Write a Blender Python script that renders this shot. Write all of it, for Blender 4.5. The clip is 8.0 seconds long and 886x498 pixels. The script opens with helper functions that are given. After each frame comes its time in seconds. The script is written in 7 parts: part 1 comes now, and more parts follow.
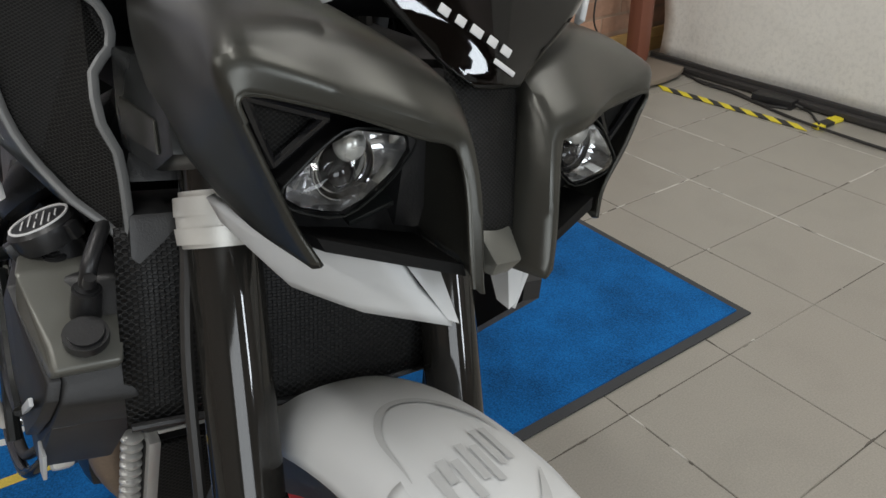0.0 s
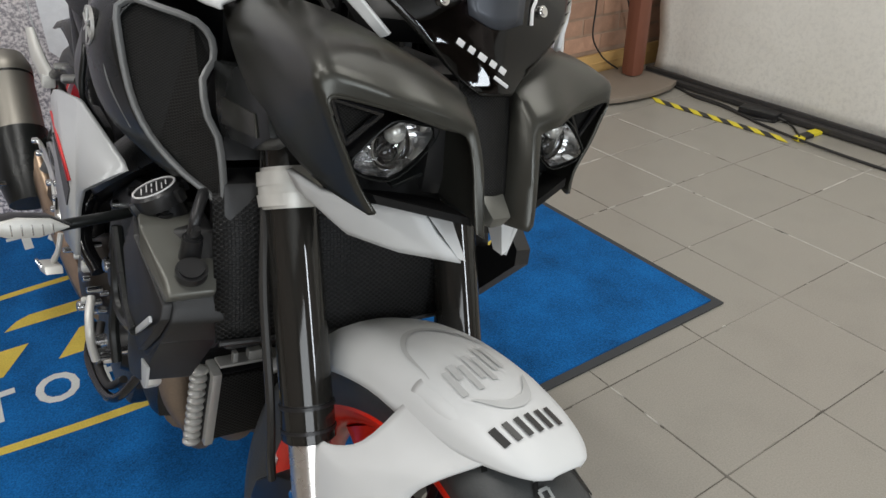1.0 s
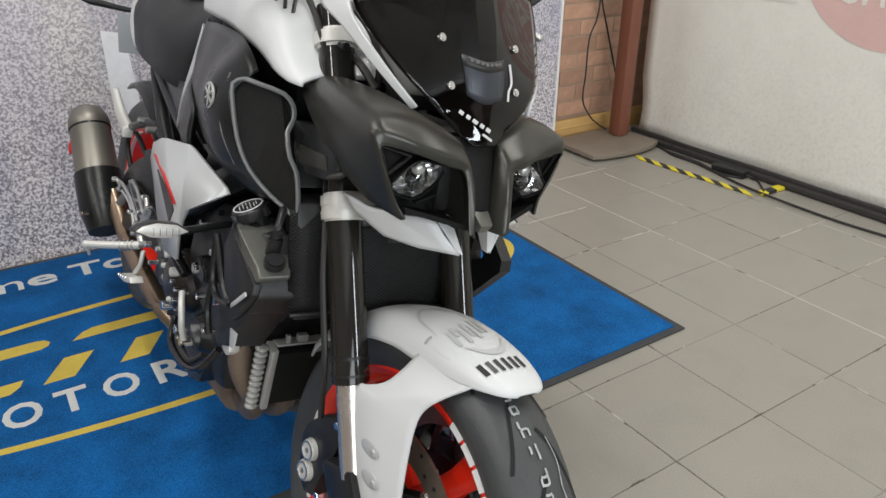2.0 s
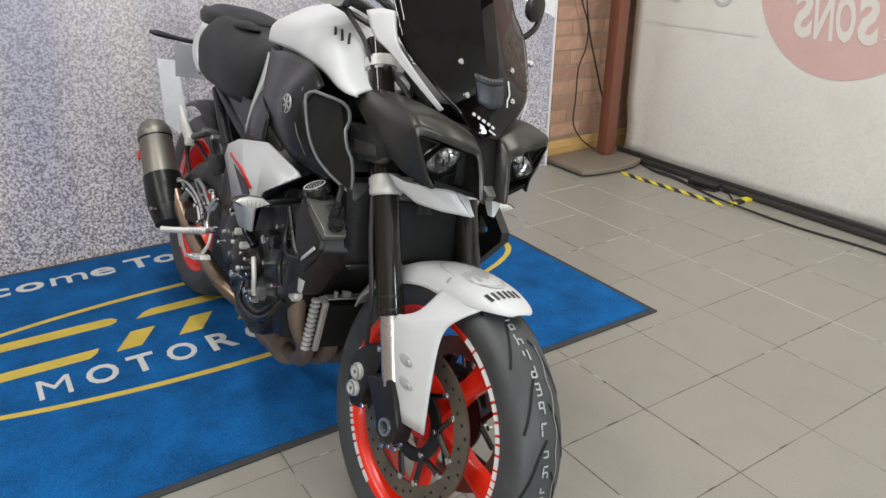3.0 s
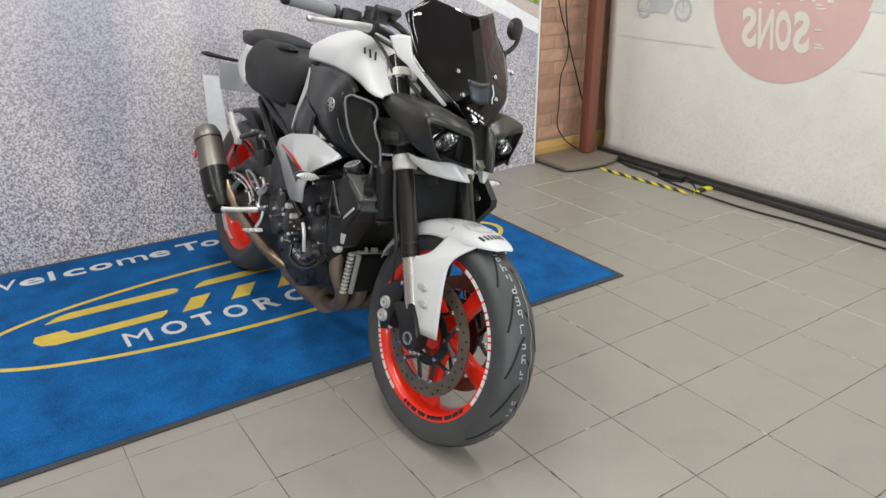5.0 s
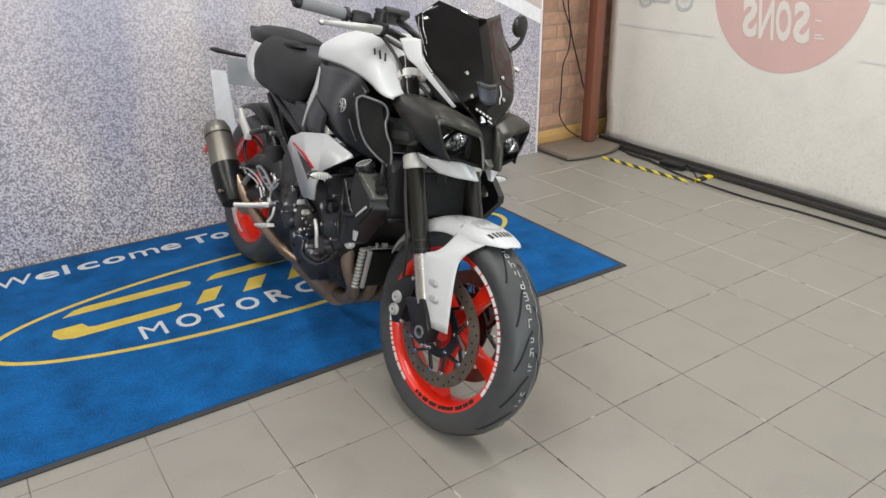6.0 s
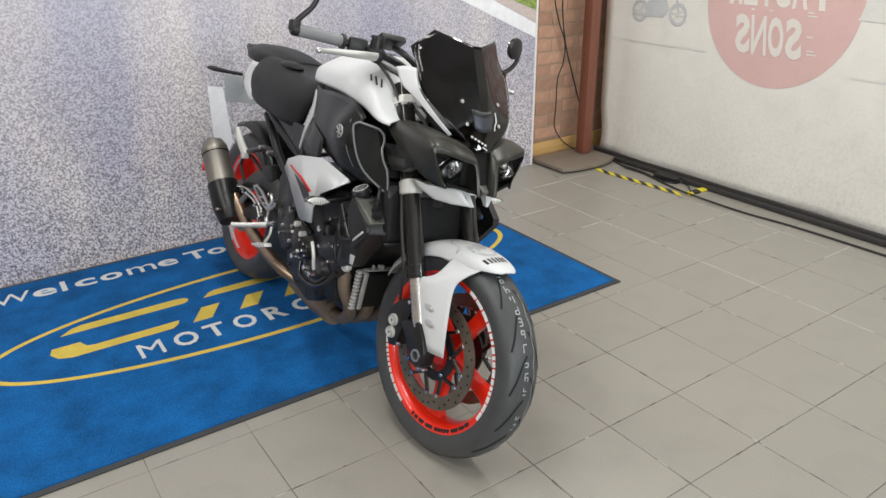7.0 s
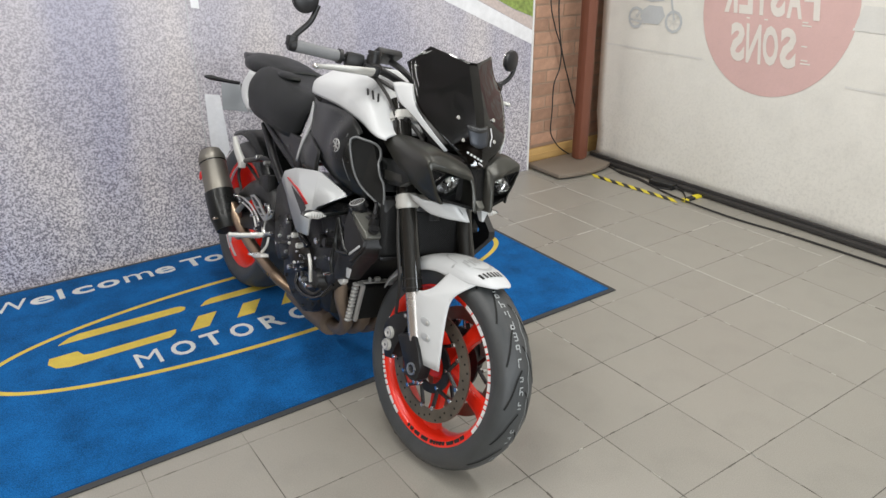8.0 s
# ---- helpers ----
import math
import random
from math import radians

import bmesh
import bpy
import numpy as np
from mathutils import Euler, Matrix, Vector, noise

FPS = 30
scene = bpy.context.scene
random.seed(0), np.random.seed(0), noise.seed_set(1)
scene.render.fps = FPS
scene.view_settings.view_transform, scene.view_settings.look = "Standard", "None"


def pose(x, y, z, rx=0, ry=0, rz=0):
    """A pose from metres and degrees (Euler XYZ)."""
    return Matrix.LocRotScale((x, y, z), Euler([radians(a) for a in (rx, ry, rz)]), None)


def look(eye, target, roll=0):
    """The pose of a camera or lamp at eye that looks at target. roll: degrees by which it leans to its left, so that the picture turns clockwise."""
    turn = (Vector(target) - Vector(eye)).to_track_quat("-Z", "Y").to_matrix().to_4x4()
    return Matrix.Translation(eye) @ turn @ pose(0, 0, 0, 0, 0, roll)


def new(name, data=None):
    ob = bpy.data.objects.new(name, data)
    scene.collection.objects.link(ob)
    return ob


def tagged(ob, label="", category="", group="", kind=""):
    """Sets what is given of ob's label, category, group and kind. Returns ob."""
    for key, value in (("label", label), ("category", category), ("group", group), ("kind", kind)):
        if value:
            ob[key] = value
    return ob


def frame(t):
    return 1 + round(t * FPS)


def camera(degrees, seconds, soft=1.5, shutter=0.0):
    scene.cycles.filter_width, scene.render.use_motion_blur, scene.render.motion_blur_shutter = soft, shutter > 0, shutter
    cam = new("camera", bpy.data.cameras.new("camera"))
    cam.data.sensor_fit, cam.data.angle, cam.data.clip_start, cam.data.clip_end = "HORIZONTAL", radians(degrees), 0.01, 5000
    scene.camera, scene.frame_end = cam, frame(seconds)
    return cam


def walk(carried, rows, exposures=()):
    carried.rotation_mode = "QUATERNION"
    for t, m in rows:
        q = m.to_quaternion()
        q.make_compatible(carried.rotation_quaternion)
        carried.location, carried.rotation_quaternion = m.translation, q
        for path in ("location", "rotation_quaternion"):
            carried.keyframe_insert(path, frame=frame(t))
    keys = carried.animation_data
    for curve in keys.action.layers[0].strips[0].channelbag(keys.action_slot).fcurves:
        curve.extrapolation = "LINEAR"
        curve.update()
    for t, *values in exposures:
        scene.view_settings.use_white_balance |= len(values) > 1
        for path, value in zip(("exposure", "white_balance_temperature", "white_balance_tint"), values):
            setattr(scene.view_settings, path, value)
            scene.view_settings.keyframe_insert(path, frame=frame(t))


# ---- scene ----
cam = camera(62.6, 8.0)
PATH = [
    (0, (-0.542, -0.056, 0.978), (0.407, 1.375, -0.047), -1.7),
    (0.5, (-0.584, -0.115, 1.004), (0.363, 1.318, -0.02), -1.1),
    (1, (-0.651, -0.202, 1.038), (0.301, 1.24, 0.031), -0.6),
    (1.5, (-0.725, -0.319, 1.091), (0.245, 1.162, 0.161), -0.1),
    (3, (-1.067, -0.762, 1.188), (-0.056, 0.765, 0.384), 0.6),
    (3.5, (-1.17, -0.893, 1.211), (-0.151, 0.653, 0.457), 0.4),
    (4, (-1.263, -1.032, 1.229), (-0.237, 0.511, 0.477), 0.4),
    (4.5, (-1.325, -1.144, 1.244), (-0.298, 0.397, 0.49), 0.0),
    (6, (-1.417, -1.213, 1.323), (-0.406, 0.308, 0.508), -0.8),
    (6.5, (-1.417, -1.211, 1.355), (-0.4, 0.31, 0.545), -0.8),
    (7, (-1.415, -1.211, 1.39), (-0.393, 0.305, 0.579), -0.7),
    (7.5, (-1.413, -1.21, 1.415), (-0.387, 0.302, 0.602), -0.7),
    (8, (-1.411, -1.21, 1.436), (-0.383, 0.299, 0.621), -0.5),
]
walk(cam, [(t, look(eye, target, roll)) for t, eye, target, roll in PATH],
     [(0.0, -0.40), (0.5, -0.33), (1.0, -0.29), (1.5, -0.18), (3.0, -0.04), (3.5, 0.0), (8.0, 0.02)])

# ---- world and lamps ----
world = bpy.data.worlds.new("world")
scene.world = world
world.use_nodes = True
world.node_tree.nodes["Background"].inputs[0].default_value = (0.75, 0.87, 1.0, 1)
world.node_tree.nodes["Background"].inputs[1].default_value = 0.5


def area_lamp(name, m, sx, sy, watts, colour):
    data = bpy.data.lights.new(name, "AREA")
    data.shape, data.size, data.size_y, data.energy, data.color = "RECTANGLE", sx, sy, watts, colour
    ob = new(name, data)
    ob.matrix_world = m
    return ob


CEIL = 2.75
PANELS = [(-2.6, 1.05), (-0.7, 1.05), (1.2, 1.05), (-2.6, -0.15), (-1.05, -0.15), (1.25, -0.15)]
for px_, py_ in PANELS:
    area_lamp("panel_lamp", pose(px_, py_, CEIL - 0.035), 0.14, 1.1, 17.6, (1.0, 0.985, 0.955))
# daylight through the shop windows behind the camera
area_lamp("shop_window_lamp", look((-1.8, -4.45, 1.40), (-0.9, 0.6, 0.7)), 2.9, 1.7, 104, (0.92, 0.965, 1.0))
area_lamp("window_lamp", look((1.72, -4.45, 1.72), (0.2, 0, 1.0)), 0.42, 1.38, 62, (0.86, 0.93, 1.0))


# ---- materials ----
def mat(name, col, rough=0.5, metal=0.0, var=0.12, scale=14.0, bump=0.05, bscale=180.0, coat=0.0, rvar=0.12, spec=0.5, dirt=0.0, grain=0.35):
    m = bpy.data.materials.new(name)
    m.use_nodes = True
    nt = m.node_tree
    p = nt.nodes["Principled BSDF"]
    geo = nt.nodes.new("ShaderNodeTexCoord")
    n1 = nt.nodes.new("ShaderNodeTexNoise")
    n1.inputs["Scale"].default_value, n1.inputs["Detail"].default_value = scale, 5
    n2 = nt.nodes.new("ShaderNodeTexNoise")
    n2.inputs["Scale"].default_value, n2.inputs["Detail"].default_value = bscale, 3
    nt.links.new(geo.outputs["Object"], n1.inputs["Vector"])
    nt.links.new(geo.outputs["Object"], n2.inputs["Vector"])
    mix = nt.nodes.new("ShaderNodeMix")
    mix.data_type = "RGBA"
    mix.inputs[6].default_value = tuple(c * (1 - var) for c in col) + (1,)
    mix.inputs[7].default_value = tuple(min(1, c * (1 + var)) for c in col) + (1,)
    add = nt.nodes.new("ShaderNodeMath")
    add.operation = "MULTIPLY_ADD"
    nt.links.new(n2.outputs["Fac"], add.inputs[0])
    add.inputs[1].default_value = grain
    sub = nt.nodes.new("ShaderNodeMath")
    sub.operation = "MULTIPLY_ADD"
    nt.links.new(n1.outputs["Fac"], sub.inputs[0])
    sub.inputs[1].default_value, sub.inputs[2].default_value = 1.2, -0.1 - 0.5 * grain
    nt.links.new(sub.outputs[0], add.inputs[2])
    nt.links.new(add.outputs[0], mix.inputs[0])
    out = mix.outputs[2]
    if dirt > 0:
        n3 = nt.nodes.new("ShaderNodeTexNoise")
        n3.inputs["Scale"].default_value, n3.inputs["Detail"].default_value = 6, 8
        nt.links.new(geo.outputs["Object"], n3.inputs["Vector"])
        ramp = nt.nodes.new("ShaderNodeValToRGB")
        ramp.color_ramp.elements[0].position, ramp.color_ramp.elements[1].position = 0.5, 0.72
        nt.links.new(n3.outputs["Fac"], ramp.inputs["Fac"])
        mul = nt.nodes.new("ShaderNodeMath")
        mul.operation = "MULTIPLY"
        mul.inputs[1].default_value = dirt
        nt.links.new(ramp.outputs["Color"], mul.inputs[0])
        mx = nt.nodes.new("ShaderNodeMix")
        mx.data_type = "RGBA"
        nt.links.new(mul.outputs[0], mx.inputs[0])
        nt.links.new(out, mx.inputs[6])
        mx.inputs[7].default_value = (0.16, 0.14, 0.12, 1)
        out = mx.outputs[2]
    nt.links.new(out, p.inputs["Base Color"])
    rr = nt.nodes.new("ShaderNodeMapRange")
    rr.inputs["To Min"].default_value, rr.inputs["To Max"].default_value = max(0.02, rough - rvar), min(1, rough + rvar)
    nt.links.new(n1.outputs["Fac"], rr.inputs["Value"])
    nt.links.new(rr.outputs[0], p.inputs["Roughness"])
    p.inputs["Metallic"].default_value = metal
    p.inputs["Coat Weight"].default_value = coat
    p.inputs["Coat Roughness"].default_value = 0.06
    p.inputs["Specular IOR Level"].default_value = spec
    if bump > 0:
        b = nt.nodes.new("ShaderNodeBump")
        b.inputs["Strength"].default_value, b.inputs["Distance"].default_value = bump, 0.002
        nt.links.new(n2.outputs["Fac"], b.inputs["Height"])
        nt.links.new(b.outputs[0], p.inputs["Normal"])
    return m


def node(m, kind):
    return m.node_tree.nodes.new(kind)


M_GREY = mat("satin_graphite_paint", (0.051, 0.051, 0.0445), 0.31, 0.6, 0.05, 9, 0.05, 1600, rvar=0.006, spec=0.6)
M_WHITE = mat("pearl_white_paint", (0.61, 0.625, 0.63), 0.42, 0.0, 0.03, 5, 0.02, 900, coat=0.06, rvar=0.04)
M_SILVER = mat("silver_grey_paint", (0.46, 0.475, 0.48), 0.38, 0.1, 0.05, 6, 0.03, 900, rvar=0.05)
M_FORK = mat("gloss_black_anodised_tube", (0.016, 0.0155, 0.014), 0.06, 0.0, 0.2, 10, 0.0, 400, coat=0.0, rvar=0.02, spec=0.45)
M_CLAMP = mat("satin_silver_casting", (0.66, 0.655, 0.62), 0.42, 0.30, 0.06, 14, 0.05, 500)
# blacker than the plastic around it: the cowl mouth's shade is in this colour
M_PIT = mat("shaded_recess_black", (0.004, 0.004, 0.004), 0.7, 0.0, 0.2, 12, 0.1, 700, spec=0.2)
M_PALE = mat("pale_grey_trim", (0.165, 0.17, 0.172), 0.42, 0.2, 0.08, 10, 0.03, 500)
M_RED = mat("red_wheel_paint", (0.84, 0.026, 0.008), 0.32, 0.0, 0.08, 8, 0.02, 400, coat=0.3)
M_BLACK = mat("black_plastic", (0.011, 0.011, 0.0115), 0.44, 0.0, 0.2, 12, 0.12, 700)
M_SATIN = mat("satin_black_metal", (0.020, 0.020, 0.021), 0.34, 0.3, 0.2, 14, 0.06, 500)
M_GLOSS = mat("gloss_black_tube", (0.010, 0.010, 0.011), 0.08, 0.0, 0.2, 10, 0.0, 400, rvar=0.04)
M_RUBBER = mat("tyre_rubber", (0.052, 0.056, 0.058), 0.47, 0.0, 0.25, 18, 0.25, 420, dirt=0.14)
M_GROOVE = mat("tread_groove_rubber", (0.008, 0.008, 0.008), 0.85, 0.0, 0.1, 18, 0.1, 420)
M_CHALK = mat("chalk_paint_mark", (0.38, 0.40, 0.40), 0.9, 0.0, 0.35, 90, 0.2, 700)
M_ALU = mat("cast_aluminium", (0.60, 0.60, 0.58), 0.30, 0.92, 0.1, 16, 0.12, 500, dirt=0.15)
M_CLUTCH = mat("dark_bronze_casting", (0.026, 0.021, 0.017), 0.36, 0.4, 0.3, 20, 0.3, 350)
M_CHROME = mat("polished_steel", (0.72, 0.72, 0.72), 0.16, 1.0, 0.06, 20, 0.02, 600)
M_FORKTUBE = mat("fork_slider_coating", (0.62, 0.59, 0.56), 0.27, 0.85, 0.1, 12, 0.0, 500)
M_ENGINE = mat("dark_engine_casting", (0.019, 0.019, 0.0195), 0.32, 0.4, 0.3, 20, 0.3, 350)
M_TITAN = mat("titanium_sleeve", (0.25, 0.235, 0.205), 0.42, 0.75, 0.12, 9, 0.05, 500)
M_PIPE = mat("heat_stained_header", (0.20, 0.150, 0.110), 0.55, 0.45, 0.5, 12, 0.12, 300)
M_PIPE2 = mat("bronzed_link_pipe", (0.30, 0.22, 0.155), 0.3, 0.9, 0.35, 10, 0.05, 300)
M_DISC = mat("used_brake_disc", (0.20, 0.175, 0.14), 0.42, 0.75, 0.35, 22, 0.1, 300)
M_SEAT = mat("seat_vinyl", (0.0100, 0.0115, 0.0112), 0.44, 0.0, 0.15, 8, 0.35, 800, spec=0.3)
M_COVER = mat("matt_side_cover", (0.0110, 0.0122, 0.0120), 0.30, 0.15, 0.12, 8, 0.08, 800, spec=0.36)
M_LABEL = mat("white_decal", (0.72, 0.72, 0.72), 0.5, 0.0, 0.04, 20, 0.0, 300)
M_DECALGREY = mat("grey_decal", (0.46, 0.47, 0.47), 0.45, 0.0, 0.06, 20, 0.0, 300)
M_DECALBLACK = mat("black_decal", (0.02, 0.02, 0.02), 0.4, 0.0, 0.1, 20, 0.0, 300)
M_PLATE = mat("white_plastic_plate", (0.27, 0.29, 0.31), 0.4, 0.0, 0.05, 10, 0.02, 400)
M_COOLER = mat("oil_cooler_metal", (0.55, 0.55, 0.53), 0.45, 0.6, 0.12, 20, 0.1, 300)
M_GRIP = mat("grey_grip_rubber", (0.20, 0.205, 0.21), 0.7, 0.0, 0.12, 30, 0.3, 500)
M_REDLIGHT = mat("red_decal", (0.62, 0.03, 0.03), 0.4, 0.0, 0.05, 20, 0.0, 300)


def mesh_mat(name, wire, cell, depth):
    """A woven wire guard: pale wires round small dark holes in staggered rows."""
    m = mat(name, wire, 0.5, 0.0, 0.1, 20, 0.0, spec=0.25)
    nt = m.node_tree
    p = nt.nodes["Principled BSDF"]
    tex, sep, com, rot, vor, bmp, ramp, mix = (node(m, "ShaderNode" + k) for k in ("TexCoord", "SeparateXYZ", "CombineXYZ", "Mapping", "TexVoronoi", "Bump", "ValToRGB", "Mix"))
    nt.links.new(tex.outputs["Object"], sep.inputs[0])
    nt.links.new(sep.outputs["Y"], com.inputs[0])
    nt.links.new(sep.outputs["Z"], com.inputs[1])
    nt.links.new(com.outputs[0], rot.inputs["Vector"])
    rot.inputs["Rotation"].default_value = (0, 0, 0.785)
    rot.inputs["Scale"].default_value = (1.0, 1.35, 1.0)
    vor.voronoi_dimensions = "2D"
    vor.inputs["Scale"].default_value, vor.inputs["Randomness"].default_value = cell, 0.0
    nt.links.new(rot.outputs[0], vor.inputs["Vector"])
    ramp.color_ramp.elements[0].position, ramp.color_ramp.elements[1].position = 0.34, 0.50
    nt.links.new(vor.outputs["Distance"], ramp.inputs[0])
    mix.data_type = "RGBA"
    mix.inputs[6].default_value = (0.0015, 0.0015, 0.0015, 1)
    src = p.inputs["Base Color"].links[0].from_socket
    nt.links.new(ramp.outputs[0], mix.inputs[0])
    nt.links.new(src, mix.inputs[7])
    nt.links.new(mix.outputs[2], p.inputs["Base Color"])
    bmp.inputs["Strength"].default_value, bmp.inputs["Distance"].default_value = 1.0, depth
    nt.links.new(ramp.outputs[0], bmp.inputs["Height"])
    nt.links.new(bmp.outputs[0], p.inputs["Normal"])
    return m


M_MESH = mesh_mat("black_wire_mesh", (0.0155, 0.016, 0.0165), 200, 0.0010)
M_FINE = mesh_mat("fine_black_mesh", (0.019, 0.019, 0.018), 400, 0.0006)
M_REFL = mat("smoked_reflector", (0.42, 0.42, 0.43), 0.16, 1.0, 0.2, 30, 0.0, 300, rvar=0.04)
M_PANEL = mat("silver_metallic_paint", (0.50, 0.515, 0.52), 0.36, 0.25, 0.05, 6, 0.03, 900, rvar=0.05)
M_SLATE = mat("blue_grey_paint", (0.040, 0.046, 0.058), 0.35, 0.2, 0.08, 20, 0.0, 300)
M_SHROUD = mat("satin_grey_plastic", (0.120, 0.120, 0.106), 0.32, 0.3, 0.1, 12, 0.06, 900, rvar=0.04)
M_DISH = mat("bright_lamp_reflector", (0.90, 0.90, 0.91), 0.13, 0.9, 0.05, 60, 0.0, 300, rvar=0.04)
M_BULB = mat("frosted_bulb_shield", (0.75, 0.74, 0.70), 0.25, 0.5, 0.03, 30, 0.0, 300)


def glassy(name, col, rough, alpha_mix):
    """Clear or tinted plastic: a clear sheet with a glossy face."""
    m = bpy.data.materials.new(name)
    m.use_nodes = True
    nt = m.node_tree
    nt.nodes.remove(nt.nodes["Principled BSDF"])
    out = nt.nodes["Material Output"]
    tr, gl, mx, fr = node(m, "ShaderNodeBsdfTransparent"), node(m, "ShaderNodeBsdfGlossy"), node(m, "ShaderNodeMixShader"), node(m, "ShaderNodeFresnel")
    tr.inputs[0].default_value = (*col, 1)
    gl.inputs["Roughness"].default_value = rough
    fr.inputs[0].default_value = 1.5
    nt.links.new(fr.outputs[0], mx.inputs[0])
    nt.links.new(tr.outputs[0], mx.inputs[1])
    nt.links.new(gl.outputs[0], mx.inputs[2])
    nt.links.new(mx.outputs[0], out.inputs[0])
    return m


M_LENS = glassy("clear_lens", (0.93, 0.94, 0.94), 0.03, 0)
M_TINT = glassy("dark_tinted_acrylic", (0.090, 0.080, 0.086), 0.03, 0)

# ---- room materials ----
def tile_mat():
    m = mat("grey_porcelain_tile", (0.300, 0.283, 0.247), 0.33, 0.0, 0.17, 6, 0.2, 300, rvar=0.1, grain=1.5, dirt=0.16)
    nt = m.node_tree
    info, hsv = node(m, "ShaderNodeObjectInfo"), node(m, "ShaderNodeHueSaturation")
    rng = node(m, "ShaderNodeMapRange")
    rng.inputs["To Min"].default_value, rng.inputs["To Max"].default_value = 0.978, 1.022
    p = nt.nodes["Principled BSDF"]
    src = p.inputs["Base Color"].links[0].from_socket
    nt.links.new(info.outputs["Random"], rng.inputs["Value"])
    nt.links.new(rng.outputs[0], hsv.inputs["Value"])
    nt.links.new(src, hsv.inputs["Color"])
    nt.links.new(hsv.outputs[0], p.inputs["Base Color"])
    return m


M_TILE = tile_mat()
M_GROUT = mat("dark_grout", (0.115, 0.104, 0.088), 0.9, 0.0, 0.4, 7, 0.3, 300)
nt = M_GROUT.node_tree
fade, cut_, blend = (node(M_GROUT, "ShaderNode" + k) for k in ("TexNoise", "ValToRGB", "Mix"))
fade.inputs["Scale"].default_value, fade.inputs["Detail"].default_value = 2.6, 3.0
cut_.color_ramp.elements[0].position, cut_.color_ramp.elements[1].position = 0.50, 0.64
blend.data_type = "RGBA"
blend.inputs[7].default_value = (0.262, 0.250, 0.216, 1)
shade = nt.nodes["Principled BSDF"].inputs["Base Color"]
where = node(M_GROUT, "ShaderNodeTexCoord")
nt.links.new(where.outputs["Object"], fade.inputs["Vector"])
nt.links.new(fade.outputs["Fac"], cut_.inputs[0])
nt.links.new(cut_.outputs[0], blend.inputs[0])
nt.links.new(shade.links[0].from_socket, blend.inputs[6])
nt.links.new(blend.outputs[2], shade)
M_GROUTPALE = mat("pale_grout", (0.50, 0.48, 0.44), 0.9, 0.0, 0.3, 25, 0.3, 300)
M_MAT = mat("blue_carpet_pile", (0.006, 0.093, 0.282), 0.95, 0.0, 0.58, 8, 1.0, 300, spec=0.15, grain=1.6)
M_MATYEL = mat("yellow_carpet_pile", (0.59, 0.45, 0.085), 0.95, 0.0, 0.18, 14, 1.0, 300, spec=0.15, grain=1.6)
M_MATWHT = mat("white_carpet_pile", (0.58, 0.60, 0.58), 0.95, 0.0, 0.12, 14, 1.0, 300, spec=0.15, grain=1.6)
M_MATEDGE = mat("mat_rubber_border", (0.035, 0.037, 0.04), 0.75, 0.0, 0.2, 14, 0.2, 300)
M_POST = mat("red_brown_steel_paint", (0.19, 0.068, 0.04), 0.45, 0.0, 0.06, 6, 0.04, 400)
M_WOOD = mat("varnished_pine_skirting", (0.56, 0.35, 0.13), 0.5, 0.0, 0.15, 8, 0.1, 200)
M_PLINTH = mat("worn_brown_board", (0.20, 0.165, 0.13), 0.6, 0.0, 0.14, 9, 0.1, 200)
M_MORTAR = mat("mortar", (0.40, 0.275, 0.195), 0.95, 0.0, 0.2, 20, 0.5, 200)
M_BAR = mat("dark_steel_bar", (0.055, 0.052, 0.05), 0.5, 0.3, 0.15, 10, 0.05, 300)
M_CABLE = mat("black_cable_sheath", (0.018, 0.017, 0.016), 0.5, 0.0, 0.2, 20, 0.05, 300)
M_TAPEY = mat("yellow_tape", (0.72, 0.60, 0.03), 0.5, 0.0, 0.1, 20, 0.05, 300)
M_TAPEK = mat("black_tape", (0.02, 0.02, 0.02), 0.5, 0.0, 0.1, 20, 0.05, 300)
M_WALL = mat("painted_plaster", (0.27, 0.215, 0.18), 0.85, 0.0, 0.05, 3, 0.1, 120)
M_CEIL = mat("white_ceiling_board", (0.74, 0.73, 0.70), 0.9, 0.0, 0.04, 4, 0.2, 160)
M_TRIM = mat("white_edge_trim", (0.78, 0.78, 0.77), 0.45, 0.0, 0.04, 10, 0.0, 200)
M_FRAME = mat("window_frame_paint", (0.5, 0.5, 0.5), 0.4, 0.0, 0.05, 8, 0.0, 200)


def brick_mat():
    m = mat("wire_cut_brick", (0.47, 0.268, 0.172), 0.9, 0.0, 0.25, 26, 0.6, 160)
    nt = m.node_tree
    info, hsv, rng = node(m, "ShaderNodeObjectInfo"), node(m, "ShaderNodeHueSaturation"), node(m, "ShaderNodeMapRange")
    rng.inputs["To Min"].default_value, rng.inputs["To Max"].default_value = 0.86, 1.16
    hsv.inputs["Saturation"].default_value = 0.95
    p = nt.nodes["Principled BSDF"]
    src = p.inputs["Base Color"].links[0].from_socket
    nt.links.new(info.outputs["Random"], rng.inputs["Value"])
    nt.links.new(rng.outputs[0], hsv.inputs["Value"])
    nt.links.new(src, hsv.inputs["Color"])
    nt.links.new(hsv.outputs[0], p.inputs["Base Color"])
    return m


M_BRICK = brick_mat()


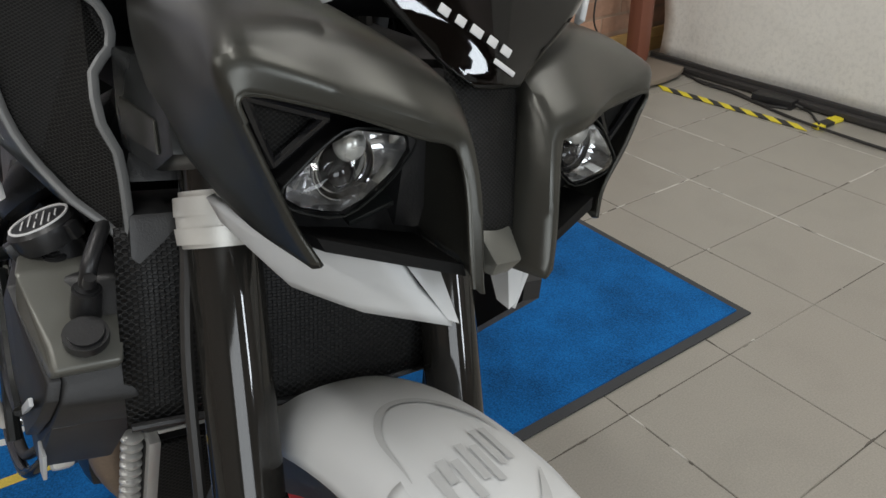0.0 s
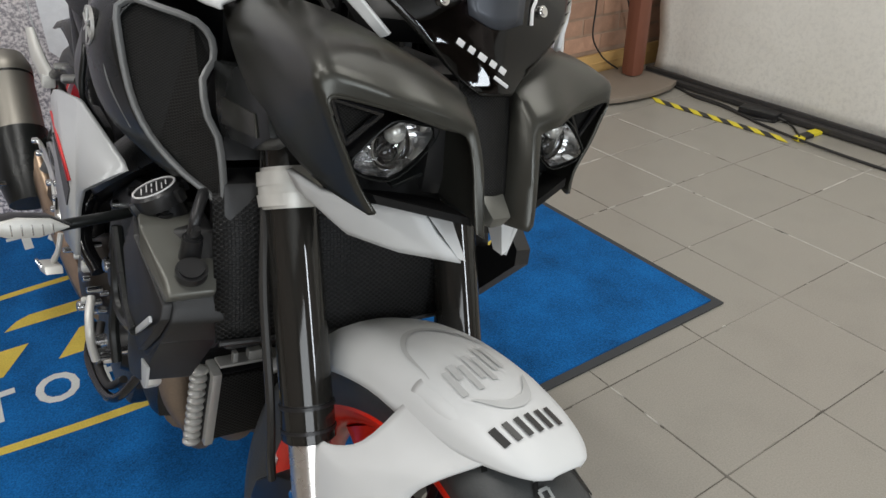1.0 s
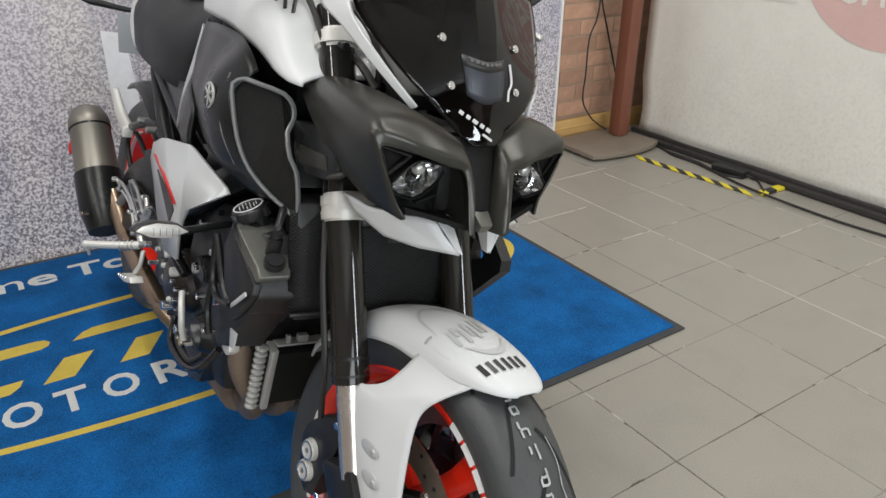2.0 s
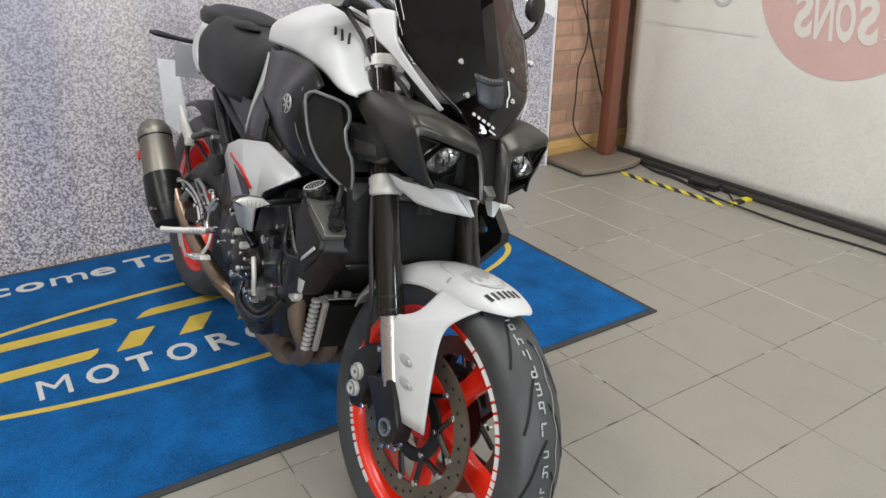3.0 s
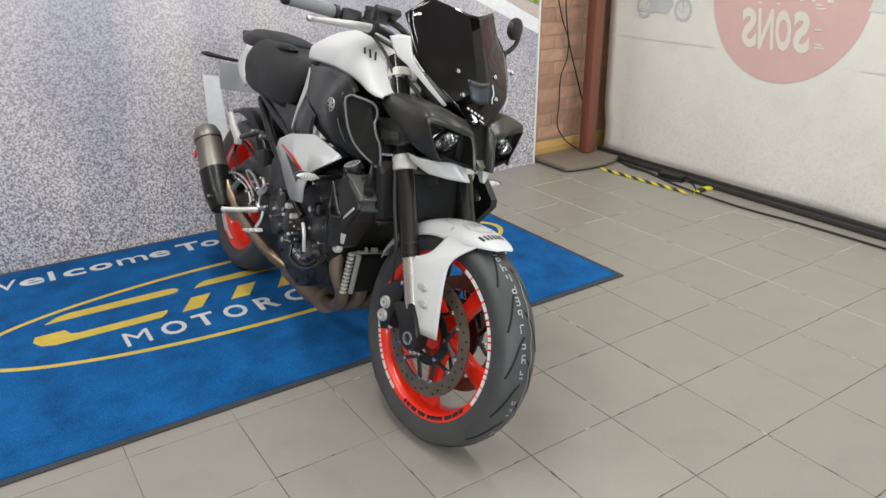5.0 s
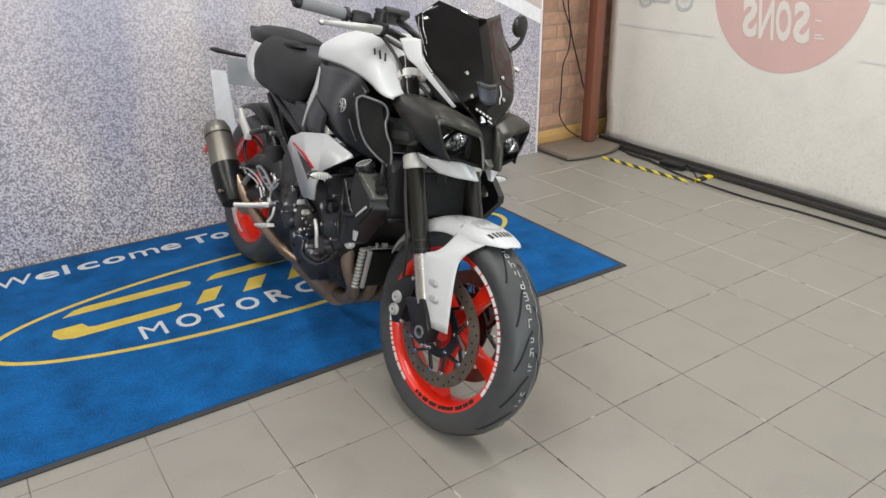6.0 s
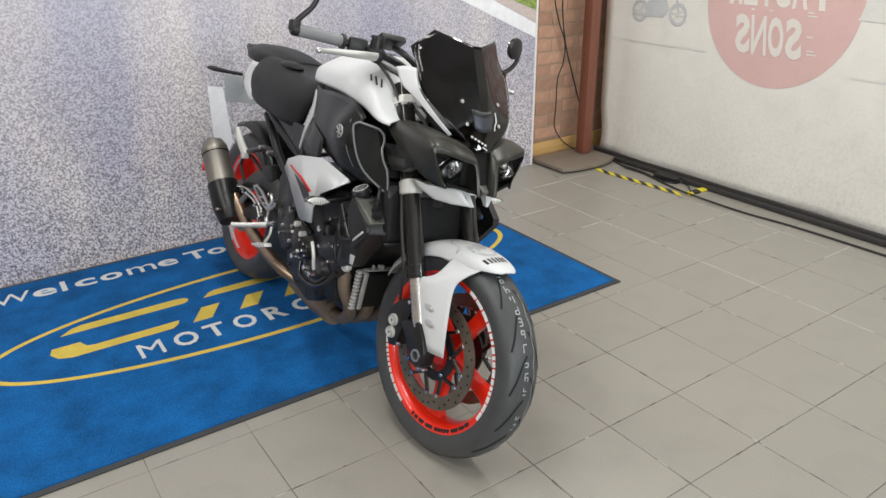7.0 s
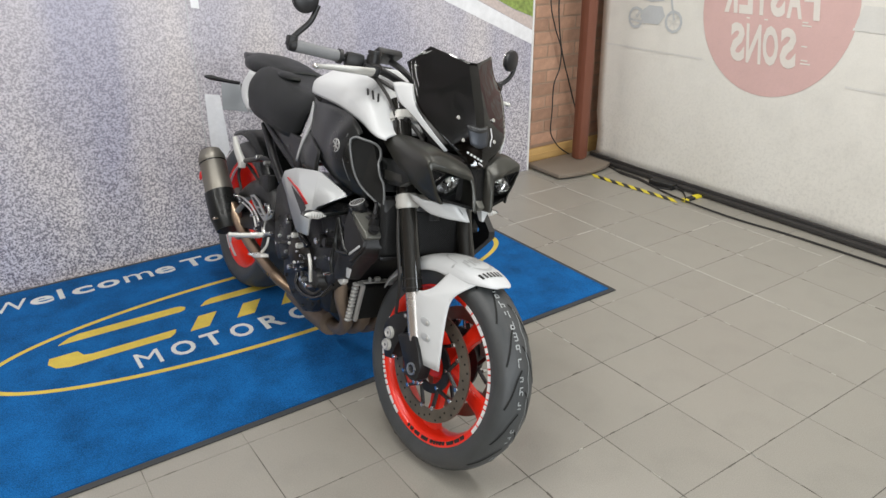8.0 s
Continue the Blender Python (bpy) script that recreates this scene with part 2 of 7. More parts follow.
def asphalt_print(name, pale, dark):
    """A printed photograph of coarse road asphalt: speckle over long soft streaks."""
    m = bpy.data.materials.new(name)
    m.use_nodes = True
    nt = m.node_tree
    p = nt.nodes["Principled BSDF"]
    tex = node(m, "ShaderNodeTexCoord")
    grain, streak, map2 = node(m, "ShaderNodeTexNoise"), node(m, "ShaderNodeTexNoise"), node(m, "ShaderNodeMapping")
    grain.inputs["Scale"].default_value, grain.inputs["Detail"].default_value, grain.inputs["Roughness"].default_value = 118, 4, 0.7
    map2.inputs["Scale"].default_value = (2.2, 2.2, 0.5)
    map2.inputs["Rotation"].default_value = (0, 0.12, 0)
    streak.inputs["Scale"].default_value, streak.inputs["Detail"].default_value = 1.3, 2
    nt.links.new(tex.outputs["Object"], grain.inputs["Vector"])
    nt.links.new(tex.outputs["Object"], map2.inputs["Vector"])
    nt.links.new(map2.outputs[0], streak.inputs["Vector"])
    r1, r2 = node(m, "ShaderNodeValToRGB"), node(m, "ShaderNodeValToRGB")
    r1.color_ramp.elements[0].position, r1.color_ramp.elements[1].position = 0.42, 0.58
    r1.color_ramp.elements[0].color, r1.color_ramp.elements[1].color = (*dark, 1), (*pale, 1)
    r2.color_ramp.elements[0].position, r2.color_ramp.elements[1].position = 0.38, 0.66
    r2.color_ramp.elements[0].color, r2.color_ramp.elements[1].color = (0.78, 0.80, 0.92, 1), (1.12, 1.1, 1.06, 1)
    nt.links.new(grain.outputs["Fac"], r1.inputs[0])
    nt.links.new(streak.outputs["Fac"], r2.inputs[0])
    # the print is paler and finer towards its top, where the road runs off into the distance
    sep, rng, pal = node(m, "ShaderNodeSeparateXYZ"), node(m, "ShaderNodeMapRange"), node(m, "ShaderNodeMix")
    nt.links.new(tex.outputs["Object"], sep.inputs[0])
    nt.links.new(sep.outputs["Z"], rng.inputs["Value"])
    rng.inputs["From Min"].default_value, rng.inputs["From Max"].default_value = 0.1, 1.3
    rng.inputs["To Min"].default_value, rng.inputs["To Max"].default_value = 0.0, 0.72
    pal.data_type = "RGBA"
    nt.links.new(rng.outputs[0], pal.inputs[0])
    nt.links.new(r1.outputs[0], pal.inputs[6])
    pal.inputs[7].default_value = tuple(0.36 * a + 0.64 * b for a, b in zip(dark, pale)) + (1,)
    mul = node(m, "ShaderNodeMix")
    mul.data_type, mul.blend_type = "RGBA", "MULTIPLY"
    mul.inputs[0].default_value = 1.0
    nt.links.new(pal.outputs[2], mul.inputs[6])
    nt.links.new(r2.outputs[0], mul.inputs[7])
    nt.links.new(mul.outputs[2], p.inputs["Base Color"])
    p.inputs["Roughness"].default_value = 0.55
    return m


M_ROAD = asphalt_print("printed_asphalt", (0.74, 0.71, 0.73), (0.15, 0.14, 0.17))
M_ROADLINE = mat("printed_white_line", (0.80, 0.81, 0.83), 0.55, 0.0, 0.12, 30, 0.0, 200)
M_VERGE = mat("printed_verge", (0.55, 0.47, 0.44), 0.55, 0.0, 0.25, 60, 0.0, 200)
M_GRASS = mat("printed_grass", (0.24, 0.32, 0.08), 0.55, 0.0, 0.7, 45, 0.0, 200)


def banner_mat(name, col, blotch):
    """Thin printed cloth: weave, soft wrinkles and grubby marks."""
    m = mat(name, col, 0.8, 0.0, blotch, 3.2, 0.0, 150, spec=0.2, dirt=0.07, grain=0.8)
    nt = m.node_tree
    tex, wr, wv, b1_, b2_ = (node(m, "ShaderNode" + k) for k in ("TexCoord", "TexNoise", "TexNoise", "Bump", "Bump"))
    wr.inputs["Scale"].default_value, wr.inputs["Detail"].default_value, wr.inputs["Distortion"].default_value = 3.5, 4, 1.2
    wv.inputs["Scale"].default_value, wv.inputs["Detail"].default_value = 60, 3
    nt.links.new(tex.outputs["Object"], wr.inputs["Vector"])
    nt.links.new(tex.outputs["Object"], wv.inputs["Vector"])
    b1_.inputs["Strength"].default_value, b1_.inputs["Distance"].default_value = 0.22, 0.02
    b2_.inputs["Strength"].default_value, b2_.inputs["Distance"].default_value = 0.3, 0.002
    nt.links.new(wr.outputs["Fac"], b1_.inputs["Height"])
    nt.links.new(wv.outputs["Fac"], b2_.inputs["Height"])
    nt.links.new(b1_.outputs[0], b2_.inputs["Normal"])
    nt.links.new(b2_.outputs[0], nt.nodes["Principled BSDF"].inputs["Normal"])
    # faded asphalt speckle, printed strongest towards the hem
    spk, rmp, sep, rng, fac, mix = (node(m, "ShaderNode" + k) for k in ("TexNoise", "ValToRGB", "SeparateXYZ", "MapRange", "Math", "Mix"))
    spk.inputs["Scale"].default_value, spk.inputs["Detail"].default_value, spk.inputs["Roughness"].default_value = 62, 4, 0.65
    rmp.color_ramp.elements[0].position, rmp.color_ramp.elements[1].position = 0.46, 0.66
    nt.links.new(tex.outputs["Object"], spk.inputs["Vector"])
    nt.links.new(spk.outputs["Fac"], rmp.inputs[0])
    nt.links.new(tex.outputs["Object"], sep.inputs[0])
    nt.links.new(sep.outputs["Z"], rng.inputs["Value"])
    rng.inputs["From Min"].default_value, rng.inputs["From Max"].default_value = 0.75, 0.1
    rng.inputs["To Min"].default_value, rng.inputs["To Max"].default_value = 0.06, 0.42
    fac.operation = "MULTIPLY"
    nt.links.new(rmp.outputs[0], fac.inputs[0])
    nt.links.new(rng.outputs[0], fac.inputs[1])
    mix.data_type = "RGBA"
    p = nt.nodes["Principled BSDF"]
    nt.links.new(fac.outputs[0], mix.inputs[0])
    nt.links.new(p.inputs["Base Color"].links[0].from_socket, mix.inputs[6])
    mix.inputs[7].default_value = tuple(0.72 * c for c in col) + (1,)
    nt.links.new(mix.outputs[2], p.inputs["Base Color"])
    return m


M_BANNER = banner_mat("pale_banner_fabric", (0.80, 0.78, 0.72), 0.06)
M_BANRED = banner_mat("faded_red_print", (0.70, 0.475, 0.445), 0.05)
M_BANWHT = banner_mat("faded_white_print", (0.78, 0.73, 0.67), 0.04)
M_BANBLUE = banner_mat("faded_blue_grey_print", (0.55, 0.57, 0.58), 0.12)
M_BANBAND = banner_mat("faded_grey_print", (0.73, 0.72, 0.68), 0.05)


# ---- mesh helpers ----
def cr(pts, n):
    """A smooth curve through pts, n steps to a span."""
    pts = [Vector(p) for p in pts]
    ext = [2 * pts[0] - pts[1]] + pts + [2 * pts[-1] - pts[-2]]
    out = []
    for i in range(1, len(ext) - 2):
        a, b, c, d = ext[i - 1:i + 3]
        for k in range(n):
            t = k / n
            out.append(0.5 * (2 * b + (c - a) * t + (2 * a - 5 * b + 4 * c - d) * t * t + (3 * b - a - 3 * c + d) * t ** 3))
    out.append(pts[-1])
    return out


def folded(pts, n, folds):
    """A curve through pts that is smooth between its folds."""
    cuts = [0] + sorted(folds) + [len(pts) - 1]
    out = []
    for a, b in zip(cuts, cuts[1:]):
        seg = cr(pts[a:b + 1], n)
        out += seg[(1 if out else 0):]
    return out


def patch(rows, n=4, m=4, frows=(), fcols=(), round_=0):
    """A smooth sheet through a net of points, folded along some of its rows and columns."""
    fine = [folded(r, n, fcols) for r in rows]
    cols = [folded([r[j] for r in fine], m, frows) for j in range(len(fine[0]))]
    bm = bmesh.new()
    vs = [[bm.verts.new(p) for p in c] for c in cols]
    for i in range(len(vs) - 1):
        for j in range(len(vs[0]) - 1):
            bm.faces.new((vs[i][j], vs[i + 1][j], vs[i + 1][j + 1], vs[i][j + 1]))
    if round_:
        near = {v for c in fcols for d in ((-1, 0, 1) if c < 9 else range(-2, 3)) for v in vs[c * n + d]} | {row[r * m + d] for row in vs for r in frows for d in (-1, 0, 1)}
        near = [v for v in near if not v.is_boundary]
        keep = {v for c in fcols for v in vs[c * n]} | {row[r * m] for row in vs for r in frows}
        flat = [v for v in bm.verts if v not in keep and not v.is_boundary]
        for k in range(10 if len(fcols) > 2 else 0):
            bmesh.ops.smooth_vert(bm, verts=flat, factor=0.5, use_axis_x=True, use_axis_y=True, use_axis_z=True)
        for k in range(round_):
            bmesh.ops.smooth_vert(bm, verts=near, factor=0.5, use_axis_x=True, use_axis_y=True, use_axis_z=True)
    return bm


def loft(rings, close=True, caps=True):
    bm = bmesh.new()
    vs = [[bm.verts.new(p) for p in r] for r in rings]
    k = len(vs[0])
    for a, b in zip(vs, vs[1:]):
        for j in range(k if close else k - 1):
            bm.faces.new((a[j], a[(j + 1) % k], b[(j + 1) % k], b[j]))
    if caps and close:
        bm.faces.new(list(reversed(vs[0])))
        bm.faces.new(vs[-1])
    bmesh.ops.recalc_face_normals(bm, faces=bm.faces)
    return bm


def tube(pts, r, seg=10, n=6, flat=1.0):
    """A round bar along a smooth curve; r is one radius or one for each point."""
    path = cr(pts, n) if len(pts) > 2 else [Vector(p) for p in pts]
    rad = [r] * len(path)
    if isinstance(r, (list, tuple)):
        rad = [r[min(i // n, len(r) - 1)] + (r[min(i // n + 1, len(r) - 1)] - r[min(i // n, len(r) - 1)]) * (i % n) / n for i in range(len(path))] if len(pts) > 2 else list(r)
    rings, up = [], None
    for i, p in enumerate(path):
        d = (path[min(i + 1, len(path) - 1)] - path[max(i - 1, 0)]).normalized()
        if up is None:
            up = d.orthogonal().normalized()
        up = (up - d * up.dot(d)).normalized()
        side = d.cross(up)
        rings.append([p + rad[i] * (math.cos(2 * math.pi * k / seg) * up + flat * math.sin(2 * math.pi * k / seg) * side) for k in range(seg)])
    return loft(rings)


def lathe(profile, seg=48, at=(0, 0, 0), closed=True):
    """A ring about the Y axis from (radius, y) points."""
    bm = bmesh.new()
    vs = []
    for i in range(seg):
        a = 2 * math.pi * i / seg
        vs.append([bm.verts.new((at[0] + r * math.sin(a), at[1] + y, at[2] + r * math.cos(a))) for r, y in profile])
    k = len(profile)
    for i in range(seg):
        a, b = vs[i], vs[(i + 1) % seg]
        for j in range(k if closed else k - 1):
            bm.faces.new((a[j], a[(j + 1) % k], b[(j + 1) % k], b[j]))
    bmesh.ops.remove_doubles(bm, verts=bm.verts, dist=1e-6)
    bmesh.ops.recalc_face_normals(bm, faces=bm.faces)
    return bm


def bevelled(bm, w, seg=2):
    if w > 0:
        bmesh.ops.bevel(bm, geom=[e for e in bm.edges if e.calc_face_angle(0) > 0.5], offset=w, segments=seg, affect="EDGES", profile=0.6, clamp_overlap=True)
    return bm


def prism(outline, a, b, axis="Y", bev=0.002):
    """A plate: an outline in the plane across axis, from a to b along it."""
    def pt(p, v):
        return {"Y": (p[0], v, p[1]), "X": (v, p[0], p[1]), "Z": (p[0], p[1], v)}[axis]
    return bevelled(loft([[pt(p, a) for p in outline], [pt(p, b) for p in outline]]), bev)


def box(c, s, bev=0.003, turn=None):
    bm = bmesh.new()
    bmesh.ops.create_cube(bm, size=1)
    bmesh.ops.scale(bm, vec=s, verts=bm.verts)
    bevelled(bm, bev)
    if turn:
        bmesh.ops.rotate(bm, cent=(0, 0, 0), matrix=Euler([radians(v) for v in turn]).to_matrix(), verts=bm.verts)
    bmesh.ops.translate(bm, vec=c, verts=bm.verts)
    return bm


def rod(a, b, r0, r1=None, seg=16, bev=0.0):
    a, b = Vector(a), Vector(b)
    d = (b - a).normalized()
    u = d.orthogonal().normalized()
    v = d.cross(u)
    r1 = r0 if r1 is None else r1
    ring = lambda p, r: [p + r * (math.cos(2 * math.pi * k / seg) * u + math.sin(2 * math.pi * k / seg) * v) for k in range(seg)]
    bm = loft([ring(a, r0), ring(b, r1)])
    if bev:
        bmesh.ops.bevel(bm, geom=[e for e in bm.edges if e.calc_face_angle(0) > 1.0], offset=bev, segments=2, affect="EDGES")
    return bm


def ball(c, s, seg=16):
    bm = bmesh.new()
    bmesh.ops.create_uvsphere(bm, u_segments=seg, v_segments=seg // 2, radius=1)
    bmesh.ops.scale(bm, vec=s, verts=bm.verts)
    bmesh.ops.translate(bm, vec=c, verts=bm.verts)
    return bm


def merge(*bms):
    out = bmesh.new()
    for b in bms:
        tmp = bpy.data.meshes.new("tmp")
        b.to_mesh(tmp)
        b.free()
        out.from_mesh(tmp)
        bpy.data.meshes.remove(tmp)
    return out


def moved(bm, m):
    bm.transform(m)
    return bm


def part(name, bm, material, parent=None, label="", steer=False, solid=0.0, sub=0, sharp=38):
    me = bpy.data.meshes.new(name)
    bm.to_mesh(me)
    bm.free()
    me.materials.append(material)
    me.shade_smooth()
    me.set_sharp_from_angle(angle=radians(sharp))
    ob = new(name, me)
    if parent is not None:
        ob.parent = parent
    if parent is not None and parent.name == "motorcycle":
        ob.matrix_basis = PLACE[steer]
    if label:
        ob["label"] = label
    if solid:
        md = ob.modifiers.new("thickness", "SOLIDIFY")
        md.thickness, md.offset = solid, 0
    if sub:
        md = ob.modifiers.new("smooth", "SUBSURF")
        md.levels = md.render_levels = sub
    return ob


def thing(name, m, label, category, group="", kind=""):
    ob = new(name)
    ob.empty_display_size = 0.1
    ob.matrix_world = m
    return tagged(ob, label, category, group, kind)


def letters(text, size, depth, sx=1.0, space=1.0, shear=0.0, bold=0.0):
    """Built-in font lettering as a bmesh, lying in the XY plane from its lower left corner."""
    cu = bpy.data.curves.new("text", "FONT")
    cu.body, cu.size, cu.extrude, cu.space_character, cu.shear, cu.resolution_u = text, size, depth, space, shear, 3
    cu.offset = bold
    ob = bpy.data.objects.new("text", cu)
    scene.collection.objects.link(ob)
    bpy.context.view_layer.update()
    me = bpy.data.meshes.new_from_object(ob.evaluated_get(bpy.context.evaluated_depsgraph_get()))
    bm = bmesh.new()
    bm.from_mesh(me)
    bpy.data.meshes.remove(me)
    bpy.data.objects.remove(ob)
    bpy.data.curves.remove(cu)
    bmesh.ops.scale(bm, vec=(sx, 1, 1), verts=bm.verts)
    return bm

# ---- the room ----
X0, X1, Y0, Y1 = -4.2, 2.42, -4.6, 2.22
WALL_Y = 2.235

part("ceiling", box(((X0 + X1) / 2, (Y0 + Y1) / 2, CEIL + 0.05), (X1 - X0 + 0.4, Y1 - Y0 + 0.4, 0.1), 0), M_CEIL)
tagged(bpy.data.objects["ceiling"], "plain white boarded showroom ceiling", "ceiling", kind="structure")
tagged(part("wall_west", box((X0 - 0.1, (Y0 + Y1) / 2, CEIL / 2), (0.2, Y1 - Y0 + 0.4, CEIL), 0), M_WALL), "plain painted plaster side wall", "wall", kind="structure")
tagged(part("wall_east", box((X1 + 0.1, (Y0 + Y1) / 2, CEIL / 2), (0.2, Y1 - Y0 + 0.4, CEIL), 0), M_WALL), "plain painted plaster wall behind the fabric banner", "wall", kind="structure")
# shop front with a wide and a tall narrow window
for nm, xa, xb, za, zb in (("wall_south_low", X0, X1, 0.0, 0.5), ("wall_south_high", X0, X1, 2.45, CEIL), ("wall_south_left", X0, -3.3, 0.5, 2.45), ("wall_south_middle", -0.3, 1.48, 0.5, 2.45),
                           ("wall_south_right", 1.96, X1, 0.5, 2.45), ("wall_south_sill", 1.48, 1.96, 0.5, 1.0), ("wall_south_lintel", -3.3, -0.3, 2.30, 2.45)):
    tagged(part(nm, box(((xa + xb) / 2, Y0 - 0.1, (za + zb) / 2), (xb - xa, 0.2, zb - za), 0), M_WALL), "plain painted wall round the shop windows", "wall", kind="structure")
wide = thing("window_2", pose(-1.8, Y0 - 0.1, 0.5), "wide shop window in three panes letting in daylight", "window", kind="structure")
for x_ in (-1.48, -0.5, 0.5, 1.48):
    part("frame", box((x_, 0, 0.9), (0.04, 0.06, 1.8), 0.004), M_FRAME, wide)
for z_ in (0.02, 1.78):
    part("frame", box((0, 0.004, z_), (2.92, 0.06, 0.04), 0.004), M_FRAME, wide)
for x_ in (-0.99, 0, 0.99):
    part("pane", box((x_, 0, 0.9), (0.94, 0.008, 1.72), 0), M_LENS, wide).visible_shadow = False
win = thing("window_1", pose(1.72, Y0 - 0.1, 1.0), "tall narrow shop window letting in daylight", "window", kind="structure")
for sx_ in (-0.22, 0.22):
    part("frame", box((sx_, 0, 0.725), (0.04, 0.06, 1.45), 0.004), M_FRAME, win)
for sz_ in (0.02, 1.43):
    part("frame", box((0, 0.004, sz_), (0.40, 0.06, 0.04), 0.004), M_FRAME, win)
pane = part("pane", box((0, 0, 0.725), (0.40, 0.008, 1.37), 0), M_LENS, win)
pane.visible_shadow = False
for px_, py_ in PANELS:
    fx = thing("ceiling_light", pose(px_, py_, CEIL), "slim white fluorescent ceiling light", "ceiling light", "ceiling lights")
    part("frame", box((0, 0, -0.012), (0.18, 1.16, 0.024), 0.004), M_TRIM, fx)

# brick wall: mortar bed, then the bricks stand proud of it (pieces at the end of the file)
wall_north = part("wall_north", box(((X0 + X1) / 2, WALL_Y + 0.13, CEIL / 2), (X1 - X0 + 0.4, 0.2, CEIL), 0), M_MORTAR)
tagged(wall_north, "red-brown brick wall with pale sandy mortar joints", "wall", kind="structure")
skirt = part("baseboard", merge(box((1.93, WALL_Y - 0.002, 0.052), (0.96, 0.02, 0.104), 0.004), box((1.93, WALL_Y - 0.012, 0.062), (0.96, 0.006, 0.008), 0.002)), M_WOOD)
tagged(skirt, "varnished yellow pine skirting board on the brick wall", "baseboard", kind="structure")

# steel column on its board
post = part("pillar", merge(box((1.903, 2.07, CEIL / 2 + 0.015), (0.084, 0.080, CEIL - 0.03), 0.030), box((1.949, 2.098, CEIL / 2 + 0.015), (0.010, 0.014, CEIL - 0.03), 0.002)), M_POST)
tagged(post, "red-brown painted steel column", "column", kind="structure")
front = [(1.555, 1.885 + 0.0), (1.62, 1.862), (1.72, 1.846), (1.83, 1.843), (1.93, 1.858), (2.0, 1.89)]
plinth = part("plinth", prism([(1.56, 2.19), *front, (2.0, 2.19)], 0.012, 0.034, "Z", 0.004), M_PLINTH)
tagged(plinth, "worn brown board with a curved front round the column foot", "plinth", kind="structure")
part("plinth_packer", prism([(1.60, 2.17), (1.60, 1.92), (1.98, 1.92), (1.98, 2.17)], 0.0, 0.013, "Z", 0), M_BLACK, plinth)

# printed backdrop panel
PY = 2.15
panel = thing("backdrop_panel", pose(0, 0, 0), "large printed panel with a photograph of an empty road", "backdrop", kind="structure")
part("print_sheet", box((-1.0, PY + 0.0125, 1.2), (5.05, 0.025, 2.398), 0), M_ROAD, panel)
part("edge_trim", box((1.531, PY + 0.011, 1.2), (0.013, 0.032, 2.4), 0.003), M_TRIM, panel, "white plastic edge trim")
FY = PY - 0.0015


def flat(name, pts, material, y=FY):
    return part(name, prism(pts, y, PY + 0.002, "Y", 0), material, panel)


flat("lane_dash", [(-0.432, 0.735), (-0.362, 0.722), (-0.348, 0.46), (-0.372, 0.425), (-0.435, 0.49)], M_ROADLINE)
flat("lane_dash", [(-0.437, 1.32), (-0.405, 1.32), (-0.402, 1.105), (-0.437, 1.112)], M_ROADLINE)
flat("edge_line", [(1.524, 0.862), (1.05, 1.085), (0.70, 1.25), (0.40, 1.40), (0.24, 1.40), (0.55, 1.235), (0.93, 1.05), (1.524, 0.782)], M_ROADLINE)
flat("verge", [(1.524, 0.864), (1.524, 0.935), (1.38, 0.985), (1.2, 1.07), (0.8, 1.27), (0.6, 1.40), (0.41, 1.40), (0.71, 1.251), (1.055, 1.087)], M_VERGE)
flat("grass", [(1.524, 0.937), (1.524, 1.55), (0.5, 1.62), (0.61, 1.40), (0.81, 1.272), (1.205, 1.073), (1.38, 0.99)], M_GRASS)
flat("seam", [(-0.458, 0.0), (-0.455, 0.0), (-0.455, 2.39), (-0.458, 2.39)], M_BANBLUE)

# fabric banner on its bottom bar, seen from the back of the print
BX = 2.05
banner = thing("fabric_banner", pose(0, 0, 0), "pale fabric banner with a faded red disc, on a floor bar", "banner")


def wave(y, z):
    return 0.006 * math.sin(3.1 * y + 1.2 * z) + 0.004 * math.sin(9 * y + 2) * max(0, 1 - z) + 0.012 * math.exp(-((y - 1.97) / 0.08) ** 2)


bm = bmesh.new()
NY, NZ = 60, 40
grid = [[None] * (NZ + 1) for _ in range(NY + 1)]
for i in range(NY + 1):
    for j in range(NZ + 1):
        z = 0.03 + 2.3 * j / NZ
        far = 2.085 + 0.02 * min(1, z) - (0.0 if z > 0.3 else 0.02 * math.sin(z / 0.3 * math.pi))
        y = -1.6 + (far + 1.6) * i / NY
        grid[i][j] = bm.verts.new((BX + wave(y, z), y, z))
for i in range(NY):
    for j in range(NZ):
        bm.faces.new((grid[i][j], grid[i + 1][j], grid[i + 1][j + 1], grid[i][j + 1]))
part("sheet", bm, M_BANNER, banner, solid=0.002)


def on_banner(name, pts, material, lift=0.0025):
    """A printed patch that follows the sheet, cut from a fine outline."""
    b = bmesh.new()
    f = b.faces.new([b.verts.new((0, p[0], p[1])) for p in pts])
    bmesh.ops.triangulate(b, faces=[f])
    bmesh.ops.subdivide_edges(b, edges=[e for e in b.edges if e.calc_length() > 0.1], cuts=3, use_grid_fill=False)
    for v in b.verts:
        v.co.x = BX + wave(v.co.y, v.co.z) - lift
    return part(name, b, material, banner)


def disc(cy, cz, r, n=40, k=1.0):
    return [(cy + k * r * math.cos(2 * math.pi * i / n), cz + r * math.sin(2 * math.pi * i / n)) for i in range(n)]


on_banner("red_disc", disc(0.955, 1.045, 0.43, 56, 0.96), M_BANRED)
# the printed words show through the cloth, back to front


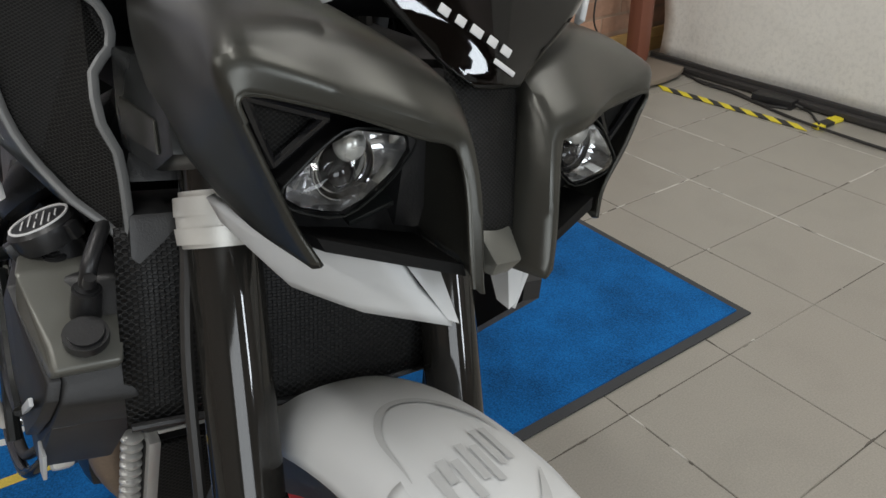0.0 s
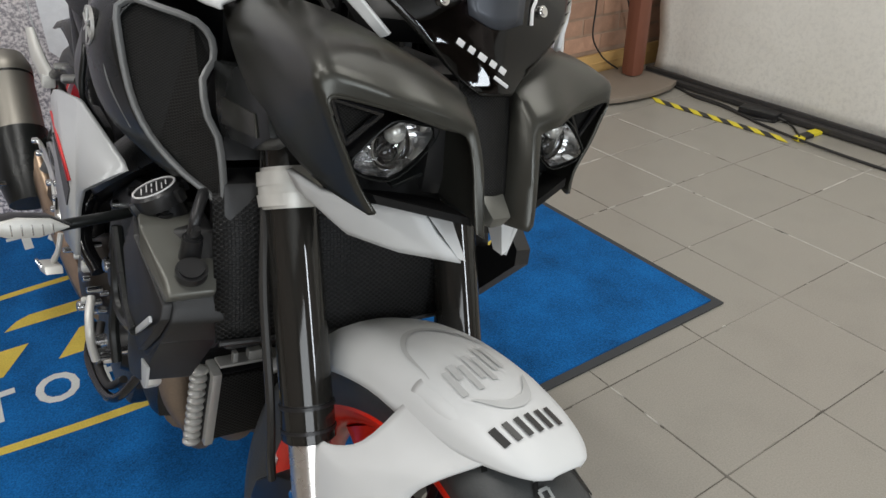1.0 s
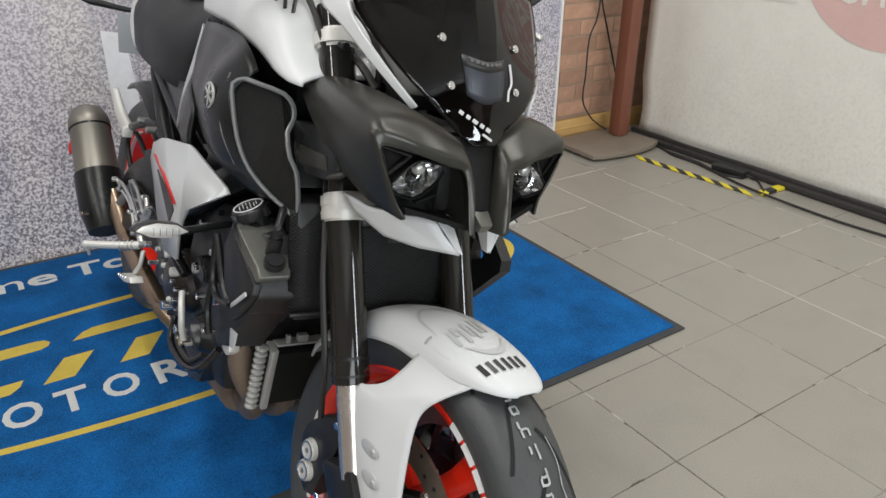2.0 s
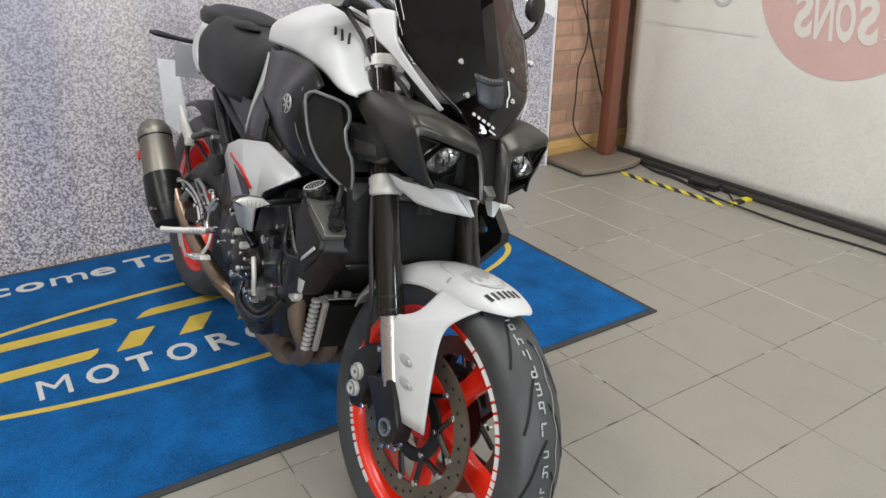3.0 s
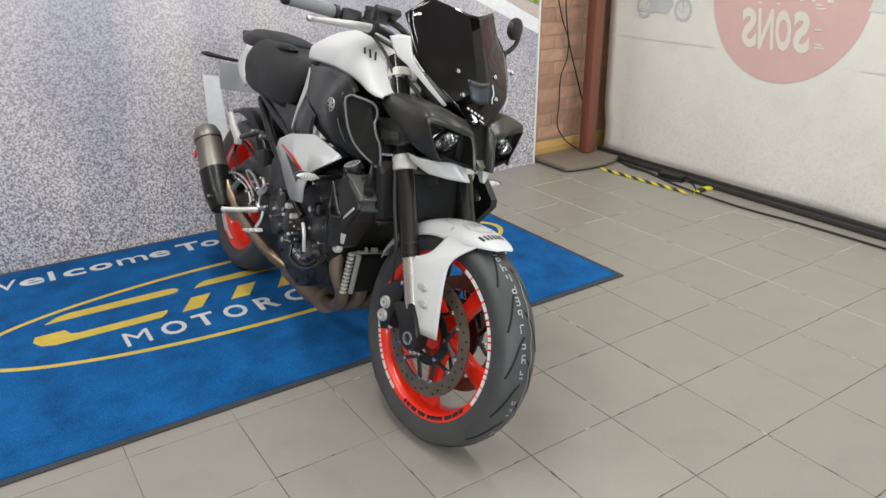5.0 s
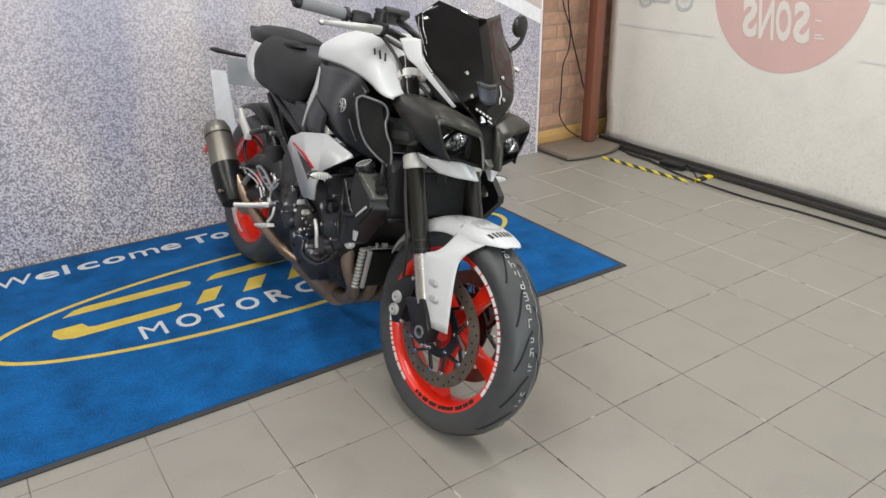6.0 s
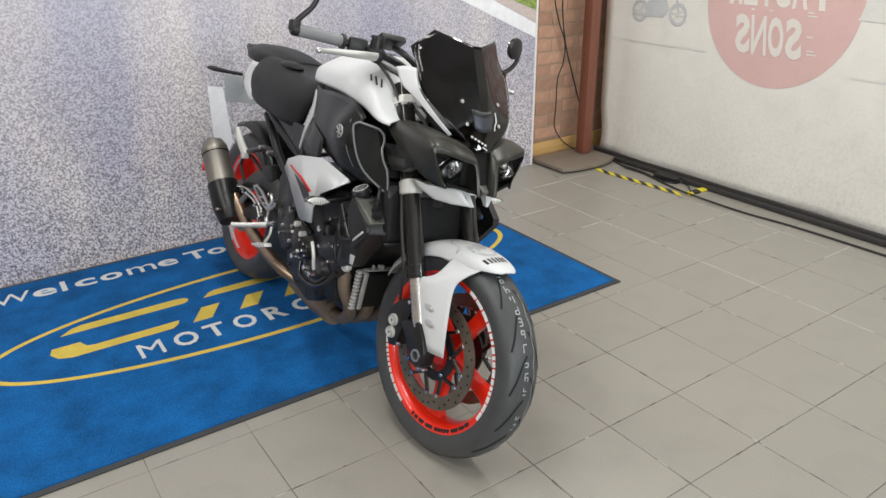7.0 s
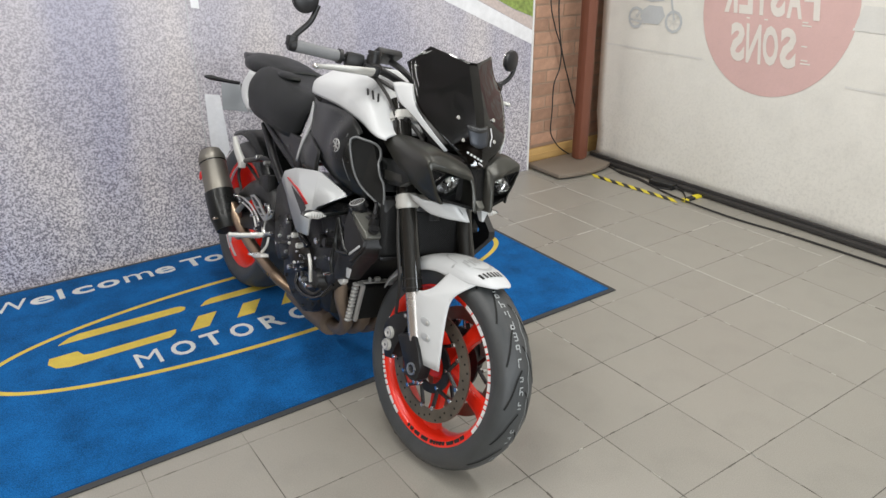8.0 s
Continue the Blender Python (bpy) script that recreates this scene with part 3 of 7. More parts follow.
def banner_word(text, y0, y1, z0, z1, slant):
    """Letters on the far face, each one following the sheet."""
    n = len(text)
    pitch = (y1 - y0) / n
    for k, ch in enumerate(text):
        b = letters(ch, 1.0, 0.0, bold=0.022 if ch == "N" else 0.040)
        xs, ys = [v.co.x for v in b.verts], [v.co.y for v in b.verts]
        for v in b.verts:
            u, h = (v.co.x - min(xs)) / (max(xs) - min(xs)), (v.co.y - min(ys)) / (max(ys) - min(ys))
            y = y0 + pitch * (k + 0.04 + 0.90 * u) + slant * h
            z = z0 + (z1 - z0) * h
            v.co = (BX + wave(y, z) - 0.004, y, z)
        part("printed_letter", b, M_BANWHT, banner)


banner_word("SONS", 0.790, 1.165, 0.770, 0.962, 0.028)
banner_word("FASTER", 0.715, 1.240, 1.006, 1.20, 0.028)
for z_a, y_a, w_ in ((0.80, 0.775, 0.05), (0.815, 0.775, 0.035), (0.88, 0.785, 0.03), (0.975, 0.80, 0.05), (0.99, 0.80, 0.03), (0.985, 1.10, 0.02), (0.985, 1.0, 0.02)):
    on_banner("printed_bar", [(y_a, z_a), (y_a - w_, z_a), (y_a - w_, z_a + 0.007), (y_a, z_a + 0.007)], M_BANWHT, 0.004)
# small faded machine print and the ground lines of the picture
for cy in (1.835, 1.555):
    for k in range(12):
        a0, a1 = 2 * math.pi * k / 12, 2 * math.pi * (k + 1) / 12
        on_banner("printed_wheel", [(cy + r * math.cos(a), 0.925 + r * math.sin(a)) for r, a in ((0.046, a0), (0.062, a0), (0.062, a1), (0.046, a1))], M_BANBLUE, 0.004)
for outline in ([(1.80, 0.93), (1.76, 0.90), (1.66, 0.90), (1.62, 0.95), (1.645, 1.0), (1.74, 1.0), (1.79, 0.97)], [(1.80, 1.03), (1.73, 1.02), (1.64, 1.03), (1.60, 1.06), (1.66, 1.09), (1.74, 1.075)], [(1.60, 1.075), (1.585, 1.06), (1.545, 0.93), (1.56, 0.925)], [(1.86, 1.05), (1.79, 1.04), (1.80, 1.06), (1.86, 1.065)], [(1.84, 0.93), (1.80, 0.98), (1.79, 0.97), (1.828, 0.92)], [(1.88, 0.905), (1.76, 0.895), (1.76, 0.908), (1.88, 0.918)]):
    on_banner("printed_machine", outline, M_BANBLUE, 0.004)
for cy in (1.835, 1.555):
    for k in range(6):
        a0 = math.pi * k / 3 + 0.2
        u, v = math.cos(a0), math.sin(a0)
        on_banner("printed_spoke", [(cy + 0.046 * u - 0.003 * v, 0.925 + 0.046 * v + 0.003 * u), (cy - 0.003 * v, 0.925 + 0.003 * u), (cy + 0.003 * v, 0.925 - 0.003 * u), (cy + 0.046 * u + 0.003 * v, 0.925 + 0.046 * v - 0.003 * u)], M_BANBAND, 0.0045)
for ya, yb, za, zb in ((2.06, 1.33, 0.750, 0.752), (0.54, -1.2, 0.727, 0.707)):
    for k in range(12):
        (y0, z0), (y1, z1) = ((ya + (yb - ya) * f, za + (zb - za) * f) for f in (k / 12, (k + 1) / 12))
        on_banner("printed_band", [(y0, z0 - 0.005), (y1, z1 - 0.005), (y1, z1 + 0.005), (y0, z0 + 0.005)], M_BANBAND, 0.003)
on_banner("printed_band", [(0.56, 0.98), (-1.2, 0.95), (-1.2, 1.06), (0.53, 1.09)], M_BANBAND)
part("bottom_bar", merge(box((2.02, 0.26, 0.017), (0.03, 3.7, 0.022), 0.004), box((2.045, 0.26, 0.03), (0.02, 3.7, 0.03), 0.004)), M_BAR, banner, "dark steel bottom bar on the floor")

# hazard tape, adaptor and leads on the floor
tape = thing("hazard_tape", pose(0, 0, 0), "yellow and black striped floor tape over a lead", "tape")
N = 13
for i in range(N):
    t0, t1 = i / N, (i + 1) / N
    p0, p1 = Vector((1.79, 1.80, 0)).lerp(Vector((1.838, 1.205, 0)), t0), Vector((1.79, 1.80, 0)).lerp(Vector((1.838, 1.205, 0)), t1)
    q = Vector((0, -0.03, 0))
    part("stripe", loft([[(p0.x - 0.017, p0.y, z), (p0.x + 0.017, p0.y + 0.058, z), (p1.x + 0.017, p1.y + 0.058, z), (p1.x - 0.017, p1.y, z)] for z in (0.0015, 0.004)]), M_TAPEY if i % 2 == 0 else M_TAPEK, tape)
for i, (a, b) in enumerate(((1.855, 1.89), (1.89, 1.945), (1.945, 2.0))):
    part("stripe", loft([[(a, 1.185, z), (b, 1.18, z), (b + 0.012, 1.215, z), (a + 0.012, 1.22, z)] for z in (0.003, 0.014)]), M_TAPEY if i != 1 else M_TAPEK, tape)
adapt = thing("power_adaptor", pose(1.975, 1.44, 0.0, 0, 0, 8), "black plastic power adaptor lying by the banner bar", "adaptor")
part("case", box((0, 0, 0.017), (0.06, 0.16, 0.034), 0.007), M_BLACK, adapt)
part("lead_stub", rod((0, -0.079, 0.017), (0, -0.11, 0.012), 0.006, 0.004), M_CABLE, adapt)


def lead(pts, r, label):
    ob = part("cable", tube(pts, r, 8, 8), M_CABLE)
    return tagged(ob, label, "cable", "cables")


lead([(2.0, 1.87, 0.006), (1.955, 1.75, 0.006), (1.95, 1.6, 0.006), (1.90, 1.38, 0.006), (1.862, 1.19, 0.011), (1.866, 0.87, 0.006), (1.898, 0.57, 0.006), (1.911, 0.12, 0.006), (1.93, -1.2, 0.006)], 0.0055, "long black lead lying along the tiled floor")
lead([(2.01, 1.93, 0.006), (1.975, 1.80, 0.006), (1.97, 1.62, 0.006), (1.93, 1.46, 0.006), (1.955, 1.37, 0.007)], 0.005, "black lead running to the power adaptor")
lead([(2.0, 1.35, 0.006), (1.985, 1.30, 0.006), (1.93, 1.24, 0.006), (1.88, 1.20, 0.017)], 0.004, "thin black lead beside the hazard tape")
lead([(1.70, 2.215, 1.6), (1.715, 2.212, 1.05), (1.76, 2.21, 0.86), (1.82, 2.208, 0.72), (1.815, 2.208, 0.60), (1.775, 2.208, 0.50), (1.77, 2.206, 0.33), (1.765, 2.204, 0.20), (1.81, 2.19, 0.115), (1.85, 2.175, 0.075), (1.90, 2.16, 0.04)], 0.004, "thin dark lead hanging down the brick wall")
lead([(1.775, 2.216, 1.6), (1.785, 2.214, 1.05), (1.80, 2.212, 0.85), (1.84, 2.212, 0.68), (1.91, 2.212, 0.5), (2.0, 2.213, 0.28), (2.06, 2.20, 0.15)], 0.0045, "dark lead crossing behind the steel column")

# the blue entrance mat
MX0, MX1, MY0, MY1 = -1.68, 0.754, 0.661, 2.135
door_mat = thing("entrance_mat", pose(0, 0, 0.001), "royal blue carpet entrance mat with yellow and white lettering", "mat")
part("rubber_border", box(((MX0 + MX1) / 2, (MY0 + MY1) / 2, 0.0022), (MX1 - MX0, MY1 - MY0, 0.0044), 0.001), M_MATEDGE, door_mat, "thin dark rubber border")
part("carpet_face", box(((MX0 + MX1) / 2, (MY0 + MY1) / 2, 0.0052), (MX1 - MX0 - 0.044, MY1 - MY0 - 0.044, 0.0072), 0.002), M_MAT, door_mat)
MZ, MT = 0.0080, 0.0094


def inlay(name, pts, material):
    return part(name, prism(pts, MZ, MT, "Z", 0), material, door_mat)


def inlay_text(text, x, y, w, h, bold=0.022):
    """One letter, woven into the pile, w wide and h high from its lower left corner."""
    b = letters(text, 1.0, 0.002, bold=bold)
    xs, ys = [v.co.x for v in b.verts], [v.co.y for v in b.verts]
    for v in b.verts:
        v.co = ((v.co.x - min(xs)) * w / (max(xs) - min(xs)) + x, (v.co.y - min(ys)) * h / (max(ys) - min(ys)) + y, MZ + (0.0014 if v.co.z > 0 else 0.0))
    part("letter", b, M_MATWHT, door_mat)


for ch, x_, w_ in zip("MOTORCYCLES", (-1.070, -0.946, -0.832, -0.722, -0.596, -0.480, -0.360, -0.243, -0.123, -0.016, 0.086), (0.085, 0.087, 0.076, 0.087, 0.080, 0.083, 0.083, 0.083, 0.068, 0.068, 0.076)):
    inlay_text(ch, x_, 1.199, w_, 0.103, 0.0 if ch == "M" else 0.022)
for ch, x_, w_, h_ in zip("WelcomeTo", (-1.468, -1.322, -1.2135, -1.162, -1.060, -0.948, -0.816, -0.692, -0.590), (0.138, 0.090, 0.021, 0.086, 0.092, 0.120, 0.086, 0.100, 0.084), (0.098, 0.073, 0.103, 0.073, 0.073, 0.073, 0.073, 0.098, 0.073)):
    inlay_text(ch, x_, 1.936, w_, h_, 0.0 if ch in "Wm" else 0.022)
ec, ea, eb = (-0.44, 1.403), 1.118, 0.321
NE = 96
for s0 in range(0, NE, 12):
    outer = [(ec[0] + ea * math.cos(2 * math.pi * i / NE), ec[1] + eb * math.sin(2 * math.pi * i / NE)) for i in range(s0, s0 + 13)]
    inner = [(ec[0] + (ea - 0.026) * math.cos(2 * math.pi * i / NE), ec[1] + (eb - 0.023) * math.sin(2 * math.pi * i / NE)) for i in range(s0 + 12, s0 - 1, -1)]
    inlay("oval_line", outer + inner, M_MATYEL)
inlay("mark_stroke", [(-1.285, 1.532), (-0.83, 1.532), (-0.81, 1.542), (-0.803, 1.56), (-0.815, 1.577), (-0.84, 1.584), (-1.20, 1.584), (-1.24, 1.572)], M_MATYEL)
inlay("mark_stroke", [(-1.27, 1.352), (-0.92, 1.352), (-0.895, 1.375), (-0.885, 1.402), (-1.19, 1.402), (-1.215, 1.41), (-1.23, 1.45), (-1.325, 1.45), (-1.335, 1.41), (-1.315, 1.37)], M_MATYEL)
inlay("mark_stroke", [(-0.75, 1.532), (0.12, 1.532), (0.16, 1.58), (-0.69, 1.58), (-0.72, 1.566)], M_MATYEL)
for x_ in (-0.845, -0.66, -0.472, -0.285, -0.1):
    inlay("mark_stroke", [(x_, 1.353), (x_ + 0.074, 1.353), (x_ + 0.137, 1.455), (x_ + 0.062, 1.455)], M_MATYEL)

# ---- the motorcycle: X ahead, Y to its left, Z up, from the front tyre's contact ----
LEAN, STEERED, RAKE, TRAIL = 13.0, 5.5, 24.0, 0.102
BIKE = Matrix.Translation((-0.48, 0.25, 0.0)) @ Matrix(((0, 1, 0, 0), (-1, 0, 0, 0), (0, 0, 1, 0), (0, 0, 0, 1))) @ Matrix.Rotation(radians(-LEAN), 4, "X")
AXIS = Vector((-math.sin(radians(RAKE)), 0, math.cos(radians(RAKE))))
STEER = Matrix.Translation((TRAIL, 0, 0)) @ Matrix.Rotation(radians(STEERED), 4, AXIS) @ Matrix.Translation((-TRAIL, 0, 0))
bike = thing("motorcycle", BIKE, "white and graphite motorcycle with red wheels leaning on its stand", "motorcycle")
NOSE = Matrix.Translation((-0.1292, -0.0043, 0.8578)) @ Matrix.Rotation(radians(4.7), 4, "Z") @ Matrix.Translation((0.15, 0, -0.85))
BODY = Matrix.Translation((0.040, 0, 0.006)) @ Matrix.Diagonal((1, 1.07, 1, 1))
REAR = Matrix.Translation((0.033, 0, 0))
BARS = STEER @ Matrix.Translation((0, -0.357, 1.07)) @ Matrix.Rotation(radians(-1.3), 4, "X") @ Matrix.Translation((0, 0.390, -1.07))
PLACE = {True: STEER, "bars": BARS, "nose": NOSE, "rear": REAR, False: BODY}
RX, RZ = -1.43, 0.312


def arc_plate(cx, cz, r0, r1, a0, a1, ya, yb, n=10):
    """A flat ring piece about the axle; angles in degrees from the top, ahead positive."""
    pts = [(cx + r1 * math.sin(radians(a)), cz + r1 * math.cos(radians(a))) for a in np.linspace(a0, a1, n)]
    pts += [(cx + r0 * math.sin(radians(a)), cz + r0 * math.cos(radians(a))) for a in np.linspace(a1, a0, n)]
    return prism(pts, ya, yb, "Y", 0)


def wheel(name, cx, cz, r, w, steer, label):
    """Tyre, red rim with five spokes, rim tape."""
    h = w / 2
    b = 0.231
    side = [(b - 0.006, -h * 0.80), (b + 0.010, -h * 0.90), (b + (r - b) * 0.42, -h), (b + (r - b) * 0.62, -h * 0.965), (b + (r - b) * 0.80, -h * 0.80),
            (b + (r - b) * 0.91, -h * 0.56), (b + (r - b) * 0.975, -h * 0.3), (r, 0)]
    prof = side + [(q, -y) for q, y in reversed(side[:-1])]
    rim = part(name, lathe([(b + 0.002, -h * 0.80), (b - 0.006, -h * 0.84), (b - 0.012, -h * 0.80), (b - 0.02, -h * 0.70), (b - 0.03, -h * 0.36), (b - 0.034, 0), (b - 0.03, h * 0.36), (b - 0.02, h * 0.70),
                            (b - 0.012, h * 0.80), (b - 0.006, h * 0.84), (b + 0.002, h * 0.80), (b - 0.004, 0)], 72, (cx, 0, cz)), M_RED, bike, label, steer)
    tyre = part("tyre", lathe(prof, 84, (cx, 0, cz)), M_RUBBER, rim, "black road tyre")
    hub = part("hub", lathe([(0.012, -h * 0.75), (0.034, -h * 0.75), (0.042, -h * 0.3), (0.05, 0), (0.042, h * 0.3), (0.034, h * 0.75), (0.012, h * 0.75)], 32, (cx, 0, cz)), M_RED, rim)
    for k in range(5):
        a = 2 * math.pi * k / 5 + radians(35)
        u, v = Vector((math.sin(a), 0, math.cos(a))), Vector((math.cos(a), 0, -math.sin(a)))
        rings = []
        for q, ww, dd in ((0.035, 0.030, 0.022), (0.075, 0.021, 0.019), (0.13, 0.019, 0.016), (0.175, 0.024, 0.016), (0.197, 0.033, 0.018)):
            c = Vector((cx, 0, cz)) + u * q
            rings.append([c + v * (ww * sx_) + Vector((0, dd * sy_, 0)) for sx_, sy_ in ((-1, -0.6), (-0.6, -1), (0.6, -1), (1, -0.6), (1, 0.6), (0.6, 1), (-0.6, 1), (-1, 0.6))])
        part("spoke", loft(rings), M_RED, rim)
    return rim, tyre


fw, ftyre = wheel("front_wheel", 0.0, 0.297, 0.298, 0.122, True, "red five-spoke front wheel with white rim tape")
rw, rtyre = wheel("rear_wheel", RX, RZ, 0.315, 0.19, "rear", "red rear wheel with a wide black tyre")

# rim tape: white dashes on both flanks, dark ones low down
for start, steps in ((-154, (7, 7, 7, 4, 3, 3, 2, 3, 3, 7, 7, 7, 7)), (20, (7, 8, 8, 6, 4, 3, 5, 3, 4, 6, 4, 3, 3, 5, 7, 7))):
    a = start
    for k in steps:
        part("rim_tape", arc_plate(0, 0.297, 0.2205, 0.2295, a, a + k - 0.4, -0.0525, -0.0505, 5), M_LABEL, fw)
        a += k + 0.9
for a, k in ((126, 4), (132, 5), (139, 7), (149, 2.4), (152.6, 2.4), (156.2, 1.4), (158.8, 2.4), (162.4, 2.4), (168, 7), (178, 5), (185.5, 3), (190.5, 1.5)):
    part("rim_tape", arc_plate(0, 0.297, 0.2125, 0.2220, a, a + k, -0.0515, -0.047, 4), M_DECALBLACK, fw)
part("rim_stripe", arc_plate(RX, RZ, 0.2085, 0.211, -168, -20, -0.0800, -0.0705, 20), M_LABEL, rw)
part("rim_stripe", arc_plate(RX, RZ, 0.2165, 0.2225, -150, -80, -0.0815, -0.0795, 12), M_LABEL, rw)


def tyre_point(cz, r, h, a, y):
    """A place on the front tyre's crown: angle from the top, ahead positive, and offset across."""
    q = 0.231 + (r - 0.231) * (1 - 0.32 * (abs(y) / h) ** 2.15)
    return Vector((q * math.sin(radians(a)), y, cz + q * math.cos(radians(a))))


def tyre_stroke(pts, wide, cx, cz, r, h, lift):
    """A thin strip that follows the crown through (angle, offset) points."""
    path = cr([(p[0], p[1], 0) for p in pts], 4)
    b = bmesh.new()
    prev = None
    for i, p in enumerate(path):
        d = path[min(i + 1, len(path) - 1)] - path[max(i - 1, 0)]
        sx_, sy_ = d.x * r * math.pi / 180, d.y
        ln = math.hypot(sx_, sy_) or 1
        na, ny = -sy_ / ln * wide / (r * math.pi / 180), sx_ / ln * wide
        vs = []
        for s in (-1, 1):
            q = tyre_point(cz, r, h, p.x + s * na, p.y + s * ny)
            n = Vector((q.x, q.y * 0.9, q.z - cz)).normalized()
            vs.append(b.verts.new(q + n * lift + Vector((cx, 0, 0))))
        if prev:
            b.faces.new((prev[0], prev[1], vs[1], vs[0]))
        prev = vs
    return b


grooves = []
for k in range(16):
    a = k * 22.5
    for s in (-1, 1):
        grooves.append(tyre_stroke([(a + (0 if s < 0 else 11), s * 0.006), (a + 5 + (0 if s < 0 else 11), s * 0.022), (a + 14 + (0 if s < 0 else 11), s * 0.038), (a + 20 + (0 if s < 0 else 11), s * 0.049)], 0.0024, 0, 0.297, 0.298, 0.061, 0.0012))
part("tread_groove", merge(*grooves), M_GROOVE, ftyre, "curved tread grooves")["kind"] = "stuff"
part("tread_line", tyre_stroke([(a, 0.019 + 0.003 * math.sin(a * 0.5)) for a in range(36, 126, 6)], 0.0009, 0, 0.297, 0.298, 0.061, 0.0016), M_CHALK, ftyre, "pale scuffed line")
# pale scrawled marks that cannot be read, as plain bars
rnd = random.Random(11)
SEGMENTS = (((-1, 1), (1, 1)), ((1, 1), (1, 0)), ((1, 0), (1, -1)), ((-1, -1), (1, -1)), ((-1, 0), (-1, -1)), ((-1, 1), (-1, 0)), ((-1, 0), (1, 0)))
for a in (27, 33, 39, 45, 51, 57, 64, 71, 78, 85, 99, 106, 122):
    y_ = -0.010 + 0.00010 * (a - 60) + rnd.uniform(-0.0015, 0.0015)
    lit = sorted(rnd.sample(range(7), rnd.choice((3, 4, 5))))
    for k in lit:
        (u0, v0), (u1, v1) = SEGMENTS[k]
        lean = rnd.uniform(-0.25, 0.25)
        part("scrawl_bar", tyre_stroke([(a + 1.9 * v0 + lean, y_ + 0.0052 * u0), (a + 0.95 * (v0 + v1), y_ + 0.0026 * (u0 + u1) + rnd.uniform(-0.0006, 0.0006)), (a + 1.9 * v1 + lean, y_ + 0.0052 * u1)], 0.0016, 0, 0.297, 0.298, 0.061, 0.0018), M_CHALK, ftyre)

# brakes
for s in (-1, 1):
    rotor = part("brake_disc", lathe([(0.122, s * 0.055), (0.160, s * 0.055), (0.160, s * 0.060), (0.122, s * 0.060)], 72, (0, 0, 0.297)), M_DISC, bike, "rusty-brown drilled brake disc", True)
    holes = []
    for k in range(40):
        a = 2 * math.pi * k / 40
        q = 0.133 + 0.015 * ((k * 7) % 3) / 2 + 0.004
        c = Vector((q * math.sin(a), s * 0.0602, 0.297 + q * math.cos(a)))
        holes.append(rod(c, c + Vector((0, s * 0.0006, 0)), 0.0033, seg=8))
    part("drill_hole", merge(*holes), M_GROOVE, rotor)["kind"] = "stuff"
    arms = [lathe([(0.052, s * 0.050), (0.078, s * 0.050), (0.078, s * 0.057), (0.052, s * 0.057)], 40, (0, 0, 0.297))]
    for k in range(6):
        a = 2 * math.pi * k / 6 + 0.3
        u, v = Vector((math.sin(a), 0, math.cos(a))), Vector((math.cos(a), 0, -math.sin(a)))
        for w in (-0.34, 0.34):
            p0, p1 = Vector((0, s * 0.0555, 0.297)) + 0.07 * u, Vector((0, s * 0.0575, 0.297)) + 0.118 * (u * math.cos(w) + v * math.sin(w))
            part("carrier_arm", tube([p0, p1], 0.0058, 8, flat=0.6), M_SATIN, rotor)
    part("disc_carrier", merge(*arms), M_SATIN, rotor, "black disc carrier")
    for k in range(12):
        a = 2 * math.pi * k / 12 + 0.3 + (0.34 if k % 2 else -0.34) - (2 * math.pi / 12 if k % 2 else 0)
        c = Vector((0.119 * math.sin(a), s * 0.058, 0.297 + 0.119 * math.cos(a)))
        part("rivet", rod(c, c + Vector((0, s * 0.006, 0)), 0.0078, 0.006, 14, 0.001), M_CHROME, rotor)
    for k in range(6):
        a = 2 * math.pi * k / 6 + 0.3
        c = Vector((0.065 * math.sin(a), s * 0.057, 0.297 + 0.065 * math.cos(a)))
        part("disc_bolt", rod(c, c + Vector((0, s * 0.005, 0)), 0.0065, 0.0055, 10, 0.001), M_CHROME, rotor)
    cal = part("brake_caliper", prism([(-0.175, 0.345), (-0.168, 0.372), (-0.135, 0.405), (-0.10, 0.425), (-0.07, 0.41), (-0.085, 0.36), (-0.105, 0.315), (-0.115, 0.27), (-0.145, 0.262), (-0.168, 0.30)], s * 0.062, s * 0.108, "Y", 0.006), M_SATIN, bike, "black radial brake caliper", True)
    for cx_, cz_ in ((-0.139, 0.342), (-0.141, 0.304)):
        part("piston_cap", rod((cx_, s * 0.106, cz_), (cx_, s * 0.117, cz_), 0.0185, 0.0165, 22, 0.002), M_CLAMP, cal, "bright piston cap")
        part("cap_rim", lathe([(0.0125, s * 0.1170), (0.0150, s * 0.1170), (0.0150, s * 0.1182), (0.0125, s * 0.1182)], 28, (cx_, 0, cz_)), M_ALU, cal)
        part("cap_recess", rod((cx_, s * 0.1160, cz_), (cx_, s * 0.1176, cz_), 0.0045, 0.0045, 6), M_PALE, cal)
    for cx_, cz_ in ((-0.085, 0.418), (-0.10, 0.285)):
        part("caliper_bolt", rod((cx_, s * 0.104, cz_), (cx_, s * 0.114, cz_), 0.006, 0.006, 8, 0.001), M_CHROME, cal)

# fork legs
FO = 0.105


def on_fork(z, y, dx=0.0):
    """A place on the fork leg's line at height z."""
    return Vector((TRAIL + 0.0335 - z * math.tan(radians(RAKE)) + dx, y, z))


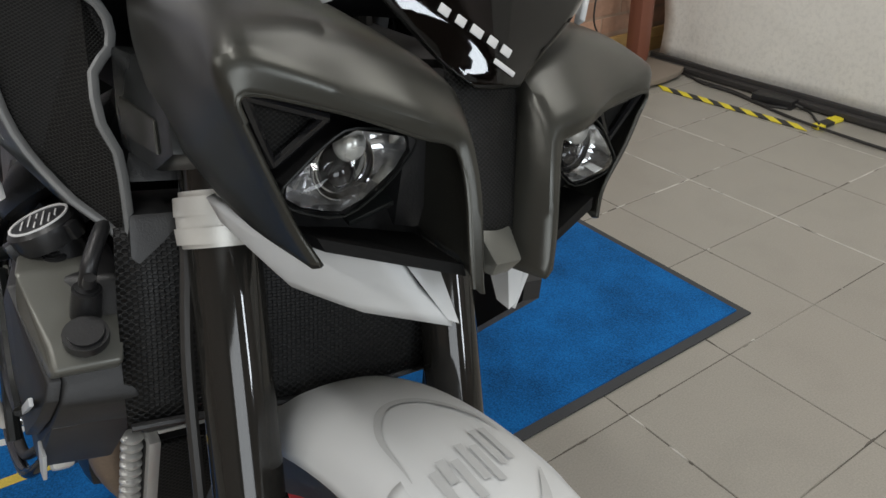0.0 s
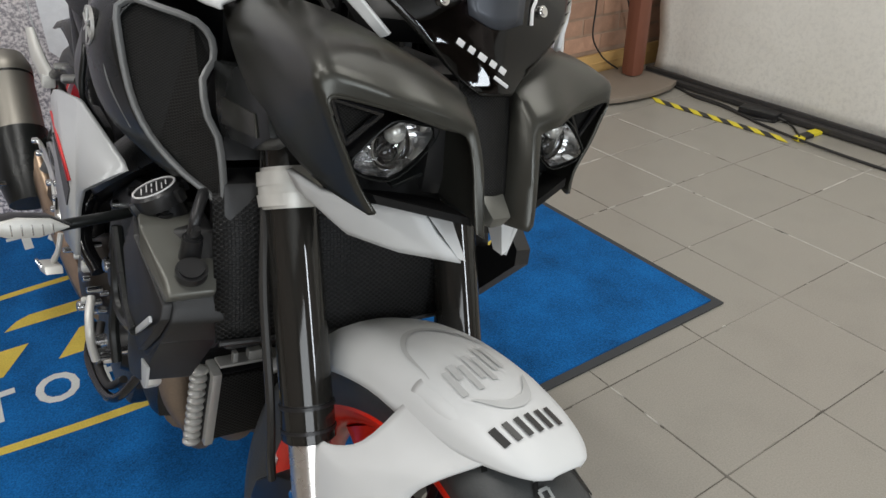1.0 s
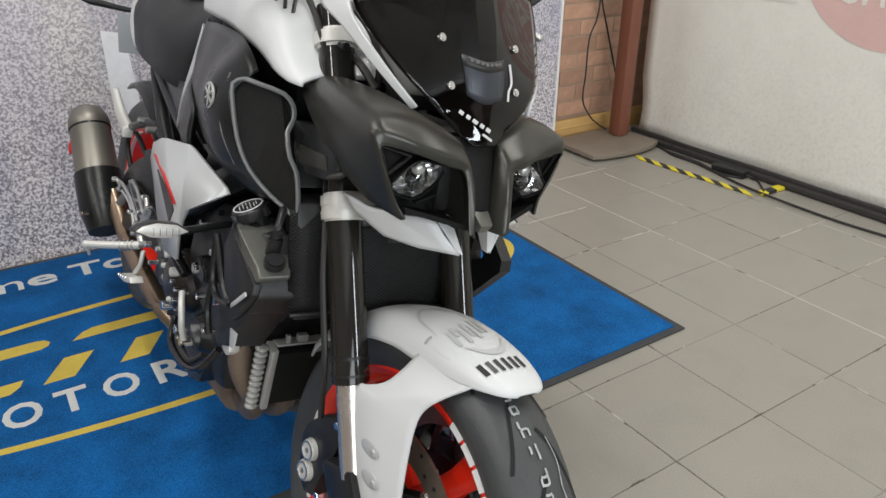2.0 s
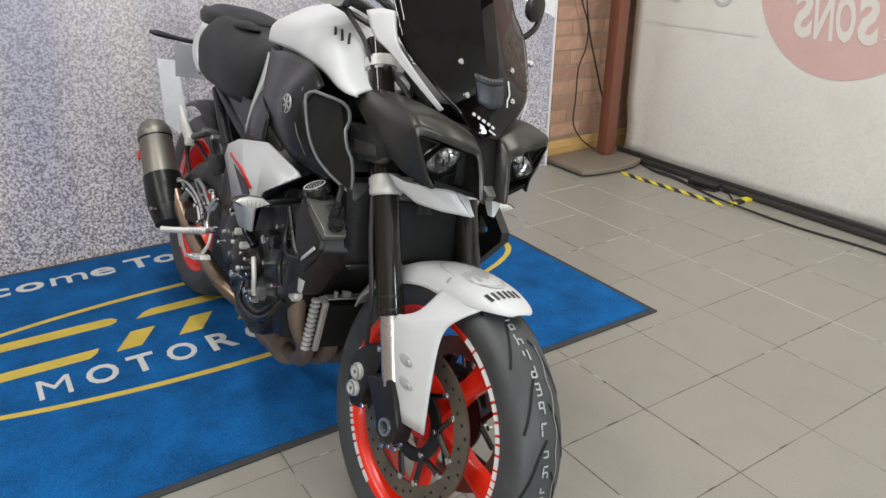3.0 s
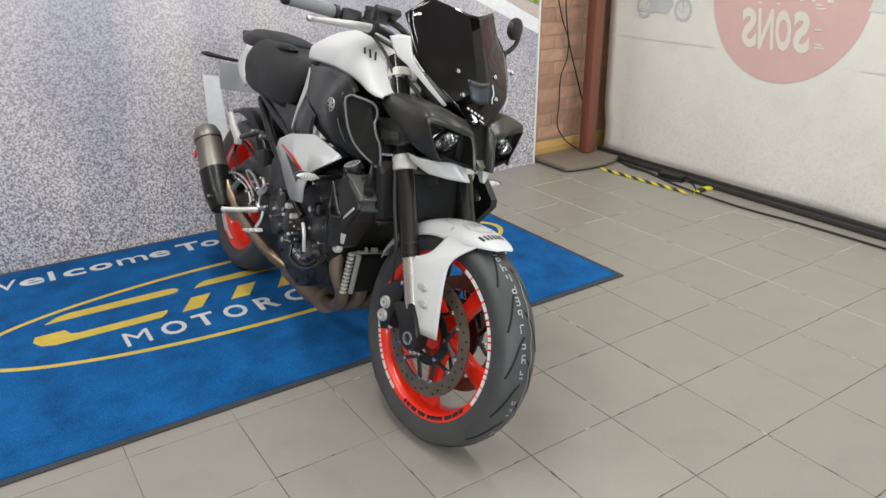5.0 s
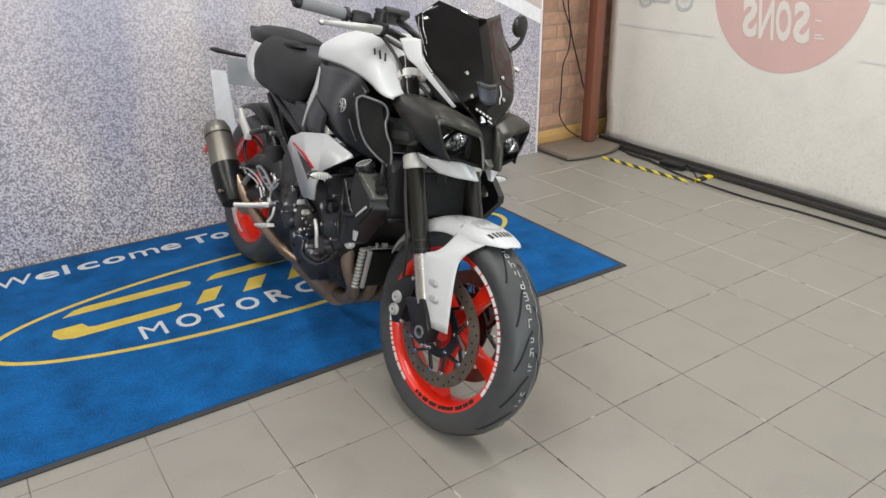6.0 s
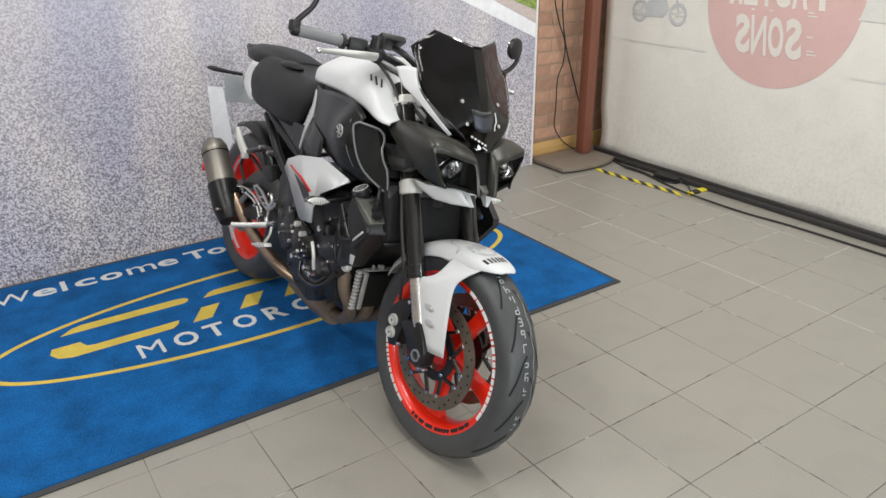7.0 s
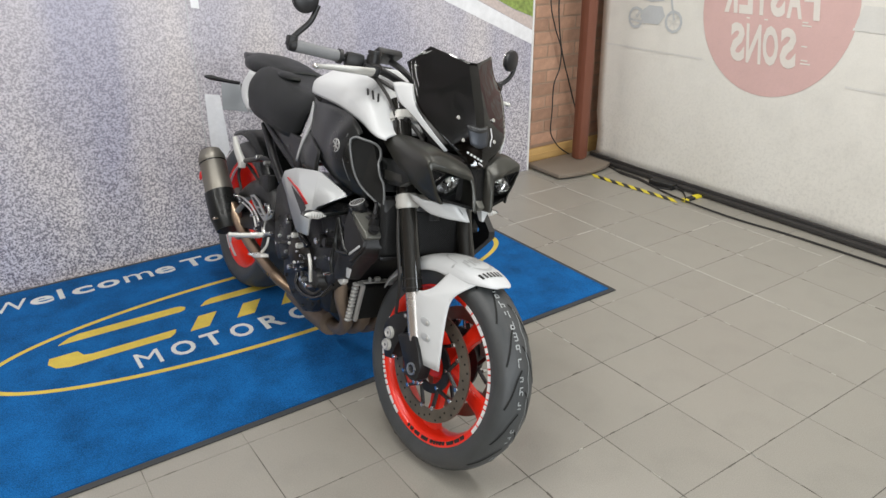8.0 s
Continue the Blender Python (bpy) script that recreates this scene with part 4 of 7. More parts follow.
for s in (-1, 1):
    leg = part("fork_leg", merge(rod(on_fork(0.52, s * FO), on_fork(0.985, s * FO), 0.0265, 0.0265, 32), rod(on_fork(0.490, s * FO), on_fork(0.525, s * FO), 0.0272, 0.0272, 28, 0.002)), M_FORK, bike, "glossy black upside-down fork leg", True)
    part("slider", rod(on_fork(0.368, s * FO), on_fork(0.50, s * FO), 0.0215, 0.0215, 24), M_FORKTUBE, leg, "bronze-grey fork slider")
    part("seal_ring", merge(*[rod(on_fork(z, s * FO), on_fork(z + 0.006, s * FO), 0.0282, 0.0282, 28, 0.0015) for z in (0.498, 0.520)]), M_SATIN, leg)
    part("axle_clamp", merge(prism([(-0.072, 0.372), (-0.018, 0.388), (0.008, 0.355), (0.032, 0.31), (0.03, 0.275), (0.008, 0.262), (-0.025, 0.268), (-0.04, 0.30), (-0.09, 0.36)], s * 0.082, s * 0.126, "Y", 0.008)), M_SATIN, leg, "black cast fork foot")
    part("axle_end", merge(lathe([(0.010, s * 0.125), (0.0175, s * 0.125), (0.0175, s * 0.130), (0.0125, s * 0.130), (0.0125, s * 0.122), (0.010, s * 0.122)], 24, (0.0, 0, 0.297))), M_ALU, leg)
    for z in (0.278, 0.283):
        c = Vector((0.022 if z < 0.28 else 0.040, s * 0.118, z - 0.01))
        part("pinch_bolt", rod(c, c + Vector((0, s * 0.012, 0)), 0.0055, 0.0055, 10, 0.001), M_CHROME, leg)
    low = part("lower_clamp", merge(rod(on_fork(0.702, s * FO), on_fork(0.718, s * FO), 0.0320, 0.0335, 32, 0.003), rod(on_fork(0.7195, s * FO), on_fork(0.739, s * FO), 0.0330, 0.0320, 32, 0.004), rod(on_fork(0.706, s * FO), on_fork(0.735, s * FO), 0.0316, 0.0316, 32), box(on_fork(0.712, s * 0.06, -0.02), (0.05, 0.08, 0.045), 0.008, (0, -RAKE, 0))), M_CLAMP, bike, "cast silver fork clamp", True)
    top = part("upper_clamp", merge(rod(on_fork(0.928, s * FO), on_fork(0.953, s * FO), 0.0325, 0.0325, 28, 0.005), box(on_fork(0.937, s * 0.06, -0.02), (0.045, 0.09, 0.028), 0.006, (0, -RAKE, 0))), M_CLAMP, bike, "cast silver top clamp", True)
    part("clamp_bolt", rod(on_fork(0.938, s * 0.115, 0.030), on_fork(0.938, s * 0.115, 0.045), 0.007, 0.006, 12, 0.001), M_SATIN, top)
    part("fork_cap", merge(rod(on_fork(0.955, s * FO), on_fork(0.975, s * FO), 0.026, 0.025, 24, 0.003), rod(on_fork(0.975, s * FO), on_fork(0.99, s * FO), 0.012, 0.012, 6)), M_SATIN, leg)
part("steering_stem", rod((TRAIL - 0.66 * math.tan(radians(RAKE)), 0, 0.66), (TRAIL - 0.95 * math.tan(radians(RAKE)), 0, 0.95), 0.03, 0.03, 20), M_SATIN, bike, "", True)
part("lower_yoke", box(on_fork(0.70, 0, -0.03), (0.07, 0.16, 0.04), 0.01, (0, -RAKE, 0)), M_SATIN, bike, "", True)

# front mudguard
GUARD = ((26.6, 0.018, 0.002, 0.3205), (25.3, 0.036, 0.008, 0.3225), (21.3, 0.052, 0.021, 0.323), (14, 0.064, 0.038, 0.321), (3, 0.070, 0.047, 0.317), (-10, 0.071, 0.044, 0.314), (-24, 0.070, 0.042, 0.313))
rows = []
for a, hw, dr, rr in GUARD + ((-40, 0.067, 0.034, 0.314), (-56, 0.060, 0.024, 0.316), (-66, 0.045, 0.012, 0.317)):
    row = []
    for u, d in ((-1, 1), (-0.93, 0.55), (-0.72, 0.2), (-0.36, 0.045), (0, 0), (0.36, 0.045), (0.72, 0.2), (0.93, 0.55), (1, 1)):
        q = rr - dr * d
        row.append((q * math.sin(radians(a)), hw * u, 0.297 + q * math.cos(radians(a))))
    rows.append(row)
guard = part("front_mudguard", patch(rows, 3, 4), M_WHITE, bike, "pearl white front mudguard with grey decals", True, solid=0.0035)
def guard_point(a, y):
    """A place on the mudguard: angle from the top, ahead positive, and offset across."""
    for p, q in zip(GUARD, GUARD[1:]):
        if a >= q[0]:
            t = (a - p[0]) / (q[0] - p[0])
            hw, dr, rr = (p[k] + (q[k] - p[k]) * t for k in (1, 2, 3))
            break
    u = min(1, abs(y) / hw)
    q = rr - dr * float(np.interp(u, (0, 0.18, 0.36, 0.54, 0.72, 0.83, 0.93, 1), (0, 0.008, 0.040, 0.10, 0.2, 0.33, 0.55, 1)))
    return Vector((q * math.sin(radians(a)), y, 0.297 + q * math.cos(radians(a))))


FLAP = (((-0.012, 0.106, 0.318), (0.030, 0.110, 0.320), (0.083, 0.104, 0.325)), ((-0.056, 0.109, 0.405), (0.010, 0.116, 0.405), (0.071, 0.104, 0.415)), ((-0.094, 0.106, 0.486), (-0.018, 0.113, 0.488), (0.060, 0.099, 0.490)),
        ((-0.050, 0.103, 0.505), (-0.002, 0.106, 0.512), (0.060, 0.091, 0.525)), ((-0.016, 0.092, 0.530), (0.030, 0.091, 0.538), (0.078, 0.078, 0.553)))
for s in (-1, 1):
    net = [[(x, s * y, z) for x, y, z in row] for row in FLAP]
    for frac, lift in ((0.97, 0.0020), (0.88, 0.0014), (0.78, 0.0002), (0.68, -0.0030)):
        row = []
        for a, hw in ((0.5, 0.070), (9.5, 0.068), (19.5, 0.059)):
            q = guard_point(a, frac * hw)
            n = Vector((q.x, q.y * 0.9, q.z - 0.297)).normalized()
            q = q + n * (lift if a < 15 else 0.7 * lift - 0.0025)
            row.append((q.x, s * q.y, q.z))
        net.append(row)
    flap = part("side_flap", patch(net, 6, 4), M_WHITE, guard, "white mudguard side flap", solid=0.003, sharp=60)
    for cx_, cz_ in ((0.002, 0.438), (0.016, 0.398)):
        # a proud grey oval, not a hollow: the recess's shading is its colour
        part("recess_shade", ball((cx_, s * 0.1165, cz_), (0.0205, 0.0022, 0.0115), 20), M_SILVER, flap, "grey oval painted as the shading of a shallow fixing recess")
        part("fixing_bolt", ball((cx_ + 0.010, s * 0.1178, cz_ - 0.001), (0.0055, 0.0025, 0.0060), 14), M_COOLER, flap)


def decal(name, pts, wide, material, lift=0.0030):
    """A stroke laid on the mudguard through (angle, offset) points."""
    path = cr([(p[0], p[1], 0) for p in pts], 6) if len(pts) > 2 else [Vector((*p, 0)) for p in pts]
    b = bmesh.new()
    prev = None
    for i, p in enumerate(path):
        d = path[min(i + 1, len(path) - 1)] - path[max(i - 1, 0)]
        sx_, sy_ = d.x * 0.33 * math.pi / 180, d.y
        ln = math.hypot(sx_, sy_) or 1
        w = wide * (math.sin(math.pi * (i + 0.7) / (len(path) + 0.4)) if len(pts) > 2 else 1)
        na, ny = -sy_ / ln * w / (0.33 * math.pi / 180), sx_ / ln * w
        vs = []
        for s in (-1, 1):
            q = guard_point(p.x + s * na, p.y + s * ny)
            n = Vector((q.x, q.y * 0.6, q.z - 0.297)).normalized()
            vs.append(b.verts.new(q + n * lift))
        if prev:
            b.faces.new((prev[0], prev[1], vs[1], vs[0]))
        prev = vs
    part(name, b, material, guard)


# a grey oval mark and a row of dark bars for the maker's name
decal("decal", [(2, -0.052), (-7, -0.044), (-12, -0.020), (-11, 0.010), (-5, 0.034), (0, 0.042)], 0.0036, M_DECALGREY)
decal("decal", [(10, -0.040), (13.5, -0.015), (13, 0.012), (8, 0.036)], 0.0052, M_DECALGREY)
for y_, a0, a1 in ((-0.038, 2.5, 9), (-0.029, 1.5, 5.5), (-0.020, 2.5, 9), (-0.008, 0.5, 7), (0.001, 1.5, 8), (0.013, -1, 6), (0.023, -1, 5.5)):
    decal("decal", [(a0, y_), (a1, y_ - 0.003)], 0.0032, M_DECALGREY, 0.0034)
for i in range(6):
    y_ = -0.043 + 0.0128 * i
    decal("name_bar", [(16.2, y_ - 0.0015), (19.8, y_ + 0.0015)], 0.0034, M_DECALBLACK, 0.0036)

# headlamp cowl
cowl = part("headlamp_cowl", merge(box((-0.11, 0, 0.80), (0.10, 0.10, 0.09), 0.02), box((-0.20, 0, 0.83), (0.14, 0.14, 0.05), 0.02)), M_BLACK, bike, "angular satin graphite headlamp cowl", "nose")
for s in (-1, 1):
    net = [[(-0.032, s * 0.116, 0.761), (-0.041, s * 0.127, 0.780), (-0.043, s * 0.143, 0.808), (-0.047, s * 0.157, 0.836), (-0.048, s * 0.161, 0.846), (-0.047, s * 0.154, 0.850), (-0.043, s * 0.128, 0.846), (-0.037, s * 0.098, 0.840), (-0.026, s * 0.068, 0.832), (-0.023, s * 0.044, 0.826), (-0.014, s * 0.038, 0.804), (-0.005, s * 0.036, 0.772), (0.001, s * 0.033, 0.748)],
           [(-0.040, s * 0.119, 0.757), (-0.050, s * 0.133, 0.780), (-0.054, s * 0.150, 0.812), (-0.057, s * 0.167, 0.848), (-0.056, s * 0.170, 0.862), (-0.050, s * 0.160, 0.868), (-0.042, s * 0.130, 0.863), (-0.034, s * 0.099, 0.856), (-0.021, s * 0.066, 0.847), (-0.024, s * 0.035, 0.834), (-0.013, s * 0.030, 0.806), (-0.003, s * 0.029, 0.773), (0.003, s * 0.027, 0.744)],
           [(-0.060, s * 0.118, 0.753), (-0.068, s * 0.140, 0.782), (-0.076, s * 0.156, 0.816), (-0.080, s * 0.172, 0.853), (-0.076, s * 0.172, 0.872), (-0.066, s * 0.160, 0.880), (-0.052, s * 0.130, 0.876), (-0.042, s * 0.098, 0.868), (-0.030, s * 0.062, 0.858), (-0.018, s * 0.036, 0.844), (-0.010, s * 0.026, 0.812), (-0.007, s * 0.019, 0.776), (-0.010, s * 0.015, 0.741)],
           [(-0.095, s * 0.135, 0.770), (-0.100, s * 0.150, 0.794), (-0.105, s * 0.160, 0.824), (-0.106, s * 0.166, 0.855), (-0.101, s * 0.159, 0.874), (-0.094, s * 0.148, 0.882), (-0.084, s * 0.125, 0.883), (-0.074, s * 0.098, 0.880), (-0.062, s * 0.066, 0.870), (-0.052, s * 0.031, 0.856), (-0.036, s * 0.024, 0.816), (-0.026, s * 0.017, 0.776), (-0.026, s * 0.014, 0.745)],
           [(-0.165, s * 0.149, 0.802), (-0.172, s * 0.154, 0.821), (-0.178, s * 0.156, 0.841), (-0.180, s * 0.152, 0.862), (-0.176, s * 0.143, 0.878), (-0.166, s * 0.133, 0.886), (-0.152, s * 0.118, 0.888), (-0.138, s * 0.100, 0.888), (-0.118, s * 0.074, 0.882), (-0.094, s * 0.048, 0.868), (-0.060, s * 0.032, 0.822), (-0.048, s * 0.024, 0.780), (-0.044, s * 0.018, 0.750)],
           [(-0.240, s * 0.142, 0.834), (-0.248, s * 0.142, 0.847), (-0.254, s * 0.138, 0.861), (-0.256, s * 0.132, 0.874), (-0.252, s * 0.124, 0.884), (-0.243, s * 0.117, 0.889), (-0.230, s * 0.108, 0.892), (-0.215, s * 0.096, 0.893), (-0.180, s * 0.076, 0.888), (-0.135, s * 0.056, 0.872), (-0.085, s * 0.040, 0.824), (-0.068, s * 0.030, 0.784), (-0.060, s * 0.022, 0.754)],
           [(-0.335, s * 0.116, 0.866), (-0.340, s * 0.114, 0.871), (-0.343, s * 0.112, 0.875), (-0.342, s * 0.109, 0.879), (-0.336, s * 0.106, 0.883), (-0.326, s * 0.103, 0.886), (-0.310, s * 0.099, 0.889), (-0.288, s * 0.092, 0.890), (-0.235, s * 0.077, 0.884), (-0.165, s * 0.060, 0.866), (-0.105, s * 0.044, 0.824), (-0.085, s * 0.034, 0.786), (-0.075, s * 0.026, 0.758)]]
    # the mouth's edge, the folded brow, then back along the flank
    brow = [[w * p + (1 - w) * q for p, q in zip(a, b)] for a, b, w in zip(net[1], net[0], (0.62, 0.65, 0.75, 0.95, 1, 1, 0.8, 0.6, 0.7, 1, 1, 1, 1))]
    net = [net[0], [tuple(p) for p in brow]] + net[3:]
    shell = part("cowl_shell", patch(net, 5, 5, (1,), (3, 5, 9), 3), M_GREY, cowl, "satin graphite side shell", solid=0.003, sharp=30)
    part("cowl_edge", tube(net[0][3:], 0.0017, 8, 3), M_GREY, shell)
    # dark mouth: back plate, floor tray and inner cheek, shade put into the colour
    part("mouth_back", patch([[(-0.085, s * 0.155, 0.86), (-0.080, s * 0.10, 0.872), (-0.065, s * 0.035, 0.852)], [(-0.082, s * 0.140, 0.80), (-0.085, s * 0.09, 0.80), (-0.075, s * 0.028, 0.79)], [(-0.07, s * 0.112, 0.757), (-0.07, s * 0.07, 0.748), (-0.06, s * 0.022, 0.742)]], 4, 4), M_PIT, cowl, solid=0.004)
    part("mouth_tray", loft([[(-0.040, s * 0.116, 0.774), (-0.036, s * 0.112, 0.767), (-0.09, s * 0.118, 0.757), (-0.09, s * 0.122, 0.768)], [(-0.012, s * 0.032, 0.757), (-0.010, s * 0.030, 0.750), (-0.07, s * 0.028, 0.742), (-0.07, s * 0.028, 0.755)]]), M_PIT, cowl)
    part("vent_mesh", prism([(s * 0.156, 0.847), (s * 0.112, 0.837), (s * 0.136, 0.812)], -0.062, -0.058, "X", 0), M_FINE, cowl, "small triangular wire mesh vent")
    edge = [(-0.052, s * 0.157, 0.848), (-0.050, s * 0.111, 0.837), (-0.056, s * 0.137, 0.811)]
    part("vent_frame", merge(*[tube([edge[k], edge[(k + 1) % 3]], 0.0030, 8) for k in range(3)]), M_GLOSS, cowl)
    # the lamp: bowl, projector and clear cover
    lc = Vector((-0.060, s * 0.095, 0.808))
    lamp = part("headlamp", moved(lathe([(0.004, 0.006), (0.0150, 0.004), (0.0185, -0.002), (0.0195, -0.007), (0.0188, -0.007), (0.0175, -0.002), (0.014, 0.002), (0.004, 0.004)], 40), Matrix.Translation(lc) @ Matrix.Rotation(radians(90), 4, "Z")), M_REFL, bike, "round projector headlamp behind a clear lens", "nose")
    part("projector_lens", ball(lc + Vector((0.002, 0, -0.006)), (0.008, 0.0105, 0.0105), 20), M_GLOSS, lamp)
    part("projector_ring", moved(lathe([(0.0135, -0.002), (0.0150, -0.004), (0.0155, 0.006), (0.014, 0.006)], 24), Matrix.Translation(lc + Vector((0.0, 0, 0.002))) @ Matrix.Rotation(radians(90), 4, "Z")), M_ALU, lamp)
    part("bulb_shield", ball(lc + Vector((0.008, -s * 0.001, 0.013)), (0.008, 0.0095, 0.0095), 18), M_BULB, lamp, "bright round bulb shield")
    rim_pts = [(0.134, 0.803), (0.113, 0.823), (0.096, 0.831), (0.061, 0.826), (0.058, 0.817), (0.074, 0.798), (0.097, 0.784), (0.123, 0.789), (0.134, 0.796)]
    dome = bmesh.new()
    layers = []
    for f, x in ((1.0, -0.0440), (0.82, -0.0375), (0.42, -0.0335)):
        layers.append([dome.verts.new((x, s * (0.096 + (y - 0.096) * f), 0.808 + (z - 0.808) * f)) for y, z in rim_pts])
    for a, b in zip(layers, layers[1:]):
        for k in range(len(rim_pts)):
            dome.faces.new((a[k], a[(k + 1) % len(rim_pts)], b[(k + 1) % len(rim_pts)], b[k]))
    dome.faces.new(layers[-1])
    bmesh.ops.recalc_face_normals(dome, faces=dome.faces)
    if sum(f.normal.x * f.calc_area() for f in dome.faces) < 0:
        bmesh.ops.reverse_faces(dome, faces=dome.faces)
    part("lens_cover", dome, M_LENS, lamp, "clear faceted lens cover", sub=1, sharp=70)
    dish, rings = bmesh.new(), []
    ring_pts = [((a[0] + (b[0] - a[0]) * k / 2), (a[1] + (b[1] - a[1]) * k / 2)) for a, b in zip(rim_pts, rim_pts[1:] + rim_pts[:1]) for k in range(2)]
    for f, x in ((0.985, -0.0470), (0.80, -0.0580), (0.55, -0.0640), (0.28, -0.0668)):
        rings.append([dish.verts.new((x + (0.0012 if k % 2 else -0.0012), s * (0.096 + (y - 0.096) * f), 0.808 + (z - 0.808) * f)) for k, (y, z) in enumerate(ring_pts)])
    for a, b in zip(rings, rings[1:]):
        for k in range(len(ring_pts)):
            dish.faces.new((a[k], a[(k + 1) % len(ring_pts)], b[(k + 1) % len(ring_pts)], b[k]))
    dish.faces.new(rings[-1])
    part("reflector_dish", dish, M_DISH, lamp, "bright faceted reflector", sharp=6)
    part("lamp_hood", loft([[(x, s * (0.096 + (y - 0.096) * f), 0.808 + (z - 0.808) * f) for y, z in rim_pts] for x, f in ((-0.0445, 1.0), (-0.070, 1.03))], True, False), M_BLACK, lamp)
    part("lens_rim", tube([(-0.0445, s * (0.096 + (y - 0.096) * 1.05), 0.808 + (z - 0.808) * 1.05) for y, z in rim_pts + rim_pts[:1]], 0.0008, 6, 3), M_COVER, lamp)
    part("lamp_bezel", prism([(s * (0.096 + (y - 0.096) * 1.02), 0.808 + (z - 0.808) * 1.02) for y, z in rim_pts], -0.078, -0.068, "X", 0), M_BLACK, lamp)
    part("pilot_strip", box((-0.056, s * 0.076, 0.782), (0.016, 0.030, 0.004), 0.001, (s * -22, 12, 0)), M_COVER, lamp)
    part("inner_ring", moved(lathe([(0.0150, 0.002), (0.0165, 0.0), (0.0163, -0.004), (0.0152, -0.004)], 36), Matrix.Translation(lc) @ Matrix.Rotation(radians(90), 4, "Z")), M_REFL, lamp, "thin dark ring")
    # white chin wing
    net = [[(-0.165, s * 0.120, 0.752), (-0.120, s * 0.112, 0.748), (-0.075, s * 0.095, 0.752), (-0.040, s * 0.062, 0.757)],
           [(-0.155, s * 0.114, 0.738), (-0.112, s * 0.105, 0.728), (-0.065, s * 0.082, 0.730), (-0.030, s * 0.048, 0.736)],
           [(-0.140, s * 0.104, 0.728), (-0.098, s * 0.092, 0.714), (-0.055, s * 0.066, 0.712), (-0.018, s * 0.026, 0.713)]]
    part("chin_wing", patch(net, 3, 3, (1,), (1, 2), 1), M_WHITE, cowl, "pearl white chin wing", solid=0.006)
    part("wing_tip", loft([[(-0.042, s * 0.060, 0.757), (-0.034, s * 0.030, 0.744), (-0.060, s * 0.030, 0.744)], [(-0.018, s * 0.030, 0.716), (-0.016, s * 0.022, 0.713), (-0.03, s * 0.024, 0.713)]]), M_WHITE, cowl, "pearl white wing tip")
part("middle_grille", patch([[(-0.062, -0.028, 0.862), (-0.056, 0, 0.860), (-0.062, 0.028, 0.862)], [(-0.044, -0.026, 0.82), (-0.040, 0, 0.82), (-0.044, 0.026, 0.82)], [(-0.022, -0.014, 0.766), (-0.020, 0, 0.764), (-0.022, 0.014, 0.766)]], 4, 4), M_FINE, cowl, "narrow black mesh grille", solid=0.003)
part("nose_keel", bevelled(loft([[(-0.022, -0.015, 0.772), (-0.022, 0.013, 0.772), (-0.05, 0.016, 0.768), (-0.05, -0.016, 0.768)], [(-0.004, -0.012, 0.757), (-0.004, 0.010, 0.757), (-0.05, 0.014, 0.748), (-0.05, -0.014, 0.748)], [(-0.010, -0.008, 0.746), (-0.010, 0.006, 0.746), (-0.05, 0.010, 0.742), (-0.05, -0.010, 0.742)]]), 0.002), M_SHROUD, cowl, "grey nose keel")

# tinted screen
SCREEN = ((0.853, 0.018, -0.042, -0.044), (0.868, 0.042, -0.046, -0.056), (0.90, 0.082, -0.054, -0.066), (0.935, 0.121, -0.062, -0.092), (0.99, 0.158, -0.082, -0.148), (1.04, 0.160, -0.106, -0.176), (1.085, 0.159, -0.128, -0.207), (1.12, 0.157, -0.145, -0.224))
FOLD = 0.10


def on_screen(y, z, lift=0.0):
    """A place on the windscreen's face."""
    for a, b in zip(SCREEN, SCREEN[1:]):
        if z <= b[0] or b is SCREEN[-1]:
            t = (z - a[0]) / (b[0] - a[0])
            hw, xc, xe = (a[k] + (b[k] - a[k]) * t for k in (1, 2, 3))
            return Vector((xc + (xe - xc) * max(0.0, (min(1, abs(y) / hw) - FOLD) / (1 - FOLD)) ** 1.12 + lift, y, z))


rows = []
for k, (z, hw, xc, xe) in enumerate(SCREEN):
    row = []
    for f in (-1, -0.70, -0.5, -0.25, -0.1, 0.1, 0.25, 0.5, 0.70, 1):
        p = on_screen(f * hw, z)
        if k == len(SCREEN) - 1:
            p.z += {1: -0.030, 0.70: 0.020, 0.5: 0.012, 0.25: 0.003, 0.1: -0.003}[abs(f)]
        elif k == len(SCREEN) - 2:
            p.z += {1: -0.012, 0.70: 0.005, 0.5: 0.003, 0.25: 0.0, 0.1: 0.0}[abs(f)]
        row.append(p)
    rows.append(row)
screen = part("windscreen", patch(rows, 3, 4, (), (1, 4, 5, 8)), M_TINT, bike, "tall dark tinted acrylic windscreen", "nose", solid=0.003, sharp=7)
